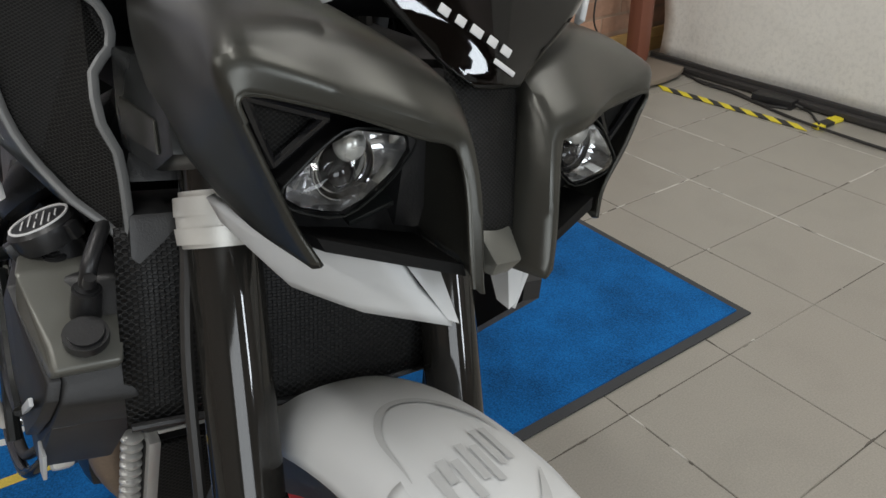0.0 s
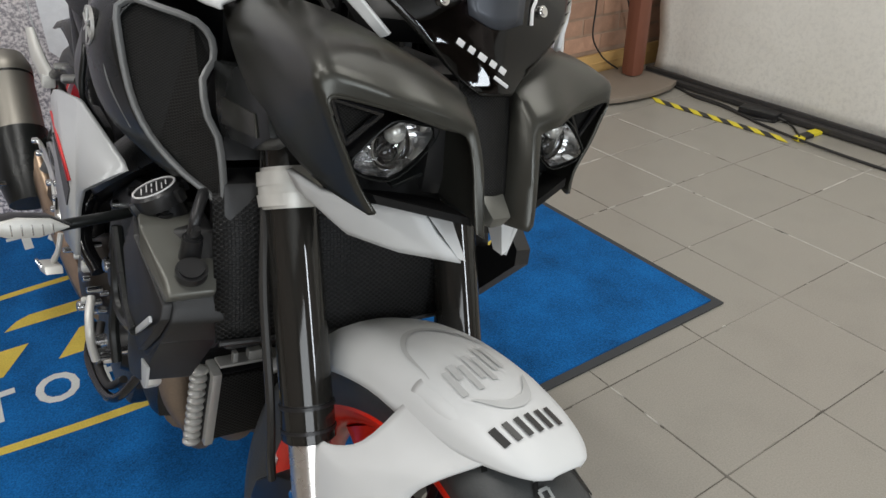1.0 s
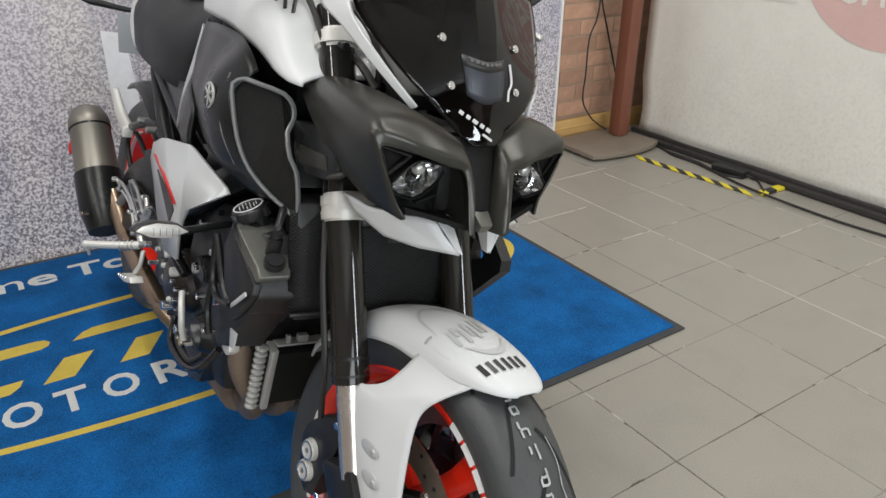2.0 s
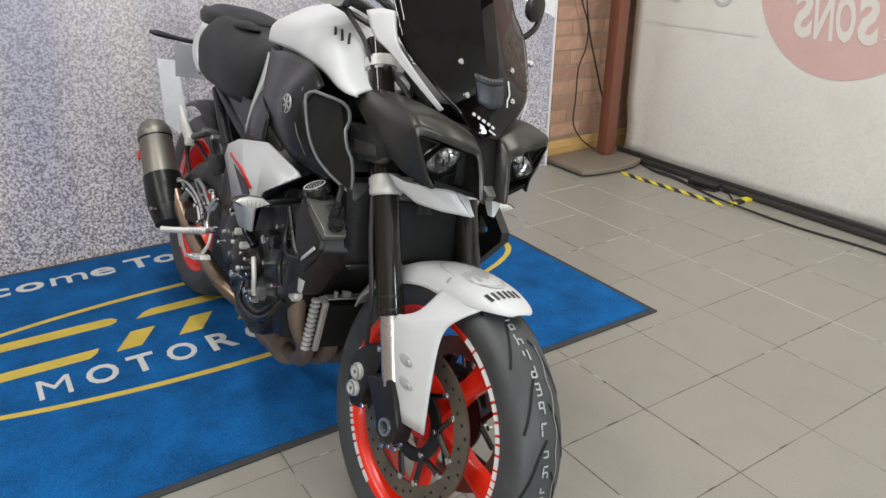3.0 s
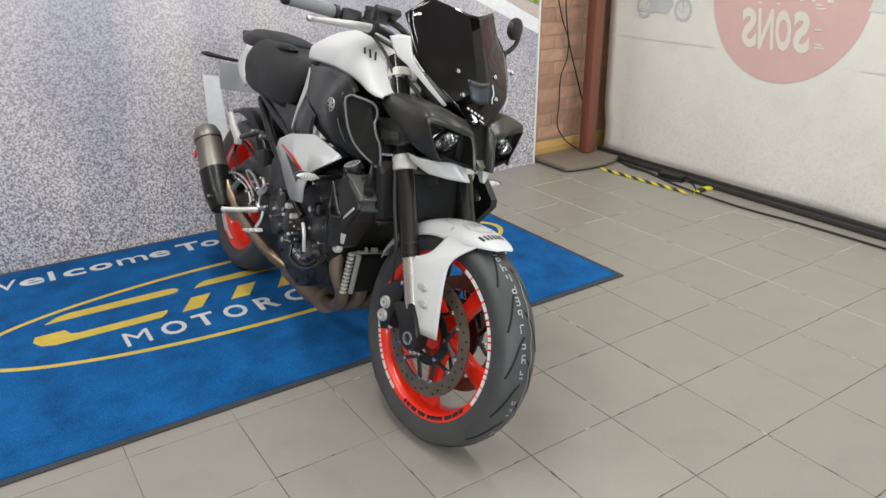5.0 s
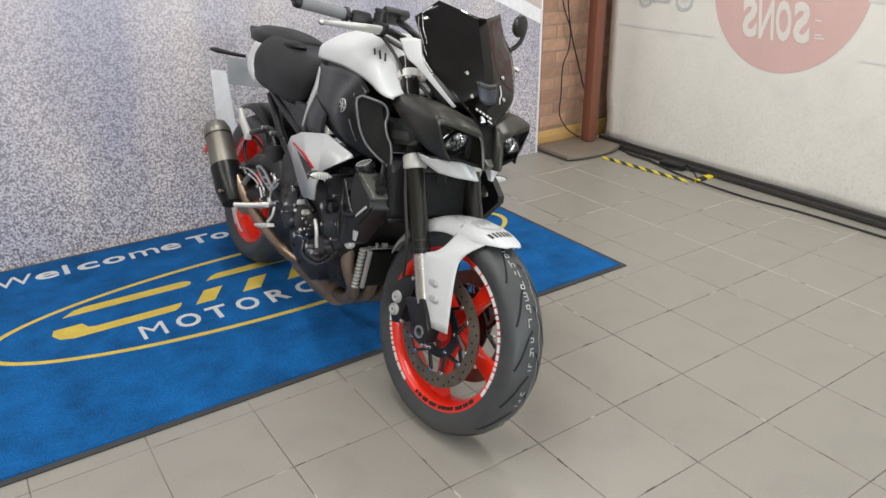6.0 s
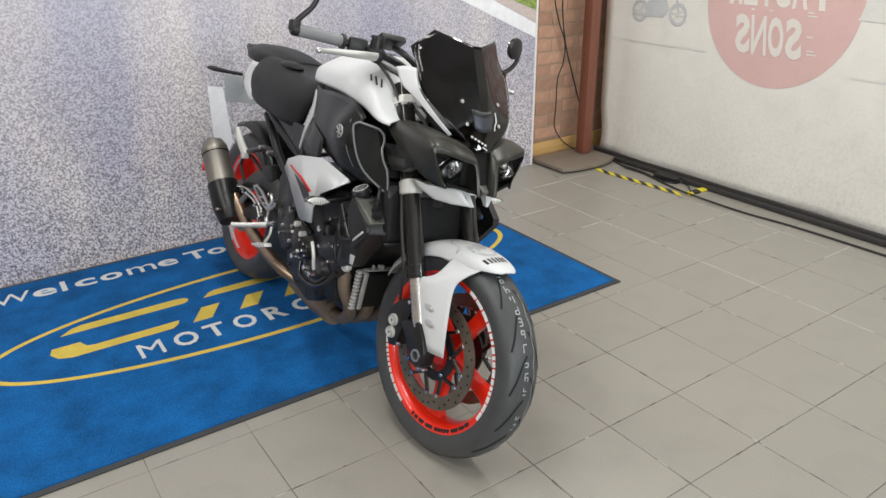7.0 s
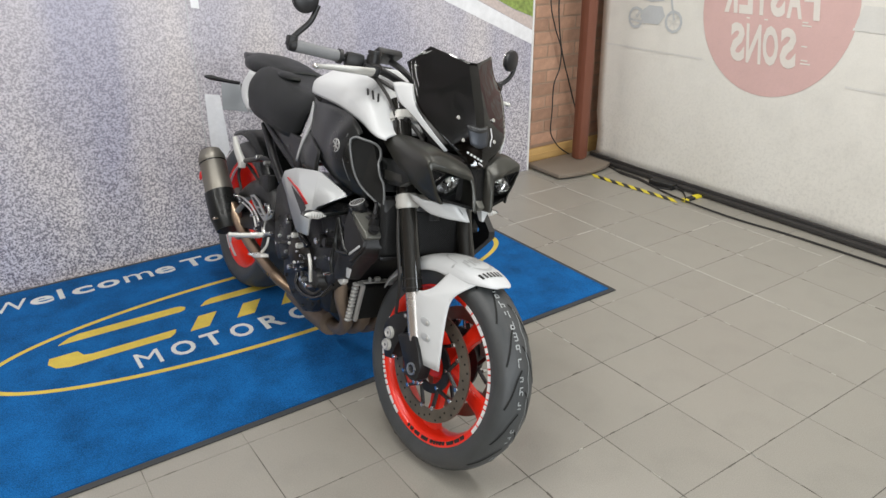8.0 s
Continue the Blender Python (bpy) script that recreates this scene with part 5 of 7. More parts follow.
for s in (-1, 1):
    for z, y_ in ((0.922, 0.057), (0.976, 0.064)):
        p = on_screen(s * y_, z)
        part("screen_bolt", rod(p, p + Vector((0.007, 0, 0.003)), 0.0062, 0.0050, 16, 0.0015), M_CHROME, screen, "bright screen bolt")
    net = [[(-0.190, s * 0.150, 1.038), (-0.225, s * 0.158, 1.038), (-0.262, s * 0.163, 1.030)], [(-0.168, s * 0.157, 1.005), (-0.192, s * 0.162, 0.998), (-0.222, s * 0.165, 0.990)], [(-0.148, s * 0.156, 0.978), (-0.158, s * 0.158, 0.974), (-0.170, s * 0.160, 0.968)], [(-0.104, s * 0.134, 0.935), (-0.109, s * 0.136, 0.932), (-0.115, s * 0.138, 0.929)], [(-0.072, s * 0.098, 0.893), (-0.075, s * 0.099, 0.891), (-0.079, s * 0.101, 0.889)]]
    part("screen_stay", patch(net, 4, 4), M_WHITE, bike, "white side panel under the screen", "nose", solid=0.004)
plate = part("centre_plate", patch([[on_screen(y, z, 0.0030) for y, z in r] for r in (((-0.040, 0.962), (-0.004, 0.957), (0.032, 0.963)), ((-0.037, 0.938), (-0.004, 0.936), (0.030, 0.938)), ((-0.033, 0.915), (-0.006, 0.906), (0.026, 0.912)))], 3, 3), M_SLATE, screen, "blue-grey centre plate of the screen", solid=0.002)
part("plate_band", patch([[on_screen(y, z + d, 0.0045) for y, z in ((-0.039, 0.957), (-0.004, 0.952), (0.031, 0.958))] for d in (0.006, -0.007)], 3, 2), M_DECALBLACK, screen, "black band over the plate", solid=0.001)
for k in range(7):
    y_ = -0.028 + 0.0078 * k
    part("band_bar", box(on_screen(y_, 0.9545 + 0.12 * abs(y_ + 0.004), 0.0058), (0.0010, 0.0052, 0.0036), 0.0003), M_PALE, screen)
# a bright glint on the screen, drawn as a white line
part("side_glint", tube([on_screen(y, z, 0.004) for y, z in ((0.046, 0.958), (0.047, 0.935), (0.041, 0.925), (0.040, 0.912))], 0.0016, 6, 3), M_LABEL, screen, "thin white line painted as a glint on the screen")
for k, w_ in enumerate((0.0098, 0.0088, 0.0115, 0.0092, 0.0100)):
    y_ = -0.040 + 0.0108 * k
    part("logo_bar", box(on_screen(y_, 0.8945 - 0.43 * (y_ + 0.043), 0.0025), (0.0012, w_ * 0.86, 0.0052), 0.0008, (-24, 0, 0)), M_LABEL, screen)
part("logo_bar", box(on_screen(0.002, 0.8655, 0.0025), (0.0012, 0.020, 0.0032), 0.0006, (-24, 0, 0)), M_LABEL, screen)

# bars and controls
bar = part("handlebar", tube([(-0.475, -0.385, 1.068), (-0.455, -0.26, 1.066), (-0.40, -0.14, 1.05), (-0.372, -0.05, 1.02), (-0.372, 0.05, 1.02), (-0.40, 0.14, 1.05), (-0.455, 0.26, 1.066), (-0.475, 0.385, 1.068)], 0.0115, 14, 6), M_SATIN, bike, "black tapered handlebar", "bars")
for s in (-1, 1):
    grip = part("grip", tube([(-0.4765, s * 0.392, 1.068), (-0.466, s * 0.32, 1.067), (-0.456, s * 0.262, 1.066)], [0.0168, 0.016, 0.0165], 18, 8), M_GRIP, bar, "grey rubber grip")
    part("grip_collar", merge(tube([(-0.4565, s * 0.266, 1.066), (-0.455, s * 0.256, 1.066)], 0.021, 18)), M_BLACK, grip)
    part("switch_box", box((-0.438, s * 0.222, 1.063), (0.045, 0.055, 0.045), 0.012, (0, 0, s * 22)), M_BLACK, bar, "black switch housing")
    part("lever", tube([(-0.362, s * 0.205, 1.045), (-0.362, s * 0.255, 1.042), (-0.382, s * 0.32, 1.036), (-0.388, s * 0.352, 1.032), (-0.382, s * 0.375, 1.030)], [0.015, 0.0135, 0.0100, 0.0080, 0.0085], 10, 6, 0.6), M_CLAMP, bar, "bare aluminium lever")
    part("lever_tip", ball((-0.382, s * 0.375, 1.030), (0.010, 0.010, 0.008), 12), M_ALU, bar)
    part("lever_mount", merge(box((-0.385, s * 0.195, 1.05), (0.05, 0.045, 0.03), 0.008, (0, 0, s * 25)), box((-0.42, s * 0.178, 1.055), (0.04, 0.028, 0.04), 0.008)), M_SATIN, bar)
    end = part("bar_end_mount", merge(rod((-0.476, s * 0.392, 1.068), (-0.479, s * 0.412, 1.068), 0.018, 0.016, 18, 0.003), box((-0.478, s * 0.404, 1.078), (0.026, 0.026, 0.03), 0.006)), M_BLACK, bar, "black bar-end mirror mount")
    part("mirror_stalk", tube([(-0.478, -0.404, 1.085), (-0.470, -0.392, 1.105), (-0.460, -0.368, 1.14), (-0.455, -0.356, 1.185)] if s < 0 else [(-0.478, 0.404, 1.085), (-0.473, 0.428, 1.100), (-0.470, 0.450, 1.130), (-0.470, 0.454, 1.172)], [0.0085, 0.008, 0.0075, 0.0075], 10, 5), M_SATIN, end)
    part("mirror_head", merge(moved(lathe([(0.0, -0.010), (0.026, -0.011), (0.035, -0.006), (0.037, 0.004), (0.0345, 0.007), (0.0, 0.007)], 32), Matrix.Translation((-0.460 if s < 0 else -0.468, -0.394 if s < 0 else 0.428, 1.192 if s < 0 else 1.172)) @ Matrix.Rotation(radians(90 + s * 12), 4, "Z"))), M_SATIN, end, "round black bar-end mirror")
    part("mirror_glass", moved(lathe([(0.0, -0.0125), (0.032, -0.0125), (0.032, -0.0112), (0.0, -0.0112)], 32), Matrix.Translation((-0.460 if s < 0 else -0.468, -0.394 if s < 0 else 0.428, 1.192 if s < 0 else 1.172)) @ Matrix.Rotation(radians(-90 + s * 12), 4, "Z")), M_CHROME, end)
    for k in range(2):
        part("riser_bolt", rod((-0.36 - 0.02 * k, s * 0.05, 1.03), (-0.362 - 0.02 * k, s * 0.05, 1.045), 0.006, 0.006, 10, 0.001), M_SATIN, bar)
    part("riser", box((-0.368, s * 0.05, 1.0), (0.04, 0.03, 0.075), 0.006), M_SATIN, bar)
    part("master_cylinder", rod((-0.375, s * 0.215, 1.055), (-0.392, s * 0.165, 1.058), 0.013, 0.013, 14, 0.003), M_SATIN, bar)
part("fluid_reservoir", merge(rod((-0.40, -0.150, 1.055), (-0.40, -0.150, 1.088), 0.020, 0.020, 20, 0.003), rod((-0.40, -0.150, 1.088), (-0.40, -0.150, 1.098), 0.021, 0.020, 20, 0.002)), M_BLACK, bike, "black brake fluid reservoir", True)
dash = part("instrument_display", box((-0.452, -0.075, 1.087), (0.062, 0.088, 0.020), 0.006, (0, -34, 0)), M_BLACK, bike, "black instrument display", True)
part("display_face", box((-0.4585, -0.075, 1.0963), (0.050, 0.074, 0.002), 0.0008, (0, -34, 0)), M_GLOSS, dash)
part("display_stay", tube([(-0.44, -0.06, 1.075), (-0.39, -0.05, 1.06), (-0.36, -0.02, 1.03), (-0.33, 0, 0.98)], 0.010, 8), M_SATIN, dash)
for k, (pts, r) in enumerate((([(-0.40, -0.17, 1.05), (-0.34, -0.14, 1.0), (-0.285, -0.135, 0.955), (-0.262, -0.125, 0.90), (-0.245, -0.115, 0.80), (-0.19, -0.128, 0.70), (-0.155, -0.136, 0.62), (-0.115, -0.136, 0.52), (-0.115, -0.126, 0.45), (-0.125, -0.114, 0.41)], 0.0048),
                              ([(-0.43, -0.19, 1.045), (-0.35, -0.125, 1.015), (-0.27, -0.085, 0.985), (-0.225, -0.065, 0.93), (-0.24, -0.05, 0.85)], 0.006),
                              ([(-0.42, 0.2, 1.05), (-0.35, 0.14, 0.99), (-0.29, 0.10, 0.93), (-0.31, 0.05, 0.82)], 0.006),
                              ([(-0.30, 0.06, 0.93), (-0.26, 0.03, 0.92), (-0.22, 0.02, 0.86)], 0.008), ([(-0.30, -0.04, 0.95), (-0.25, -0.03, 0.93), (-0.2, -0.05, 0.87)], 0.007), ([(-0.27, -0.09, 0.93), (-0.235, -0.085, 0.915), (-0.205, -0.075, 0.89)], 0.006),
                              ([(-0.16, 0.12, 0.40), (-0.175, 0.13, 0.53), (-0.22, 0.13, 0.65), (-0.26, 0.11, 0.80)], 0.0048))):
    part("control_cable", tube(pts, r, 8, 6), M_CABLE, bike, "black hose" if k == 0 else "", True)
part("fly_screen_stay", box((-0.22, 0, 0.91), (0.12, 0.10, 0.03), 0.01, (0, 30, 0)), M_BLACK, bike, "", "nose")

# tank cover
rows = []
for x, ew, ez, tz, sh in ((-0.880, 0.075, 0.928, 0.962, 0.55), (-0.845, 0.112, 0.922, 0.990, 0.56), (-0.77, 0.142, 0.920, 1.014, 0.6), (-0.66, 0.158, 0.921, 1.036, 0.62), (-0.55, 0.166, 0.919, 1.040, 0.62), (-0.45, 0.170, 0.909, 1.020, 0.62), (-0.40, 0.170, 0.902, 1.0, 0.62), (-0.365, 0.168, 0.892, 0.978, 0.64), (-0.338, 0.165, 0.882, 0.945, 0.68), (-0.310, 0.157, 0.874, 0.912, 0.75), (-0.286, 0.146, 0.872, 0.893, 0.8)):
    h = tz - ez
    rows.append([(x, -ew, ez), (x, -ew * 1.0, ez + 0.22 * h), (x, -ew * 0.93, ez + 0.5 * h), (x, -ew * sh, ez + 0.86 * h), (x, -ew * 0.25, ez + 0.985 * h), (x, ew * 0.25, ez + 0.985 * h), (x, ew * sh, ez + 0.86 * h), (x, ew * 0.93, ez + 0.5 * h), (x, ew, ez + 0.22 * h), (x, ew, ez)])
tank = part("tank_cover", patch(rows, 3, 4, (), (3, 6), 1), M_WHITE, bike, "pearl white tank cover", solid=0.004)
for k in range(3):
    for s in (-1, 1):
        p0, p1 = (((-0.449, 0.1330, 0.9850), (-0.426, 0.1415, 0.9710)), ((-0.430, 0.1272, 0.9828), (-0.398, 0.1385, 0.9642)), ((-0.406, 0.1212, 0.9790), (-0.382, 0.1322, 0.9600)))[k]
        p0, p1 = (Vector((q[0] + 0.0008, s * (q[1] + 0.0020), q[2] + 0.0030)) for q in (p0, p1))
        part("vent_slot", tube([p0, p1], 0.0028, 8), M_DECALBLACK, tank, "dark vent slot")
part("filler_cap", rod((-0.62, 0, 1.034), (-0.62, 0, 1.046), 0.032, 0.03, 28, 0.003), M_SATIN, tank)
part("tank_body", loft([[(-0.87, y, z) for y, z in ((-0.08, 0.90), (0.08, 0.90), (0.08, 0.80), (-0.08, 0.80))], [(-0.62, y, z) for y, z in ((-0.15, 0.93), (0.15, 0.93), (0.15, 0.76), (-0.15, 0.76))], [(-0.38, y, z) for y, z in ((-0.115, 0.89), (0.115, 0.89), (0.11, 0.76), (-0.11, 0.76))]]), M_BLACK, bike)

# side covers with air scoops
for s in (-1, 1):
    net = [[(-0.790, s * 0.128, 0.905), (-0.70, s * 0.155, 0.905), (-0.56, s * 0.177, 0.916), (-0.46, s * 0.178, 0.914), (-0.40, s * 0.186, 0.906), (-0.365, s * 0.188, 0.894), (-0.338, s * 0.190, 0.880)],
           [(-0.752, s * 0.145, 0.860), (-0.68, s * 0.172, 0.858), (-0.56, s * 0.198, 0.855), (-0.47, s * 0.212, 0.852), (-0.41, s * 0.228, 0.845), (-0.37, s * 0.226, 0.842), (-0.343, s * 0.220, 0.842)],
           [(-0.715, s * 0.160, 0.810), (-0.65, s * 0.185, 0.805), (-0.56, s * 0.205, 0.800), (-0.48, s * 0.218, 0.795), (-0.41, s * 0.230, 0.790), (-0.36, s * 0.226, 0.790), (-0.324, s * 0.214, 0.792)],
           [(-0.69, s * 0.165, 0.765), (-0.63, s * 0.183, 0.760), (-0.55, s * 0.198, 0.755), (-0.47, s * 0.210, 0.745), (-0.40, s * 0.215, 0.738), (-0.35, s * 0.208, 0.740), (-0.305, s * 0.200, 0.748)],
           [(-0.66, s * 0.150, 0.735), (-0.60, s * 0.165, 0.728), (-0.53, s * 0.178, 0.722), (-0.45, s * 0.186, 0.712), (-0.38, s * 0.186, 0.706), (-0.32, s * 0.178, 0.702), (-0.268, s * 0.160, 0.703)]]
    cover = part("side_cover", patch(net, 4, 4), M_COVER, bike, "matt dark side cover with an air scoop", solid=0.004)
    outline = [(-0.340, s * 0.205, 0.866), (-0.346, s * 0.219, 0.857), (-0.338, s * 0.219, 0.829), (-0.322, s * 0.214, 0.786), (-0.308, s * 0.205, 0.756), (-0.296, s * 0.192, 0.734), (-0.274, s * 0.176, 0.715), (-0.262, s * 0.158, 0.700), (-0.245, s * 0.148, 0.692), (-0.247, s * 0.149, 0.725), (-0.257, s * 0.152, 0.757), (-0.265, s * 0.160, 0.775), (-0.282, s * 0.161, 0.806), (-0.300, s * 0.147, 0.820), (-0.307, s * 0.147, 0.840), (-0.314, s * 0.160, 0.855), (-0.327, s * 0.187, 0.862), (-0.340, s * 0.205, 0.866)]
    part("scoop_rim", tube(outline, 0.0038, 8, 2, 0.8), M_PALE, cover, "pale grey scoop edge")
    inner = [Vector(p) + Vector((-0.008, 0, 0)) for p in outline[:-1]]
    b = bmesh.new()
    vo, vi = [b.verts.new(Vector(p) + Vector((-0.001, 0, 0))) for p in outline[:-1]], [b.verts.new(p) for p in inner]
    for k in range(len(vi)):
        j = (k + 1) % len(vi)
        b.faces.new((vo[k], vo[j], vi[j], vi[k]))
    bmesh.ops.triangulate(b, faces=[b.faces.new(vi)])
    part("scoop_mesh", b, M_FINE, cover, "dark mesh in the scoop", solid=0.002)
    part("badge", merge(rod((-0.395, s * 0.225, 0.828), (-0.394, s * 0.2345, 0.829), 0.019, 0.0185, 28, 0.001)), M_DECALBLACK, cover)
    part("badge_ring", merge(moved(lathe([(0.0165, 0.0), (0.019, 0.0), (0.019, 0.003), (0.0165, 0.003)], 32), Matrix.Translation((-0.394, s * 0.2340 - 0.0015, 0.829))), box((-0.394, s * 0.2350, 0.829), (0.003, 0.003, 0.034), 0.0005), box((-0.394, s * 0.2350, 0.829), (0.003, 0.003, 0.034), 0.0005, (0, 60, 0)), box((-0.394, s * 0.2350, 0.829), (0.003, 0.003, 0.034), 0.0005, (0, -60, 0))), M_COOLER, cover, "round bright badge")
    part("cover_line", tube([(-0.372, s * 0.215, 0.868), (-0.368, s * 0.2265, 0.83), (-0.352, s * 0.2255, 0.785), (-0.338, s * 0.208, 0.742)], 0.0012, 6, 6), M_PALE, cover)
    # knee strip
    part("knee_strip", patch([[(-0.765, s * 0.143, 0.895), (-0.745, s * 0.150, 0.890)], [(-0.745, s * 0.160, 0.835), (-0.708, s * 0.168, 0.825)], [(-0.752, s * 0.172, 0.765), (-0.730, s * 0.178, 0.755)], [(-0.775, s * 0.172, 0.70), (-0.758, s * 0.176, 0.695)]], 4, 6), M_SILVER, cover, "narrow silver trim strip", solid=0.004)
    part("knee_pad", patch([[(-0.72, s * 0.160, 0.81), (-0.62, s * 0.196, 0.80), (-0.52, s * 0.216, 0.78)], [(-0.735, s * 0.172, 0.76), (-0.63, s * 0.206, 0.74), (-0.52, s * 0.218, 0.72)], [(-0.75, s * 0.170, 0.71), (-0.64, s * 0.195, 0.69), (-0.52, s * 0.195, 0.68)]], 5, 5), M_COVER, cover, solid=0.006)
    # arm that joins cover and cowl
    arm = part("cowl_arm", prism([(-0.301, 0.822), (-0.235, 0.830), (-0.166, 0.822), (-0.149, 0.790), (-0.185, 0.768), (-0.268, 0.756), (-0.285, 0.775)], s * 0.120, s * 0.147, "Y", 0.004), M_COVER, bike, "dark bracket behind the cowl")
    part("arm_recess", prism([(-0.266, 0.795), (-0.182, 0.802), (-0.172, 0.783), (-0.259, 0.770)], s * 0.1468, s * 0.1492, "Y", 0.002), M_GREY, arm)
    # silver side panel
    yv = lambda x: s * (0.228 - 0.11 * max(0.0, x + 0.47) - 0.10 * max(0.0, -0.64 - x))
    b = bmesh.new()
    spots = {}
    for leaf in ([(-0.760, 0.632), (-0.735, 0.668), (-0.640, 0.701), (-0.640, 0.562), (-0.695, 0.599), (-0.735, 0.618)],
                 [(-0.640, 0.701), (-0.617, 0.706), (-0.490, 0.729), (-0.470, 0.730), (-0.470, 0.624), (-0.490, 0.600), (-0.505, 0.570), (-0.505, 0.524), (-0.575, 0.514), (-0.590, 0.520), (-0.628, 0.552), (-0.640, 0.562)],
                 [(-0.470, 0.730), (-0.345, 0.704), (-0.335, 0.697), (-0.405, 0.672), (-0.445, 0.648), (-0.470, 0.624)]):
        for q in leaf:
            if q not in spots:
                spots[q] = b.verts.new((q[0], yv(q[0]), q[1]))
        vs = [spots[q] for q in leaf]
        bmesh.ops.triangulate(b, faces=[b.faces.new(vs)])
    part("side_panel", b, M_PANEL, bike, "silver side panel with a red stripe", solid=0.006, sharp=60)
    part("stripe", loft([[(-0.704, s * 0.2265, 0.654), (-0.692, s * 0.2275, 0.658)], [(-0.610, s * 0.2325, 0.640), (-0.598, s * 0.2325, 0.646)], [(-0.538, s * 0.2325, 0.612), (-0.522, s * 0.2325, 0.619)]], False, False), M_REDLIGHT, bike, "thin red stripe", solid=0.002)
    part("panel_slot", prism([(-0.650, 0.640), (-0.556, 0.618), (-0.532, 0.603), (-0.552, 0.574)], s * 0.2288, s * 0.2325, "Y", 0), M_DECALBLACK, bike, "black wedge-shaped opening in the panel")
    # front indicator
    part("indicator_stem", merge(rod((-0.375, s * 0.165, 0.640), (-0.350, s * (0.268 if s < 0 else 0.250), 0.634 if s < 0 else 0.643), 0.0055, 0.0062, 12), rod((-0.375, s * 0.165, 0.640), (-0.369, s * 0.190, 0.638), 0.015, 0.012, 14, 0.002)), M_COVER, bike)
    at = Matrix.Translation((-0.338, s * (0.298 if s < 0 else 0.280), 0.641 if s < 0 else 0.650)) @ Matrix.Rotation(radians(s * -14), 4, "Z") @ Matrix.Rotation(radians(s * 7), 4, "X")
    lens = lambda f, x: [(x, f * y, f * z) for y, z in ((-s * 0.043, 0), (-s * 0.022, 0.0105), (s * 0.012, 0.0125), (s * 0.034, 0.006), (s * 0.042, -0.002), (s * 0.02, -0.0105), (-s * 0.012, -0.0115))]
    ind = part("front_indicator", moved(loft([lens(0.5, -0.020), lens(0.92, -0.010), lens(1.0, 0.0), lens(0.94, 0.004)]), at), M_SATIN, bike, "slim dark front indicator with a clear lens")
    part("indicator_lens", moved(loft([lens(0.88, 0.003), lens(0.84, 0.008), lens(0.55, 0.011)]), at), M_CLAMP, ind, "bright ribbed lens")
    for k in range(5):
        part("lens_rib", moved(box((0.0105, s * (-0.020 + 0.009 * k), 0), (0.002, 0.0012, 0.012), 0.0003, (12, 0, 0)), at), M_CHROME, ind)

# frame, engine and cooling
part("frame_spar", merge(*[tube([(-0.27, s * 0.06, 0.82), (-0.38, s * 0.13, 0.74), (-0.58, s * 0.165, 0.62), (-0.76, s * 0.150, 0.52), (-0.83, s * 0.135, 0.40)], [0.04, 0.042, 0.045, 0.042, 0.035], 12, 6, 0.5) for s in (-1, 1)]), M_ENGINE, bike, "black cast frame spars")
part("engine_block", merge(box((-0.52, 0, 0.50), (0.26, 0.34, 0.22), 0.03, (0, 18, 0)), box((-0.64, 0, 0.36), (0.36, 0.30, 0.20), 0.04), box((-0.43, 0, 0.60), (0.18, 0.32, 0.12), 0.02, (0, 24, 0)), box((-0.60, 0, 0.26), (0.22, 0.18, 0.08), 0.02)), M_ENGINE, bike, "black four-cylinder engine")
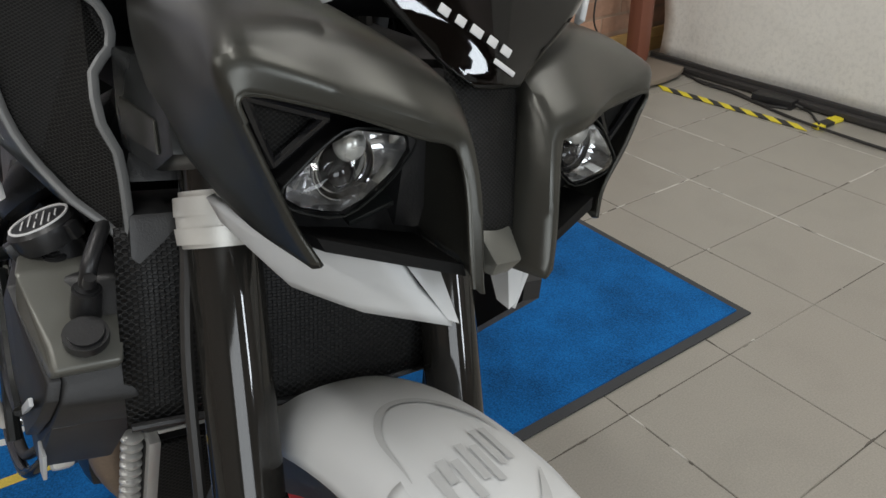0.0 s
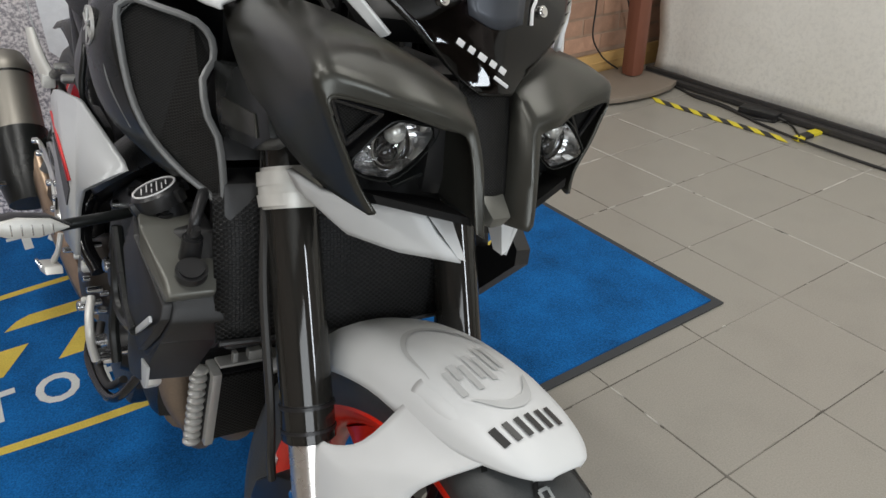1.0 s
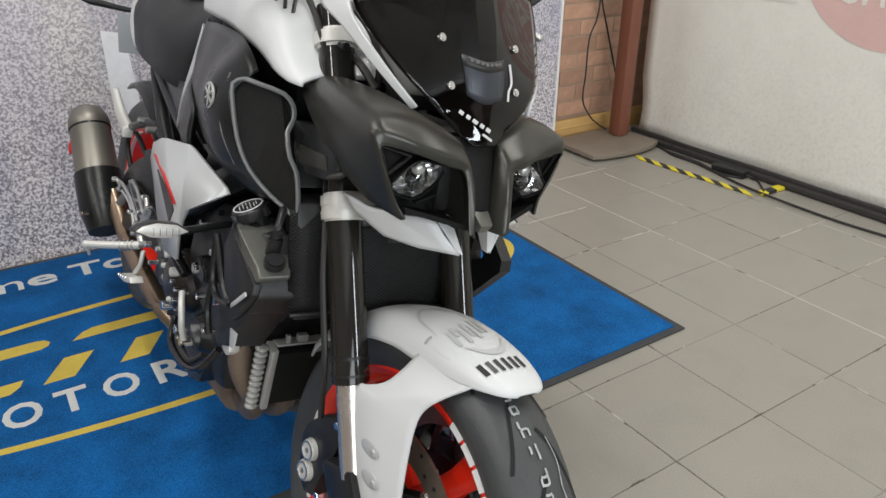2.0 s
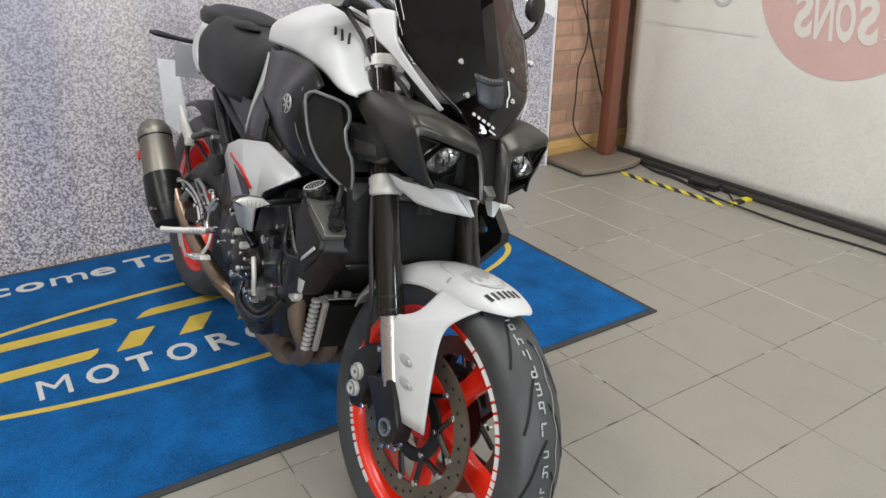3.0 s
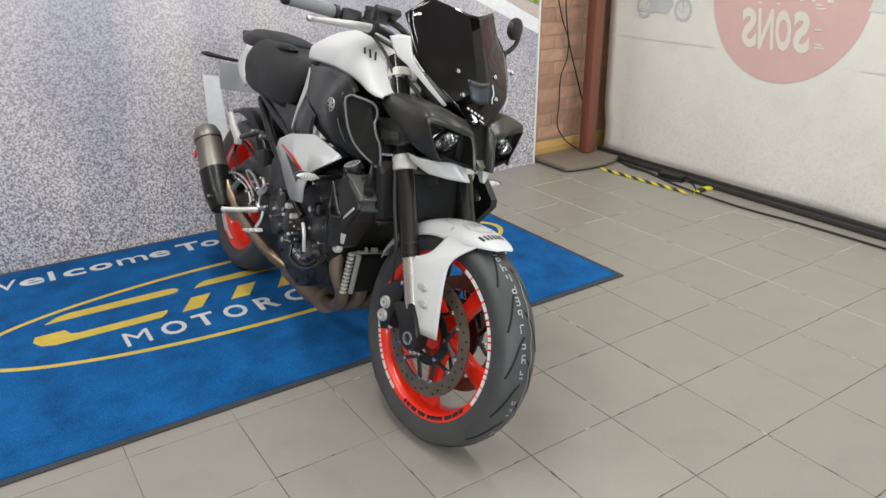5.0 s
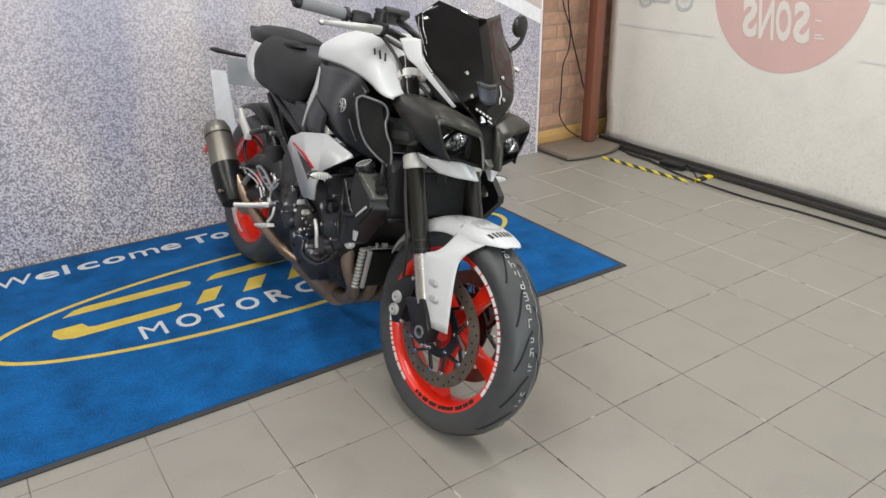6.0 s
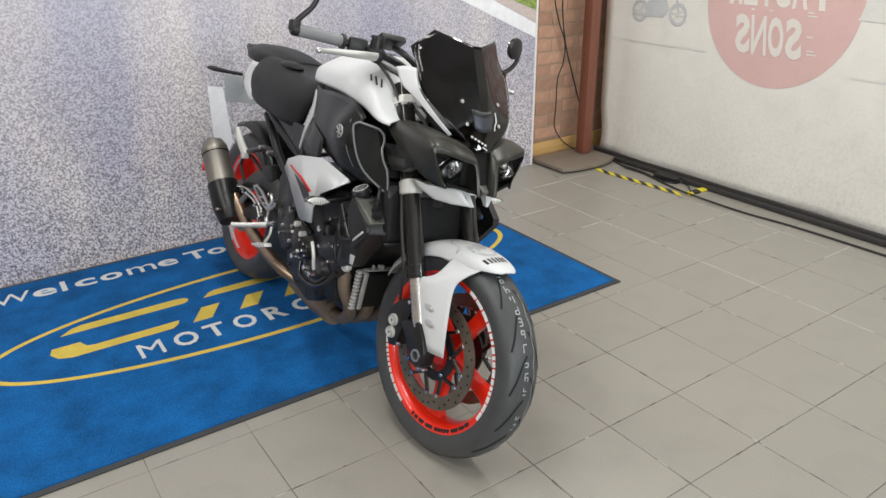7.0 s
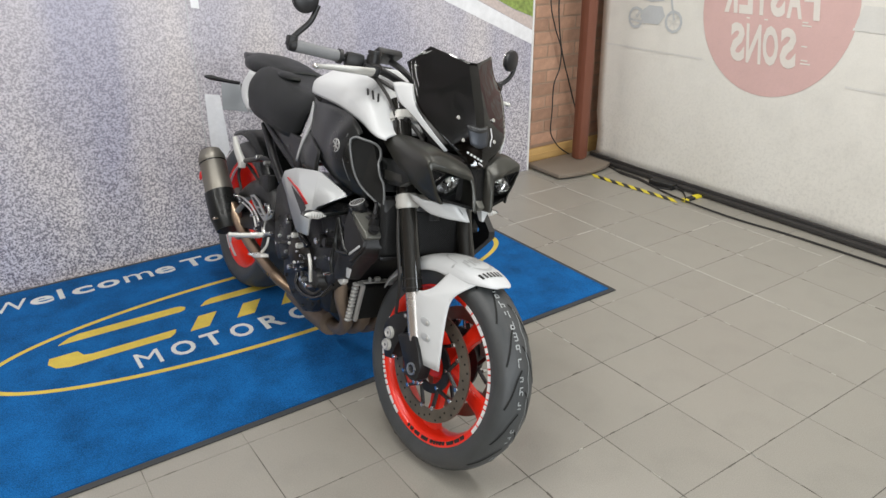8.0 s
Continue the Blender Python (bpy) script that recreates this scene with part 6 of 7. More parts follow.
for s in (-1, 1):
    cc = part("clutch_cover", merge(moved(lathe([(0.0, s * 0.035), (0.036, s * 0.034), (0.050, s * 0.026), (0.058, s * 0.012), (0.064, 0), (0.064, -s * 0.03), (0.0, -s * 0.03)], 36), Matrix.Translation((-0.655, s * 0.165, 0.415)))), M_CLUTCH, bike, "dark bronze clutch cover with bright bolts")
    part("pump_cover", moved(lathe([(0.0, s * 0.025), (0.030, s * 0.022), (0.042, 0.0), (0.042, -s * 0.03), (0, -s * 0.03)], 30), Matrix.Translation((-0.52, s * 0.160, 0.37))), M_ENGINE, bike, "black pump cover")
    for k in range(9):
        a = 2 * math.pi * k / 9
        c = Vector((-0.655 + 0.056 * math.cos(a), s * 0.176, 0.415 + 0.056 * math.sin(a)))
        part("cover_bolt", rod(c, c + Vector((0, s * 0.012, 0)), 0.0052, 0.0048, 10, 0.001), M_CHROME, cc)
    for k, (x, z) in enumerate(((-0.623, 0.449), (-0.592, 0.426), (-0.549, 0.348), (-0.568, 0.355), (-0.684, 0.437), (-0.621, 0.430), (-0.665, 0.360), (-0.598, 0.402), (-0.631, 0.389), (-0.529, 0.349), (-0.719, 0.507), (-0.780, 0.403), (-0.665, 0.470), (-0.417, 0.430))):
        part("cover_bolt", rod((x, s * 0.185, z), (x, s * 0.205, z), 0.0055 if k % 3 else 0.010, 0.005 if k % 3 else 0.009, 10, 0.0012), M_CHROME if k % 4 else M_CLAMP, cc)
    part("bright_hose", tube([(-0.508, s * 0.214, 0.460), (-0.485, s * 0.220, 0.449), (-0.471, s * 0.222, 0.430), (-0.471, s * 0.220, 0.409), (-0.474, s * 0.215, 0.385)], 0.0052, 10, 6), M_CLAMP, cc, "bright curved pipe")
    part("lower_hose", tube([(-0.62, s * 0.19, 0.355), (-0.58, s * 0.205, 0.325), (-0.50, s * 0.205, 0.322), (-0.43, s * 0.20, 0.35), (-0.40, s * 0.18, 0.40)], 0.0062, 10, 6), M_GLOSS, bike, "black hose under the engine")
    part("lower_hose", tube([(-0.60, s * 0.185, 0.365), (-0.55, s * 0.200, 0.340), (-0.48, s * 0.20, 0.338), (-0.44, s * 0.19, 0.37)], 0.0055, 10, 6), M_CABLE, bike)
    part("crankcase_side", prism([(-0.83, 0.37), (-0.80, 0.285), (-0.72, 0.235), (-0.62, 0.215), (-0.555, 0.24), (-0.525, 0.29), (-0.525, 0.40), (-0.57, 0.44), (-0.70, 0.46)], s * 0.120, s * 0.158, "Y", 0.012), M_ENGINE, bike, "black crankcase side")
    for x, z in ((-0.77, 0.29), (-0.70, 0.255), (-0.62, 0.238), (-0.555, 0.27), (-0.545, 0.375)):
        part("crankcase_bolt", rod((x, s * 0.155, z), (x, s * 0.164, z), 0.0065, 0.006, 8, 0.001), M_SATIN, bike)
    part("engine_boss", rod((-0.513, s * 0.16, 0.503), (-0.513, s * 0.190, 0.503), 0.024, 0.021, 18, 0.003), M_SATIN, bike)
    part("boss_bolt", rod((-0.513, s * 0.190, 0.503), (-0.513, s * 0.199, 0.503), 0.011, 0.010, 12, 0.002), M_CHROME, bike)
    part("frame_lug", rod((-0.445, s * 0.12, 0.52), (-0.445, s * 0.205, 0.52), 0.017, 0.015, 14, 0.003), M_ENGINE, bike)
    part("head_cover_side", prism([(-0.56, 0.585), (-0.47, 0.640), (-0.38, 0.660), (-0.36, 0.610), (-0.43, 0.560), (-0.52, 0.525)], s * 0.150, s * 0.176, "Y", 0.010), M_ENGINE, bike, "black cylinder head end")
    part("cylinder_side", prism([(-0.56, 0.53), (-0.43, 0.555), (-0.40, 0.50), (-0.42, 0.44), (-0.55, 0.42)], s * 0.145, s * 0.168, "Y", 0.008), M_ENGINE, bike)
    for x, z in ((-0.545, 0.575), (-0.46, 0.625), (-0.395, 0.645), (-0.385, 0.60), (-0.48, 0.545), (-0.44, 0.47), (-0.53, 0.44), (-0.425, 0.54)):
        part("head_bolt", rod((x, s * 0.168, z), (x, s * 0.184, z), 0.0065, 0.006, 10, 0.001), M_CHROME if z < 0.6 else M_SATIN, bike)
    part("breather_hose", tube([(-0.60, s * 0.17, 0.60), (-0.63, s * 0.195, 0.55), (-0.60, s * 0.205, 0.50), (-0.56, s * 0.195, 0.47)], 0.010, 10, 6), M_GLOSS, bike, "black breather hose")
    part("wire_loom", tube([(-0.70, s * 0.165, 0.60), (-0.66, s * 0.185, 0.53), (-0.68, s * 0.19, 0.47), (-0.74, s * 0.18, 0.42), (-0.80, s * 0.175, 0.40)], 0.007, 8, 6), M_CABLE, bike)
    part("selector_cover", prism([(-0.80, 0.34), (-0.735, 0.37), (-0.72, 0.44), (-0.75, 0.50), (-0.80, 0.50), (-0.83, 0.42)], s * 0.155, s * 0.178, "Y", 0.008), M_ENGINE, bike)
    for x, z in ((-0.745, 0.385), (-0.735, 0.44), (-0.76, 0.485), (-0.81, 0.42)):
        part("cover_screw", rod((x, s * 0.176, z), (x, s * 0.186, z), 0.007, 0.006, 10, 0.001), M_ALU, bike)
    if s > 0:
        continue
    # shroud beside the radiator
    fo = [(-0.318, s * 0.205, 0.668), (-0.272, s * 0.216, 0.660), (-0.214, s * 0.200, 0.602), (-0.211, s * 0.203, 0.586), (-0.225, s * 0.208, 0.560), (-0.262, s * 0.212, 0.520), (-0.300, s * 0.214, 0.560), (-0.318, s * 0.216, 0.625)]
    fi = [(-0.300, s * 0.150, 0.672), (-0.245, s * 0.150, 0.668), (-0.212, s * 0.150, 0.602), (-0.206, s * 0.148, 0.584), (-0.220, s * 0.140, 0.560), (-0.255, s * 0.140, 0.520), (-0.290, s * 0.140, 0.560), (-0.300, s * 0.140, 0.625)]
    sh = part("radiator_shroud", bevelled(loft([[Vector(p) + Vector((-0.004, 0, -0.004)) for p in fi], [Vector(p) + Vector((-0.004, -s * 0.003, -0.004)) for p in fo]]), 0.0045, 3), M_BLACK, bike, "black radiator side shroud with a satin grey top")
    bar = [(-0.318, 0.206, 0.150, 0.668), (-0.272, 0.216, 0.152, 0.664), (-0.224, 0.204, 0.155, 0.628), (-0.209, 0.203, 0.160, 0.615), (-0.218, 0.205, 0.160, 0.604), (-0.264, 0.214, 0.150, 0.640), (-0.318, 0.208, 0.150, 0.650)]
    part("shroud_top", bevelled(loft([[(x, s * yi, z) for x, yo, yi, z in bar], [(x, s * yo, z) for x, yo, yi, z in bar]]), 0.004, 3), M_SHROUD, sh, "satin grey top bar")
    mid = Vector((-0.268, s * 0.21, 0.595))
    part("shroud_face", bevelled(loft([[Vector(p) * 0.93 + mid * 0.07 - Vector((0, s * 0.004, 0)) for p in fo], [Vector(p) * 0.90 + mid * 0.10 + Vector((0, s * 0.0045, 0)) for p in fo]]), 0.0015), M_BLACK, sh, "black outer face")
    part("shroud_skirt", bevelled(loft([[(-0.262, s * 0.150, 0.60), (-0.235, s * 0.145, 0.545), (-0.30, s * 0.150, 0.455), (-0.35, s * 0.155, 0.436), (-0.362, s * 0.155, 0.46), (-0.33, s * 0.15, 0.56)],
                                        [(-0.262, s * 0.206, 0.60), (-0.232, s * 0.204, 0.550), (-0.300, s * 0.205, 0.462), (-0.352, s * 0.203, 0.438), (-0.366, s * 0.203, 0.46), (-0.335, s * 0.208, 0.56)]]), 0.005, 2), M_BLACK, sh, "black lower skirt")
    part("shroud_strip", moved(box((0, 0, 0), (0.072, 0.003, 0.0065), 0.001), Matrix.Translation((-0.247, s * 0.2155, 0.565)) @ Matrix.Rotation(radians(-40), 4, "Y")), M_SILVER, sh, "pale reflective strip")
    part("shroud_bolt", merge(rod((-0.291, s * 0.186, 0.655), (-0.288, s * 0.188, 0.6695), 0.0085, 0.008, 14, 0.001), rod((-0.288, s * 0.188, 0.669), (-0.287, s * 0.1885, 0.672), 0.0045, 0.0045, 6)), M_SATIN, sh)
    part("mount_tab", prism([(-0.325, 0.468), (-0.318, 0.440), (-0.330, 0.428), (-0.352, 0.432), (-0.350, 0.462)], s * 0.176, s * 0.194, "Y", 0.004), M_CLAMP, bike, "bare alloy mounting tab")
    part("tab_plate", prism([(-0.288, 0.500), (-0.262, 0.503), (-0.268, 0.474), (-0.284, 0.472)], s * 0.2035, s * 0.2065, "Y", 0.001), M_SILVER, sh, "small grey plate")
    for pts in ([(-0.352, 0.628), (-0.300, 0.560), (-0.268, 0.548)], [(-0.352, 0.628), (-0.352, 0.555), (-0.325, 0.535), (-0.268, 0.548)], [(-0.352, 0.555), (-0.362, 0.50), (-0.345, 0.462)]):
        part("shroud_rib", tube([(x, s * 0.217, z) for x, z in pts], 0.0055, 8, 3), M_COVER, sh)
CAP = Matrix.Translation((-0.306, -0.194, 0.689)) @ Vector((-0.10, -0.455, 0.885)).to_track_quat("Y", "Z").to_matrix().to_4x4()
cap = part("coolant_cap", moved(lathe([(0.0, 0.0), (0.0215, 0.0), (0.0245, -0.003), (0.0250, -0.008), (0.0240, -0.018), (0.0190, -0.020), (0.0185, -0.05), (0.0, -0.05)], 32), CAP), M_SATIN, bike, "black filler cap with a printed disc")
for a in (20, 140, 200, 320):
    part("cap_lug", moved(box((0.0245 * math.sin(radians(a)), -0.011, 0.0245 * math.cos(radians(a))), (0.010, 0.014, 0.010), 0.003, (0, a, 0)), CAP), M_SATIN, cap)
part("cap_ring", moved(lathe([(0.0195, 0.0), (0.0213, 0.0), (0.0213, 0.0010), (0.0195, 0.0010)], 36), CAP), M_LABEL, cap)
for d, c, w in ((-0.012, 0.0, 0.016), (-0.007, 0.004, 0.020), (-0.002, -0.008, 0.010), (-0.002, 0.009, 0.008), (0.003, 0.0, 0.026), (0.008, -0.004, 0.016), (0.012, 0.002, 0.012)):
    part("cap_bar", moved(box((c, 0.0006, d), (w, 0.0010, 0.0011), 0.0002), CAP), M_LABEL, cap)
part("filler_neck", moved(merge(rod((-0.262, -0.163, 0.640), (-0.254, -0.163, 0.668), 0.0105, 0.0095, 16, 0.002), tube([(-0.256, -0.163, 0.665), (-0.258, -0.160, 0.685), (-0.275, -0.150, 0.70), (-0.30, -0.140, 0.70)], 0.0055, 10, 5), rod((-0.243, -0.166, 0.630), (-0.236, -0.168, 0.643), 0.0145, 0.0145, 20, 0.003), rod((-0.249, -0.1625, 0.672), (-0.246, -0.1625, 0.679), 0.0045, 0.004, 10)), Matrix.Translation((0.020, -0.014, -0.002))), M_SATIN, bike, "black hose union")
part("head_cover", bevelled(loft([[(-0.262, y, 0.73) for y in (-0.150, 0.150)] + [(-0.36, y, 0.73) for y in (0.150, -0.150)], [(-0.300, y, 0.80) for y in (-0.125, 0.125)] + [(-0.37, y, 0.80) for y in (0.125, -0.125)]]), 0.008), M_BLACK, bike, "black plastic cover over the radiator")
rad = part("radiator", bevelled(loft([[(-0.241, y, 0.716) for y in (-0.150, 0.128)] + [(-0.290, y, 0.716) for y in (0.128, -0.150)], [(-0.205, y, 0.546) for y in (-0.150, 0.126)] + [(-0.248, y, 0.546) for y in (0.126, -0.150)]]), 0.006), M_BLACK, bike, "black radiator behind a mesh guard")
part("radiator_guard", patch([[(-0.246, -0.158, 0.704), (-0.227, 0, 0.712), (-0.233, 0.130, 0.712)], [(-0.226, -0.160, 0.645), (-0.207, 0, 0.645), (-0.214, 0.130, 0.645)], [(-0.210, -0.158, 0.556), (-0.188, 0, 0.562), (-0.196, 0.128, 0.562)]], 6, 6), M_MESH, rad, "fine black mesh guard", solid=0.003)
part("guard_frame", tube([(-0.206, -0.156, 0.556), (-0.188, 0, 0.560), (-0.196, 0.128, 0.560)], 0.0036, 8, 5), M_BLACK, rad, "black guard frame")
outer = [(-0.285, 0.690), (-0.240, 0.677), (-0.189, 0.634), (-0.187, 0.614), (-0.277, 0.515), (-0.310, 0.560)]
inner = [(-0.272, 0.652), (-0.262, 0.645), (-0.238, 0.626), (-0.240, 0.619), (-0.268, 0.604), (-0.272, 0.620)]
wing = [loft([[(x, y, z) for x, z in (outer[k], outer[(k + 1) % 6], inner[(k + 1) % 6], inner[k])] for y in (0.184, 0.205)]) for k in range(6)]
part("guard_wing", merge(*wing), M_BLACK, bike, "black radiator guard wing with a triangular opening")
cool = part("oil_cooler", box((-0.392, -0.006, 0.344), (0.030, 0.205, 0.120), 0.006, (0, 8, 0)), M_SATIN, bike, "small oil cooler behind black mesh")
part("cooler_guard", box((-0.374, -0.004, 0.344), (0.006, 0.182, 0.112), 0.003, (0, 8, 0)), M_MESH, cool)
part("cooler_tank", box((-0.385, -0.100, 0.346), (0.034, 0.012, 0.128), 0.003, (0, 8, 0)), M_COOLER, cool, "silver cooler end tank")
for k in range(11):
    part("cooler_fin", ball((-0.394 + 0.0016 * k, -0.117, 0.283 + 0.0124 * k), (0.011, 0.0115, 0.0066), 14), M_COOLER, cool, "silver ribbed cooler edge")
part("cooler_top", merge(box((-0.380, -0.045, 0.412), (0.024, 0.10, 0.004), 0.001), box((-0.376, -0.050, 0.421), (0.012, 0.018, 0.014), 0.002), box((-0.376, -0.075, 0.420), (0.010, 0.006, 0.016), 0.001)), M_COOLER, cool)
for k, (y0, y1) in enumerate(((-0.105, -0.085), (-0.038, -0.028), (0.038, 0.028), (0.105, 0.085))):
    part("header_pipe", tube([(-0.44, y0, 0.50), (-0.438, y0 * 1.22, 0.43), (-0.440, y0 * 1.2, 0.34), (-0.448, y1 * 1.1, 0.265), (-0.48, y1 * 0.9, 0.215), (-0.55, y1 * 0.7, 0.175), (-0.66, y1 * 0.5, 0.16)], 0.0205, 14, 6), M_PIPE, bike, "brown heat-stained exhaust header")
part("collector", tube([(-0.62, -0.04, 0.165), (-0.74, -0.045, 0.17), (-0.86, -0.085, 0.19)], [0.05, 0.055, 0.032], 16, 6), M_PIPE, bike, "brown exhaust collector")
part("link_pipe", tube([(-0.80, -0.09, 0.20), (-0.90, -0.135, 0.232), (-1.05, -0.152, 0.268), (-1.17, -0.16, 0.305), (-1.245, -0.166, 0.345), (-1.30, -0.172, 0.385)], 0.0215, 16, 6), M_PIPE2, bike, "bronzed exhaust link pipe")
mdir = (Vector((-1.500, -0.205, 0.555)) - Vector((-1.245, -0.185, 0.272))).normalized()
m0 = Vector((-1.245, -0.188, 0.272))
mu, mv = mdir.orthogonal().normalized(), None
mv = mdir.cross(mu)
rings = []
for d, r in ((0.0, 0.028), (0.03, 0.042), (0.085, 0.053), (0.15, 0.0545), (0.325, 0.050), (0.328, 0.0525), (0.352, 0.0505), (0.378, 0.040)):
    rings.append([m0 + mdir * d + r * (math.cos(2 * math.pi * k / 28) * mu + 0.92 * math.sin(2 * math.pi * k / 28) * mv) for k in range(28)])
muffler = part("silencer", loft(rings[3:]), M_TITAN, bike, "stubby titanium-coloured silencer", sharp=50)
part("heat_shield", loft([[p + 0.004 * (p - (m0 + mdir * 0.1)).normalized() for p in r] for r in rings[1:5][:3]] + [[m0 + mdir * 0.19 + 0.0575 * (math.cos(2 * math.pi * k / 28) * mu + 0.92 * math.sin(2 * math.pi * k / 28) * mv) for k in range(28)]]), M_COVER, muffler, "dark silencer heat shield")
part("cap_seam", loft([[m0 + mdir * d + r * (math.cos(2 * math.pi * k / 28) * mu + 0.92 * math.sin(2 * math.pi * k / 28) * mv) for k in range(28)] for d, r in ((0.321, 0.0500), (0.3215, 0.0522), (0.3255, 0.0524), (0.326, 0.0500))]), M_COVER, muffler, "thin dark end cap seam")
part("shield_bolt", rod(m0 + mdir * 0.075 + Vector((0.034, -0.046, 0.012)), m0 + mdir * 0.075 + Vector((0.044, -0.060, 0.016)), 0.008, 0.006, 12, 0.001), M_CHROME, muffler)
part("outlet", rod(m0 + mdir * 0.380, m0 + mdir * 0.385, 0.028, 0.028, 20), M_DECALBLACK, muffler)
part("maker_badge", ball(m0 + mdir * 0.28 + Vector((-0.020, -0.046, -0.018)), (0.010, 0.006, 0.020), 12), M_REDLIGHT, muffler, "small red badge")
part("silencer_strap", tube([m0 + mdir * 0.09 + Vector((0.05, 0.02, 0.02)), Vector((-1.20, -0.15, 0.44)), Vector((-1.14, -0.14, 0.47))], 0.010, 8, 5, 0.4), M_PALE, bike)

# tail, seat and rear end
def seat_row(front, w, top, low, hw, lowx):
    """Across a seat: low edge, shoulder and crown, on both sides."""
    half = [(lowx, w, low), (front + (lowx - front) * 0.55, w * 1.02, low + (top - low) * 0.5), (front + (lowx - front) * 0.12, hw, top - 0.014), (front, hw * 0.6, top - 0.002)]
    return [(x, -y, z) for x, y, z in half] + [(front, 0, top)] + [(x, y, z) for x, y, z in reversed(half)]


seat = part("rider_seat", patch([seat_row(-0.778, 0.112, 0.925, 0.760, 0.085, -0.895), seat_row(-0.83, 0.126, 0.915, 0.742, 0.100, -0.925), seat_row(-0.94, 0.142, 0.908, 0.745, 0.108, -1.0),
                                 seat_row(-1.08, 0.146, 0.918, 0.755, 0.112, -1.10), seat_row(-1.22, 0.143, 0.936, 0.762, 0.108, -1.22), seat_row(-1.32, 0.136, 0.940, 0.785, 0.100, -1.315), seat_row(-1.375, 0.118, 0.920, 0.815, 0.085, -1.345)], 4, 5), M_SEAT, bike, "black vinyl rider seat", solid=0.012)
pil = part("pillion_seat", patch([seat_row(-1.17, 0.074, 0.936, 0.905, 0.060, -1.19), seat_row(-1.23, 0.090, 0.950, 0.905, 0.072, -1.27), seat_row(-1.34, 0.100, 0.962, 0.905, 0.078, -1.37), seat_row(-1.46, 0.096, 0.966, 0.905, 0.072, -1.46), seat_row(-1.57, 0.075, 0.960, 0.908, 0.054, -1.56)], 4, 5), M_SEAT, bike, "black vinyl pillion seat", solid=0.012)
part("seat_hump", ball((-1.125, -0.080, 0.926), (0.080, 0.030, 0.018), 20), M_SEAT, pil)
part("seat_seam", tube([(-1.345, -0.1375, 0.83), (-1.22, -0.1475, 0.80), (-1.08, -0.1505, 0.79), (-0.96, -0.1460, 0.785)], 0.0012, 6, 6), M_CABLE, seat)
part("tail_light", bevelled(loft([[(-1.60, y, z) for y, z in ((-0.055, 0.905), (0.055, 0.905), (0.055, 0.95), (-0.055, 0.95))], [(-1.72, y, z) for y, z in ((-0.035, 0.925), (0.035, 0.925), (0.035, 0.95), (-0.035, 0.95))]]), 0.008), M_BLACK, bike, "black tail hump with lamp")
for s in (-1, 1):
    part("tail_panel", patch([[(-1.43, s * 0.106, 0.905), (-1.478, s * 0.112, 0.842), (-1.452, s * 0.116, 0.788), (-1.362, s * 0.118, 0.750)], [(-1.395, s * 0.118, 0.905), (-1.440, s * 0.126, 0.842), (-1.415, s * 0.130, 0.795), (-1.33, s * 0.134, 0.758)], [(-1.36, s * 0.110, 0.900), (-1.385, s * 0.122, 0.845), (-1.365, s * 0.130, 0.805), (-1.28, s * 0.138, 0.770)]], 4, 4), M_WHITE, bike, "white tail side panel", solid=0.004)
    part("rear_indicator", tube([(-1.62, s * 0.075, 0.825), (-1.63, s * 0.13, 0.828), (-1.635, s * 0.185, 0.834), (-1.635, s * 0.21, 0.836)], [0.007, 0.008, 0.011, 0.005], 12, 5), M_BLACK, bike, "slim black rear indicator")
    part("subframe", tube([(-0.80, s * 0.12, 0.63), (-1.0, s * 0.12, 0.69), (-1.22, s * 0.11, 0.76), (-1.50, s * 0.07, 0.84)], 0.017, 10, 6), M_ENGINE, bike)
    part("subframe", tube([(-0.82, s * 0.12, 0.50), (-1.02, s * 0.125, 0.60), (-1.22, s * 0.11, 0.73)], 0.015, 10, 6), M_ENGINE, bike)
    part("side_infill", patch([[(-0.78, s * 0.135, 0.76), (-0.95, s * 0.13, 0.76), (-1.15, s * 0.125, 0.765)], [(-0.80, s * 0.14, 0.64), (-0.92, s * 0.13, 0.68), (-1.10, s * 0.12, 0.74)]], 4, 4), M_ENGINE, bike, solid=0.01)
    part("swingarm", tube([(-0.82, s * 0.11, 0.40), (-1.05, s * 0.135, 0.395), (-1.28, s * 0.135, 0.335), (-1.46, s * 0.13, 0.312)], [0.045, 0.05, 0.04, 0.035], 14, 6, 0.55), M_ENGINE, bike, "black cast swingarm")
    # rider footrest and heel guard
    outline = [(-1.106, 0.480), (-1.071, 0.493), (-1.018, 0.485), (-0.972, 0.464), (-0.928, 0.446), (-0.953, 0.426), (-0.994, 0.435), (-1.049, 0.449)]
    rest_ = part("footrest_plate", prism(outline, s * 0.176, s * 0.182, "Y", 0.0015), M_ALU, bike, "slotted bright aluminium heel plate")
    for slot in ([(-1.080, 0.479), (-1.066, 0.484), (-1.022, 0.476), (-1.004, 0.466), (-1.035, 0.460)], [(-1.020, 0.455), (-0.998, 0.462), (-0.956, 0.445), (-0.978, 0.437)]):
        part("plate_slot", prism(slot, s * 0.1815, s * 0.1828, "Y", 0), M_ENGINE, rest_)
    part("heel_guard", tube([(-1.243, s * 0.178, 0.440), (-1.172, s * 0.180, 0.450), (-1.111, s * 0.180, 0.448), (-1.056, s * 0.180, 0.437), (-1.015, s * 0.180, 0.419), (-0.991, s * 0.182, 0.398)], 0.0042, 8, 5, 0.7), M_ALU, rest_, "bright aluminium heel guard")
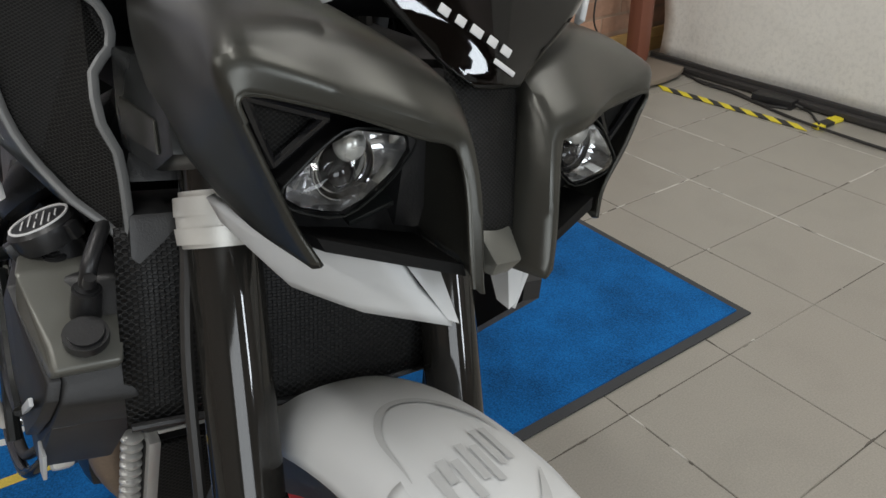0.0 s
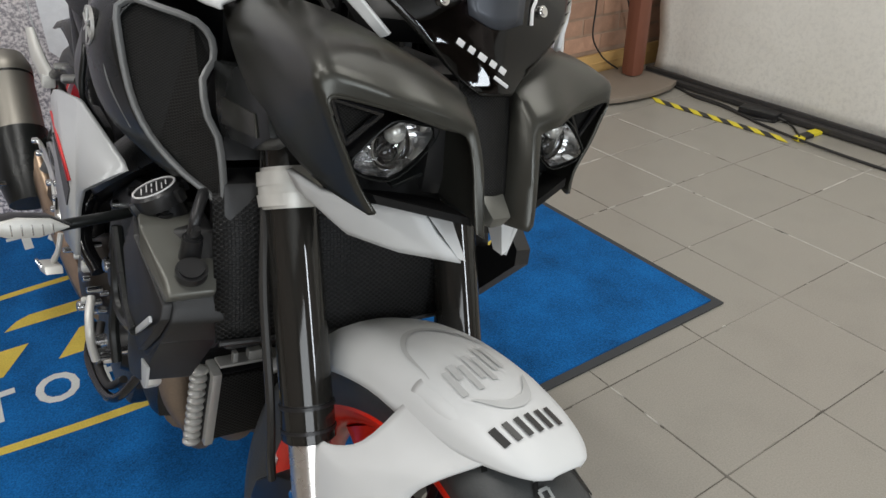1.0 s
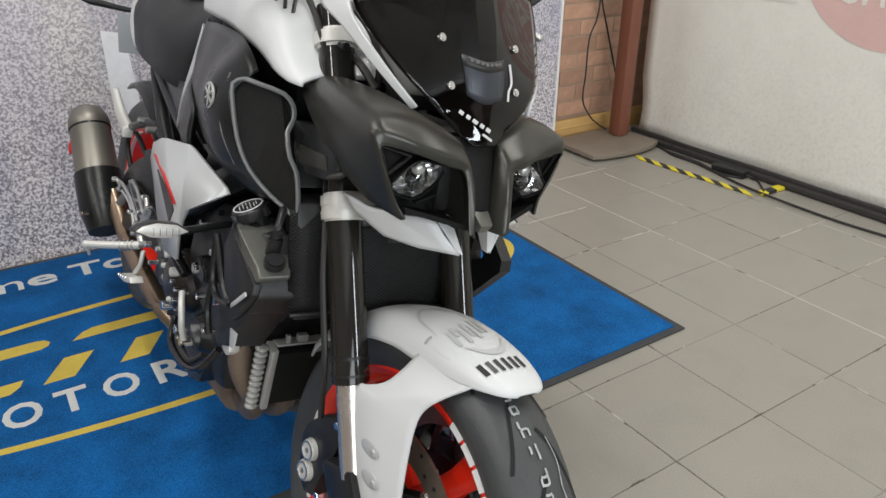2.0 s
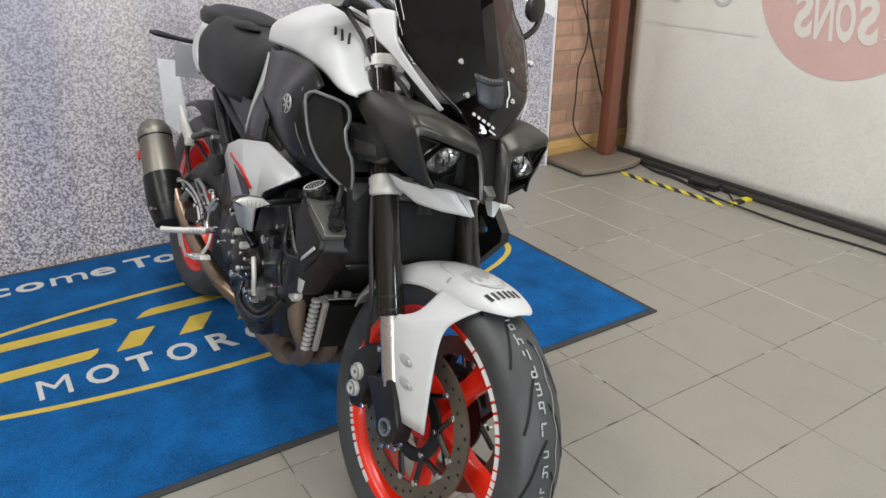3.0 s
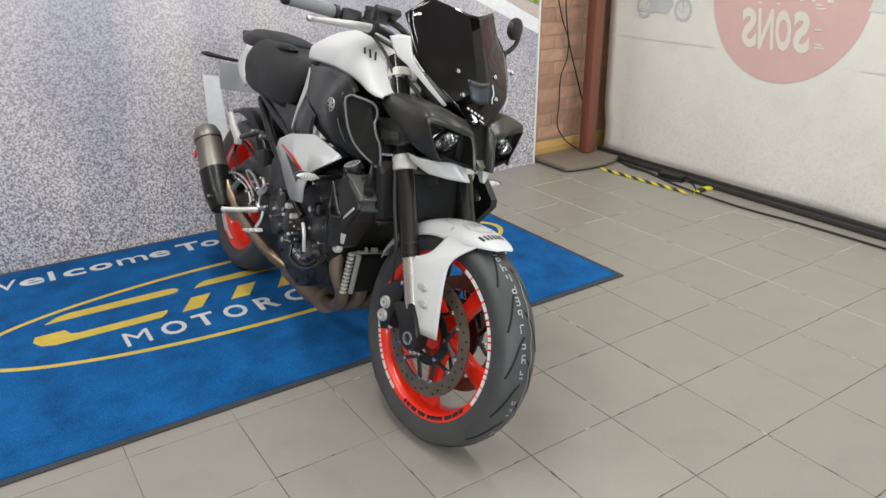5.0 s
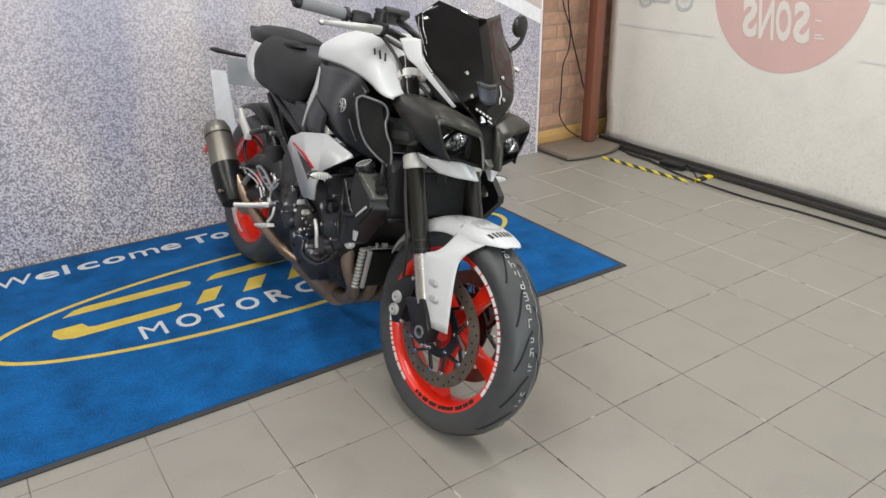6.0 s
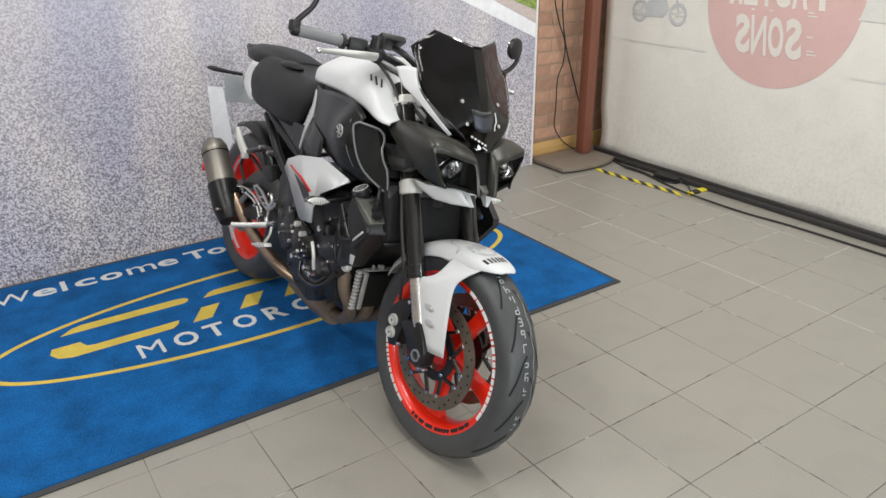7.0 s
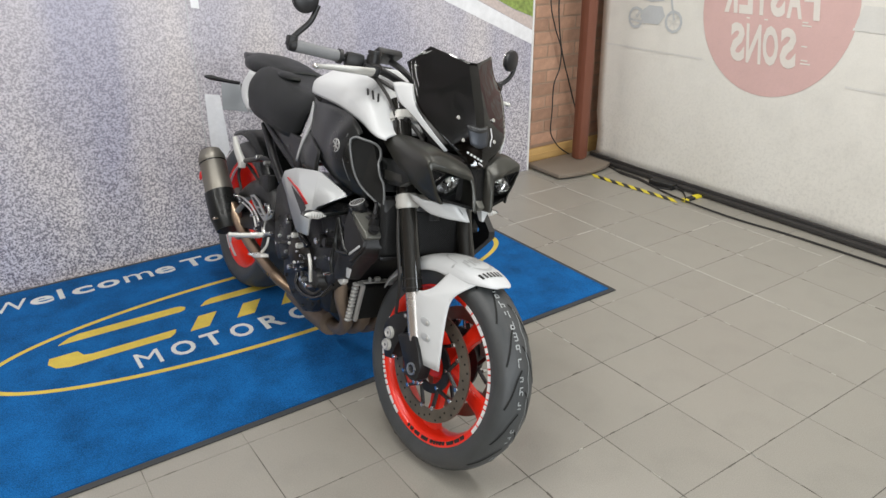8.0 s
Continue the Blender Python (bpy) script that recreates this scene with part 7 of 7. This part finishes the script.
    part("link_bar", tube([(-1.241, s * 0.176, 0.436), (-1.183, s * 0.178, 0.431), (-1.110, s * 0.178, 0.428), (-1.053, s * 0.180, 0.414), (-1.013, s * 0.182, 0.381)], 0.0036, 8, 5, 0.7), M_COOLER, rest_)
    hanger = part("peg_hanger", merge(tube([(-0.940, s * 0.180, 0.492), (-0.918, s * 0.182, 0.474), (-0.932, s * 0.184, 0.441), (-0.939, s * 0.186, 0.403), (-0.917, s * 0.186, 0.385)], [0.006, 0.0055, 0.0065, 0.008, 0.009], 10, 5, 0.8), tube([(-0.891, s * 0.180, 0.482), (-0.898, s * 0.182, 0.461), (-0.931, s * 0.184, 0.438)], 0.0050, 8, 5, 0.8), tube([(-0.917, s * 0.186, 0.390), (-0.878, s * 0.184, 0.404)], 0.007, 8)), M_ALU, rest_, "cast aluminium footrest hanger")
    part("hanger_slot", prism([(-0.940, 0.432), (-0.932, 0.434), (-0.934, 0.410), (-0.942, 0.408)], s * 0.1900, s * 0.1925, "Y", 0), M_ENGINE, hanger)
    for x, z in ((-0.878, 0.406), (-1.012, 0.380), (-1.059, 0.415), (-0.990, 0.411), (-0.971, 0.447), (-1.243, 0.440), (-1.184, 0.432), (-0.940, 0.492), (-0.891, 0.482)):
        part("guard_bolt", rod((x, s * 0.178, z), (x, s * 0.190, z), 0.0072, 0.0062, 12, 0.0015), M_CHROME, rest_)
    part("footpeg", merge(tube([(-0.925, s * 0.188, 0.384), (-0.955, s * 0.235, 0.374), (-0.985, s * 0.282, 0.366)], [0.0115, 0.0105, 0.0100], 12, 5, 0.8), ball((-0.985, s * 0.282, 0.366), (0.010, 0.008, 0.010), 10), rod((-0.987, s * 0.278, 0.36), (-1.0, s * 0.272, 0.335), 0.004, 0.003, 8)), M_CLAMP, rest_, "silver footpeg")
    for k in range(4):
        c = Vector((-0.932 - 0.0045 * k, s * (0.199 + 0.0072 * k), 0.3815 - 0.0016 * k))
        part("peg_ring", rod(c, c + Vector((-0.0016, s * 0.0026, -0.0006)), 0.0128, 0.0128, 14, 0.0008), M_ALU, rest_)
    part("pedal", merge(tube([(-0.862, s * 0.196, 0.396), (-0.862, s * 0.200, 0.366), (-0.884, s * 0.204, 0.335)], [0.0045, 0.0042, 0.0055], 8, 5), prism([(-0.972, 0.296), (-0.925, 0.318), (-0.851, 0.340), (-0.838, 0.331), (-0.900, 0.308)], s * 0.196, s * 0.222, "Y", 0.002)), M_CLAMP, rest_, "bright foot pedal")
    for k in range(4):
        part("pedal_tooth", box((-0.945 + 0.020 * k, s * 0.222, 0.308 + 0.006 * k), (0.010, 0.005, 0.007), 0.001, (0, -16, 0)), M_CHROME, rest_)
    # pillion peg
    pp = part("pillion_hanger", tube([(-1.02, s * 0.13, 0.605), (-1.10, s * 0.14, 0.62), (-1.18, s * 0.145, 0.60), (-1.30, s * 0.14, 0.565)], 0.010, 10, 6), M_ENGINE, bike, "black pillion footrest hanger")
    part("pillion_peg", merge(tube([(-1.30, s * 0.15, 0.56), (-1.315, s * 0.165, 0.60), (-1.335, s * 0.175, 0.652)], [0.017, 0.015, 0.009], 12, 5, 0.6), box((-1.30, s * 0.15, 0.552), (0.024, 0.024, 0.028), 0.004)), M_CLAMP, pp, "folded silver pillion peg")
    for x, z in ((-1.14, 0.618), (-1.06, 0.615)):
        part("hanger_bolt", rod((x, s * 0.137, z), (x, s * 0.162, z), 0.009, 0.008, 12, 0.002), M_ALU, pp)
for s in (-1, 1):
    part("frame_plate", prism([(-0.80, 0.33), (-0.74, 0.42), (-0.73, 0.52), (-0.78, 0.61), (-0.87, 0.62), (-0.93, 0.56), (-0.92, 0.46), (-0.89, 0.36), (-0.85, 0.32)], s * 0.135, s * 0.162, "Y", 0.008), M_ENGINE, bike, "black cast frame plate")
    part("pivot_cap", rod((-0.852, s * 0.16, 0.424), (-0.852, s * 0.170, 0.424), 0.021, 0.019, 20, 0.003), M_SATIN, bike)
    part("swingarm_brace", tube([(-0.95, s * 0.12, 0.45), (-1.08, s * 0.135, 0.505), (-1.22, s * 0.13, 0.475), (-1.36, s * 0.13, 0.385)], [0.035, 0.045, 0.045, 0.03], 14, 6, 0.5), M_ENGINE, bike, "black swingarm brace")
hug = []
for a in (75, 50, 25, 0, -20):
    row = []
    for y, q in ((-0.105, 0.325), (-0.085, 0.345), (0, 0.352), (0.085, 0.345), (0.105, 0.325)):
        row.append((RX + q * math.sin(radians(a)), y, RZ + q * math.cos(radians(a))))
    hug.append(row)
part("rear_hugger", patch(hug, 3, 4), M_COVER, bike, "black rear hugger", solid=0.004)
part("chain_guard", box((-1.10, 0.12, 0.45), (0.30, 0.04, 0.04), 0.01, (0, 8, 0)), M_BLACK, bike)
part("rear_disc", lathe([(0.06, -0.098), (0.110, -0.098), (0.110, -0.103), (0.06, -0.103)], 48, (RX, 0, RZ)), M_DISC, bike, "rear brake disc", "rear")
part("rear_caliper", box((-1.33, -0.115, 0.375), (0.08, 0.035, 0.045), 0.01, (0, 30, 0)), M_SATIN, bike)
part("brake_hose", tube([(-1.33, -0.12, 0.40), (-1.38, -0.13, 0.50), (-1.30, -0.13, 0.55), (-1.15, -0.13, 0.52), (-1.08, -0.13, 0.56)], 0.006, 8, 6), M_CABLE, bike)
part("side_tank", box((-1.08, -0.125, 0.53), (0.09, 0.05, 0.07), 0.015, (0, -15, 0)), M_ENGINE, bike, "black reservoir behind the footrest")
part("label_plate", box((-1.19, -0.148, 0.455), (0.022, 0.002, 0.034), 0.0005, (0, -30, 0)), M_PALE, bike)
part("side_infill_low", box((-0.90, 0, 0.48), (0.22, 0.22, 0.26), 0.03), M_ENGINE, bike)
plate_arm = part("plate_holder", merge(tube([(-1.60, 0, 0.85), (-1.68, 0, 0.82), (-1.74, 0, 0.80)], 0.012, 10, 5), box((-1.742, 0, 0.795), (0.012, 0.05, 0.03), 0.003, (0, -25, 0))), M_BLACK, bike, "black number plate holder")
part("number_plate", box((-1.757, -0.01, 0.745), (0.004, 0.17, 0.12), 0.001, (0, -25, 0)), M_PLATE, plate_arm, "blank pale number plate")
stand = part("side_stand", tube([(-0.70, 0.13, 0.28), (-0.74, 0.20, 0.14), (-0.76, 0.245, 0.062)], [0.012, 0.011, 0.012], 10, 5), M_SATIN, bike, "black side stand", "rear")

# ---- pieces of the setting: tiles and bricks ----
floor = part("floor", box(((X0 + X1) / 2, (Y0 + Y1) / 2, -0.0512), (X1 - X0 + 0.4, Y1 - Y0 + 0.4, 0.1), 0), M_GROUT)
tagged(floor, "grey-beige square porcelain floor tiles with thin grout lines", "floor", kind="structure")
T, GAP = 0.30, 0.0024


def slab(sx, sy, h, c):
    """A thin slab with a chamfered top edge."""
    b = loft([[(-sx, -sy, -h), (sx, -sy, -h), (sx, sy, -h), (-sx, sy, -h)], [(-sx, -sy, -c), (sx, -sy, -c), (sx, sy, -c), (-sx, sy, -c)],
              [(-sx + c, -sy + c, 0), (sx - c, -sy + c, 0), (sx - c, sy - c, 0), (-sx + c, sy - c, 0)]])
    return b


def mesh_of(bm, name, material):
    me = bpy.data.meshes.new(name)
    bm.to_mesh(me)
    bm.free()
    me.materials.append(material)
    return me


tile_mesh = mesh_of(slab(T / 2 - GAP / 2, T / 2 - GAP / 2, 0.006, 0.0009), "tile", M_TILE)
rest = bmesh.new()
rnd = random.Random(5)
for i in range(-15, 9):
    for j in range(-16, 8):
        cx, cy = (i + 0.5) * T, (j + 0.5) * T
        if cx < X0 or cx > X1 or cy < Y0 or cy > Y1 + 0.1:
            continue
        if -1.8 < cx < 2.4 and -1.6 < cy < 2.3:
            ob = new("tile", tile_mesh)
            ob.parent = floor
            ob.matrix_basis = pose(cx, cy, rnd.uniform(-0.0004, 0.0003), rnd.uniform(-0.1, 0.1), rnd.uniform(-0.1, 0.1), 90 * rnd.randrange(4))
        else:
            b = slab(T / 2 - GAP / 2, T / 2 - GAP / 2, 0.006, 0.0009)
            b.transform(Matrix.Translation((cx, cy, 0)))
            tmp = bpy.data.meshes.new("tmp")
            b.to_mesh(tmp)
            b.free()
            rest.from_mesh(tmp)
            bpy.data.meshes.remove(tmp)
part("far_tiles", rest, M_TILE, floor)["kind"] = "stuff"
# joints that were filled again with paler grout
for x_, ya, yb in ((1.2, -0.17, 2.1), (1.8, 0.35, 1.15), (1.5, 1.3, 1.75)):
    part("pale_joint", box((x_, (ya + yb) / 2, -0.0006), (0.0044, yb - ya, 0.0024), 0), M_GROUTPALE, floor)
for y_, xa, xb in ((1.8, 1.25, 1.55), (0.9, 1.56, 1.85), (0.6, 1.6, 1.9), (0.3, 1.68, 1.9), (1.2, 1.05, 1.2), (1.5, 0.85, 1.15)):
    part("pale_joint", box(((xa + xb) / 2, y_, -0.0006), (xb - xa, 0.0044, 0.0024), 0), M_GROUTPALE, floor)

rnd = random.Random(21)
for mat_, count in ((M_GROUTPALE, 110), (M_GROUT, 320)):
    chips = bmesh.new()
    for k in range(count):
        a, b = rnd.uniform(-1.2, 1.9), rnd.uniform(-1.3, 1.9)
        if k % 2:
            a = round(a / T) * T + rnd.uniform(-0.002, 0.002)
        else:
            b = round(b / T) * T + rnd.uniform(-0.002, 0.002)
        lng, wid = rnd.uniform(0.004, 0.030), rnd.uniform(0.0012, 0.0036)
        ring = []
        for i in range(6):
            u, w = math.cos(i * math.pi / 3) * lng * rnd.uniform(0.6, 1), math.sin(i * math.pi / 3) * wid * rnd.uniform(0.5, 1)
            ring.append((a + (w if k % 2 else u), b + (u if k % 2 else w)))
        lo, hi = [chips.verts.new((x, y, -0.001)) for x, y in ring], [chips.verts.new((x, y, 0.0006)) for x, y in ring]
        chips.faces.new(hi)
        for i in range(6):
            chips.faces.new((lo[i], lo[(i + 1) % 6], hi[(i + 1) % 6], hi[i]))
    bmesh.ops.recalc_face_normals(chips, faces=chips.faces)
    part("joint_chip", chips, mat_, floor, "chipped and smeared grout along the joints")["kind"] = "stuff"

BL, BH, JT = 0.215, 0.066, 0.0135
brick_meshes = [mesh_of(box((0, 0, 0), (BL, 0.02, BH), 0.0), "brick", M_BRICK), mesh_of(box((0, 0, 0), (0.103, 0.02, BH), 0.0), "brick", M_BRICK)]
for me in brick_meshes:
    for v in me.vertices:
        v.co.x += rnd.uniform(-0.002, 0.002)
        v.co.z += rnd.uniform(-0.0015, 0.0015)
for k in range(17):
    z = 0.104 + JT + BH / 2 + k * (BH + JT)
    x = 1.42 + (0.114 if k % 2 else 0.0)
    while x < 2.42:
        half = (k % 4 == 1 and 1.9 < x < 2.1)
        ob = new("brick", brick_meshes[1 if half else 0])
        ob.parent = wall_north
        w = 0.103 if half else BL
        ob.matrix_basis = pose(x + w / 2, WALL_Y + 0.0365 + rnd.uniform(-0.0015, 0.0015), z, rnd.uniform(-0.4, 0.4), rnd.uniform(-0.3, 0.3), 0)
        x += w + JT
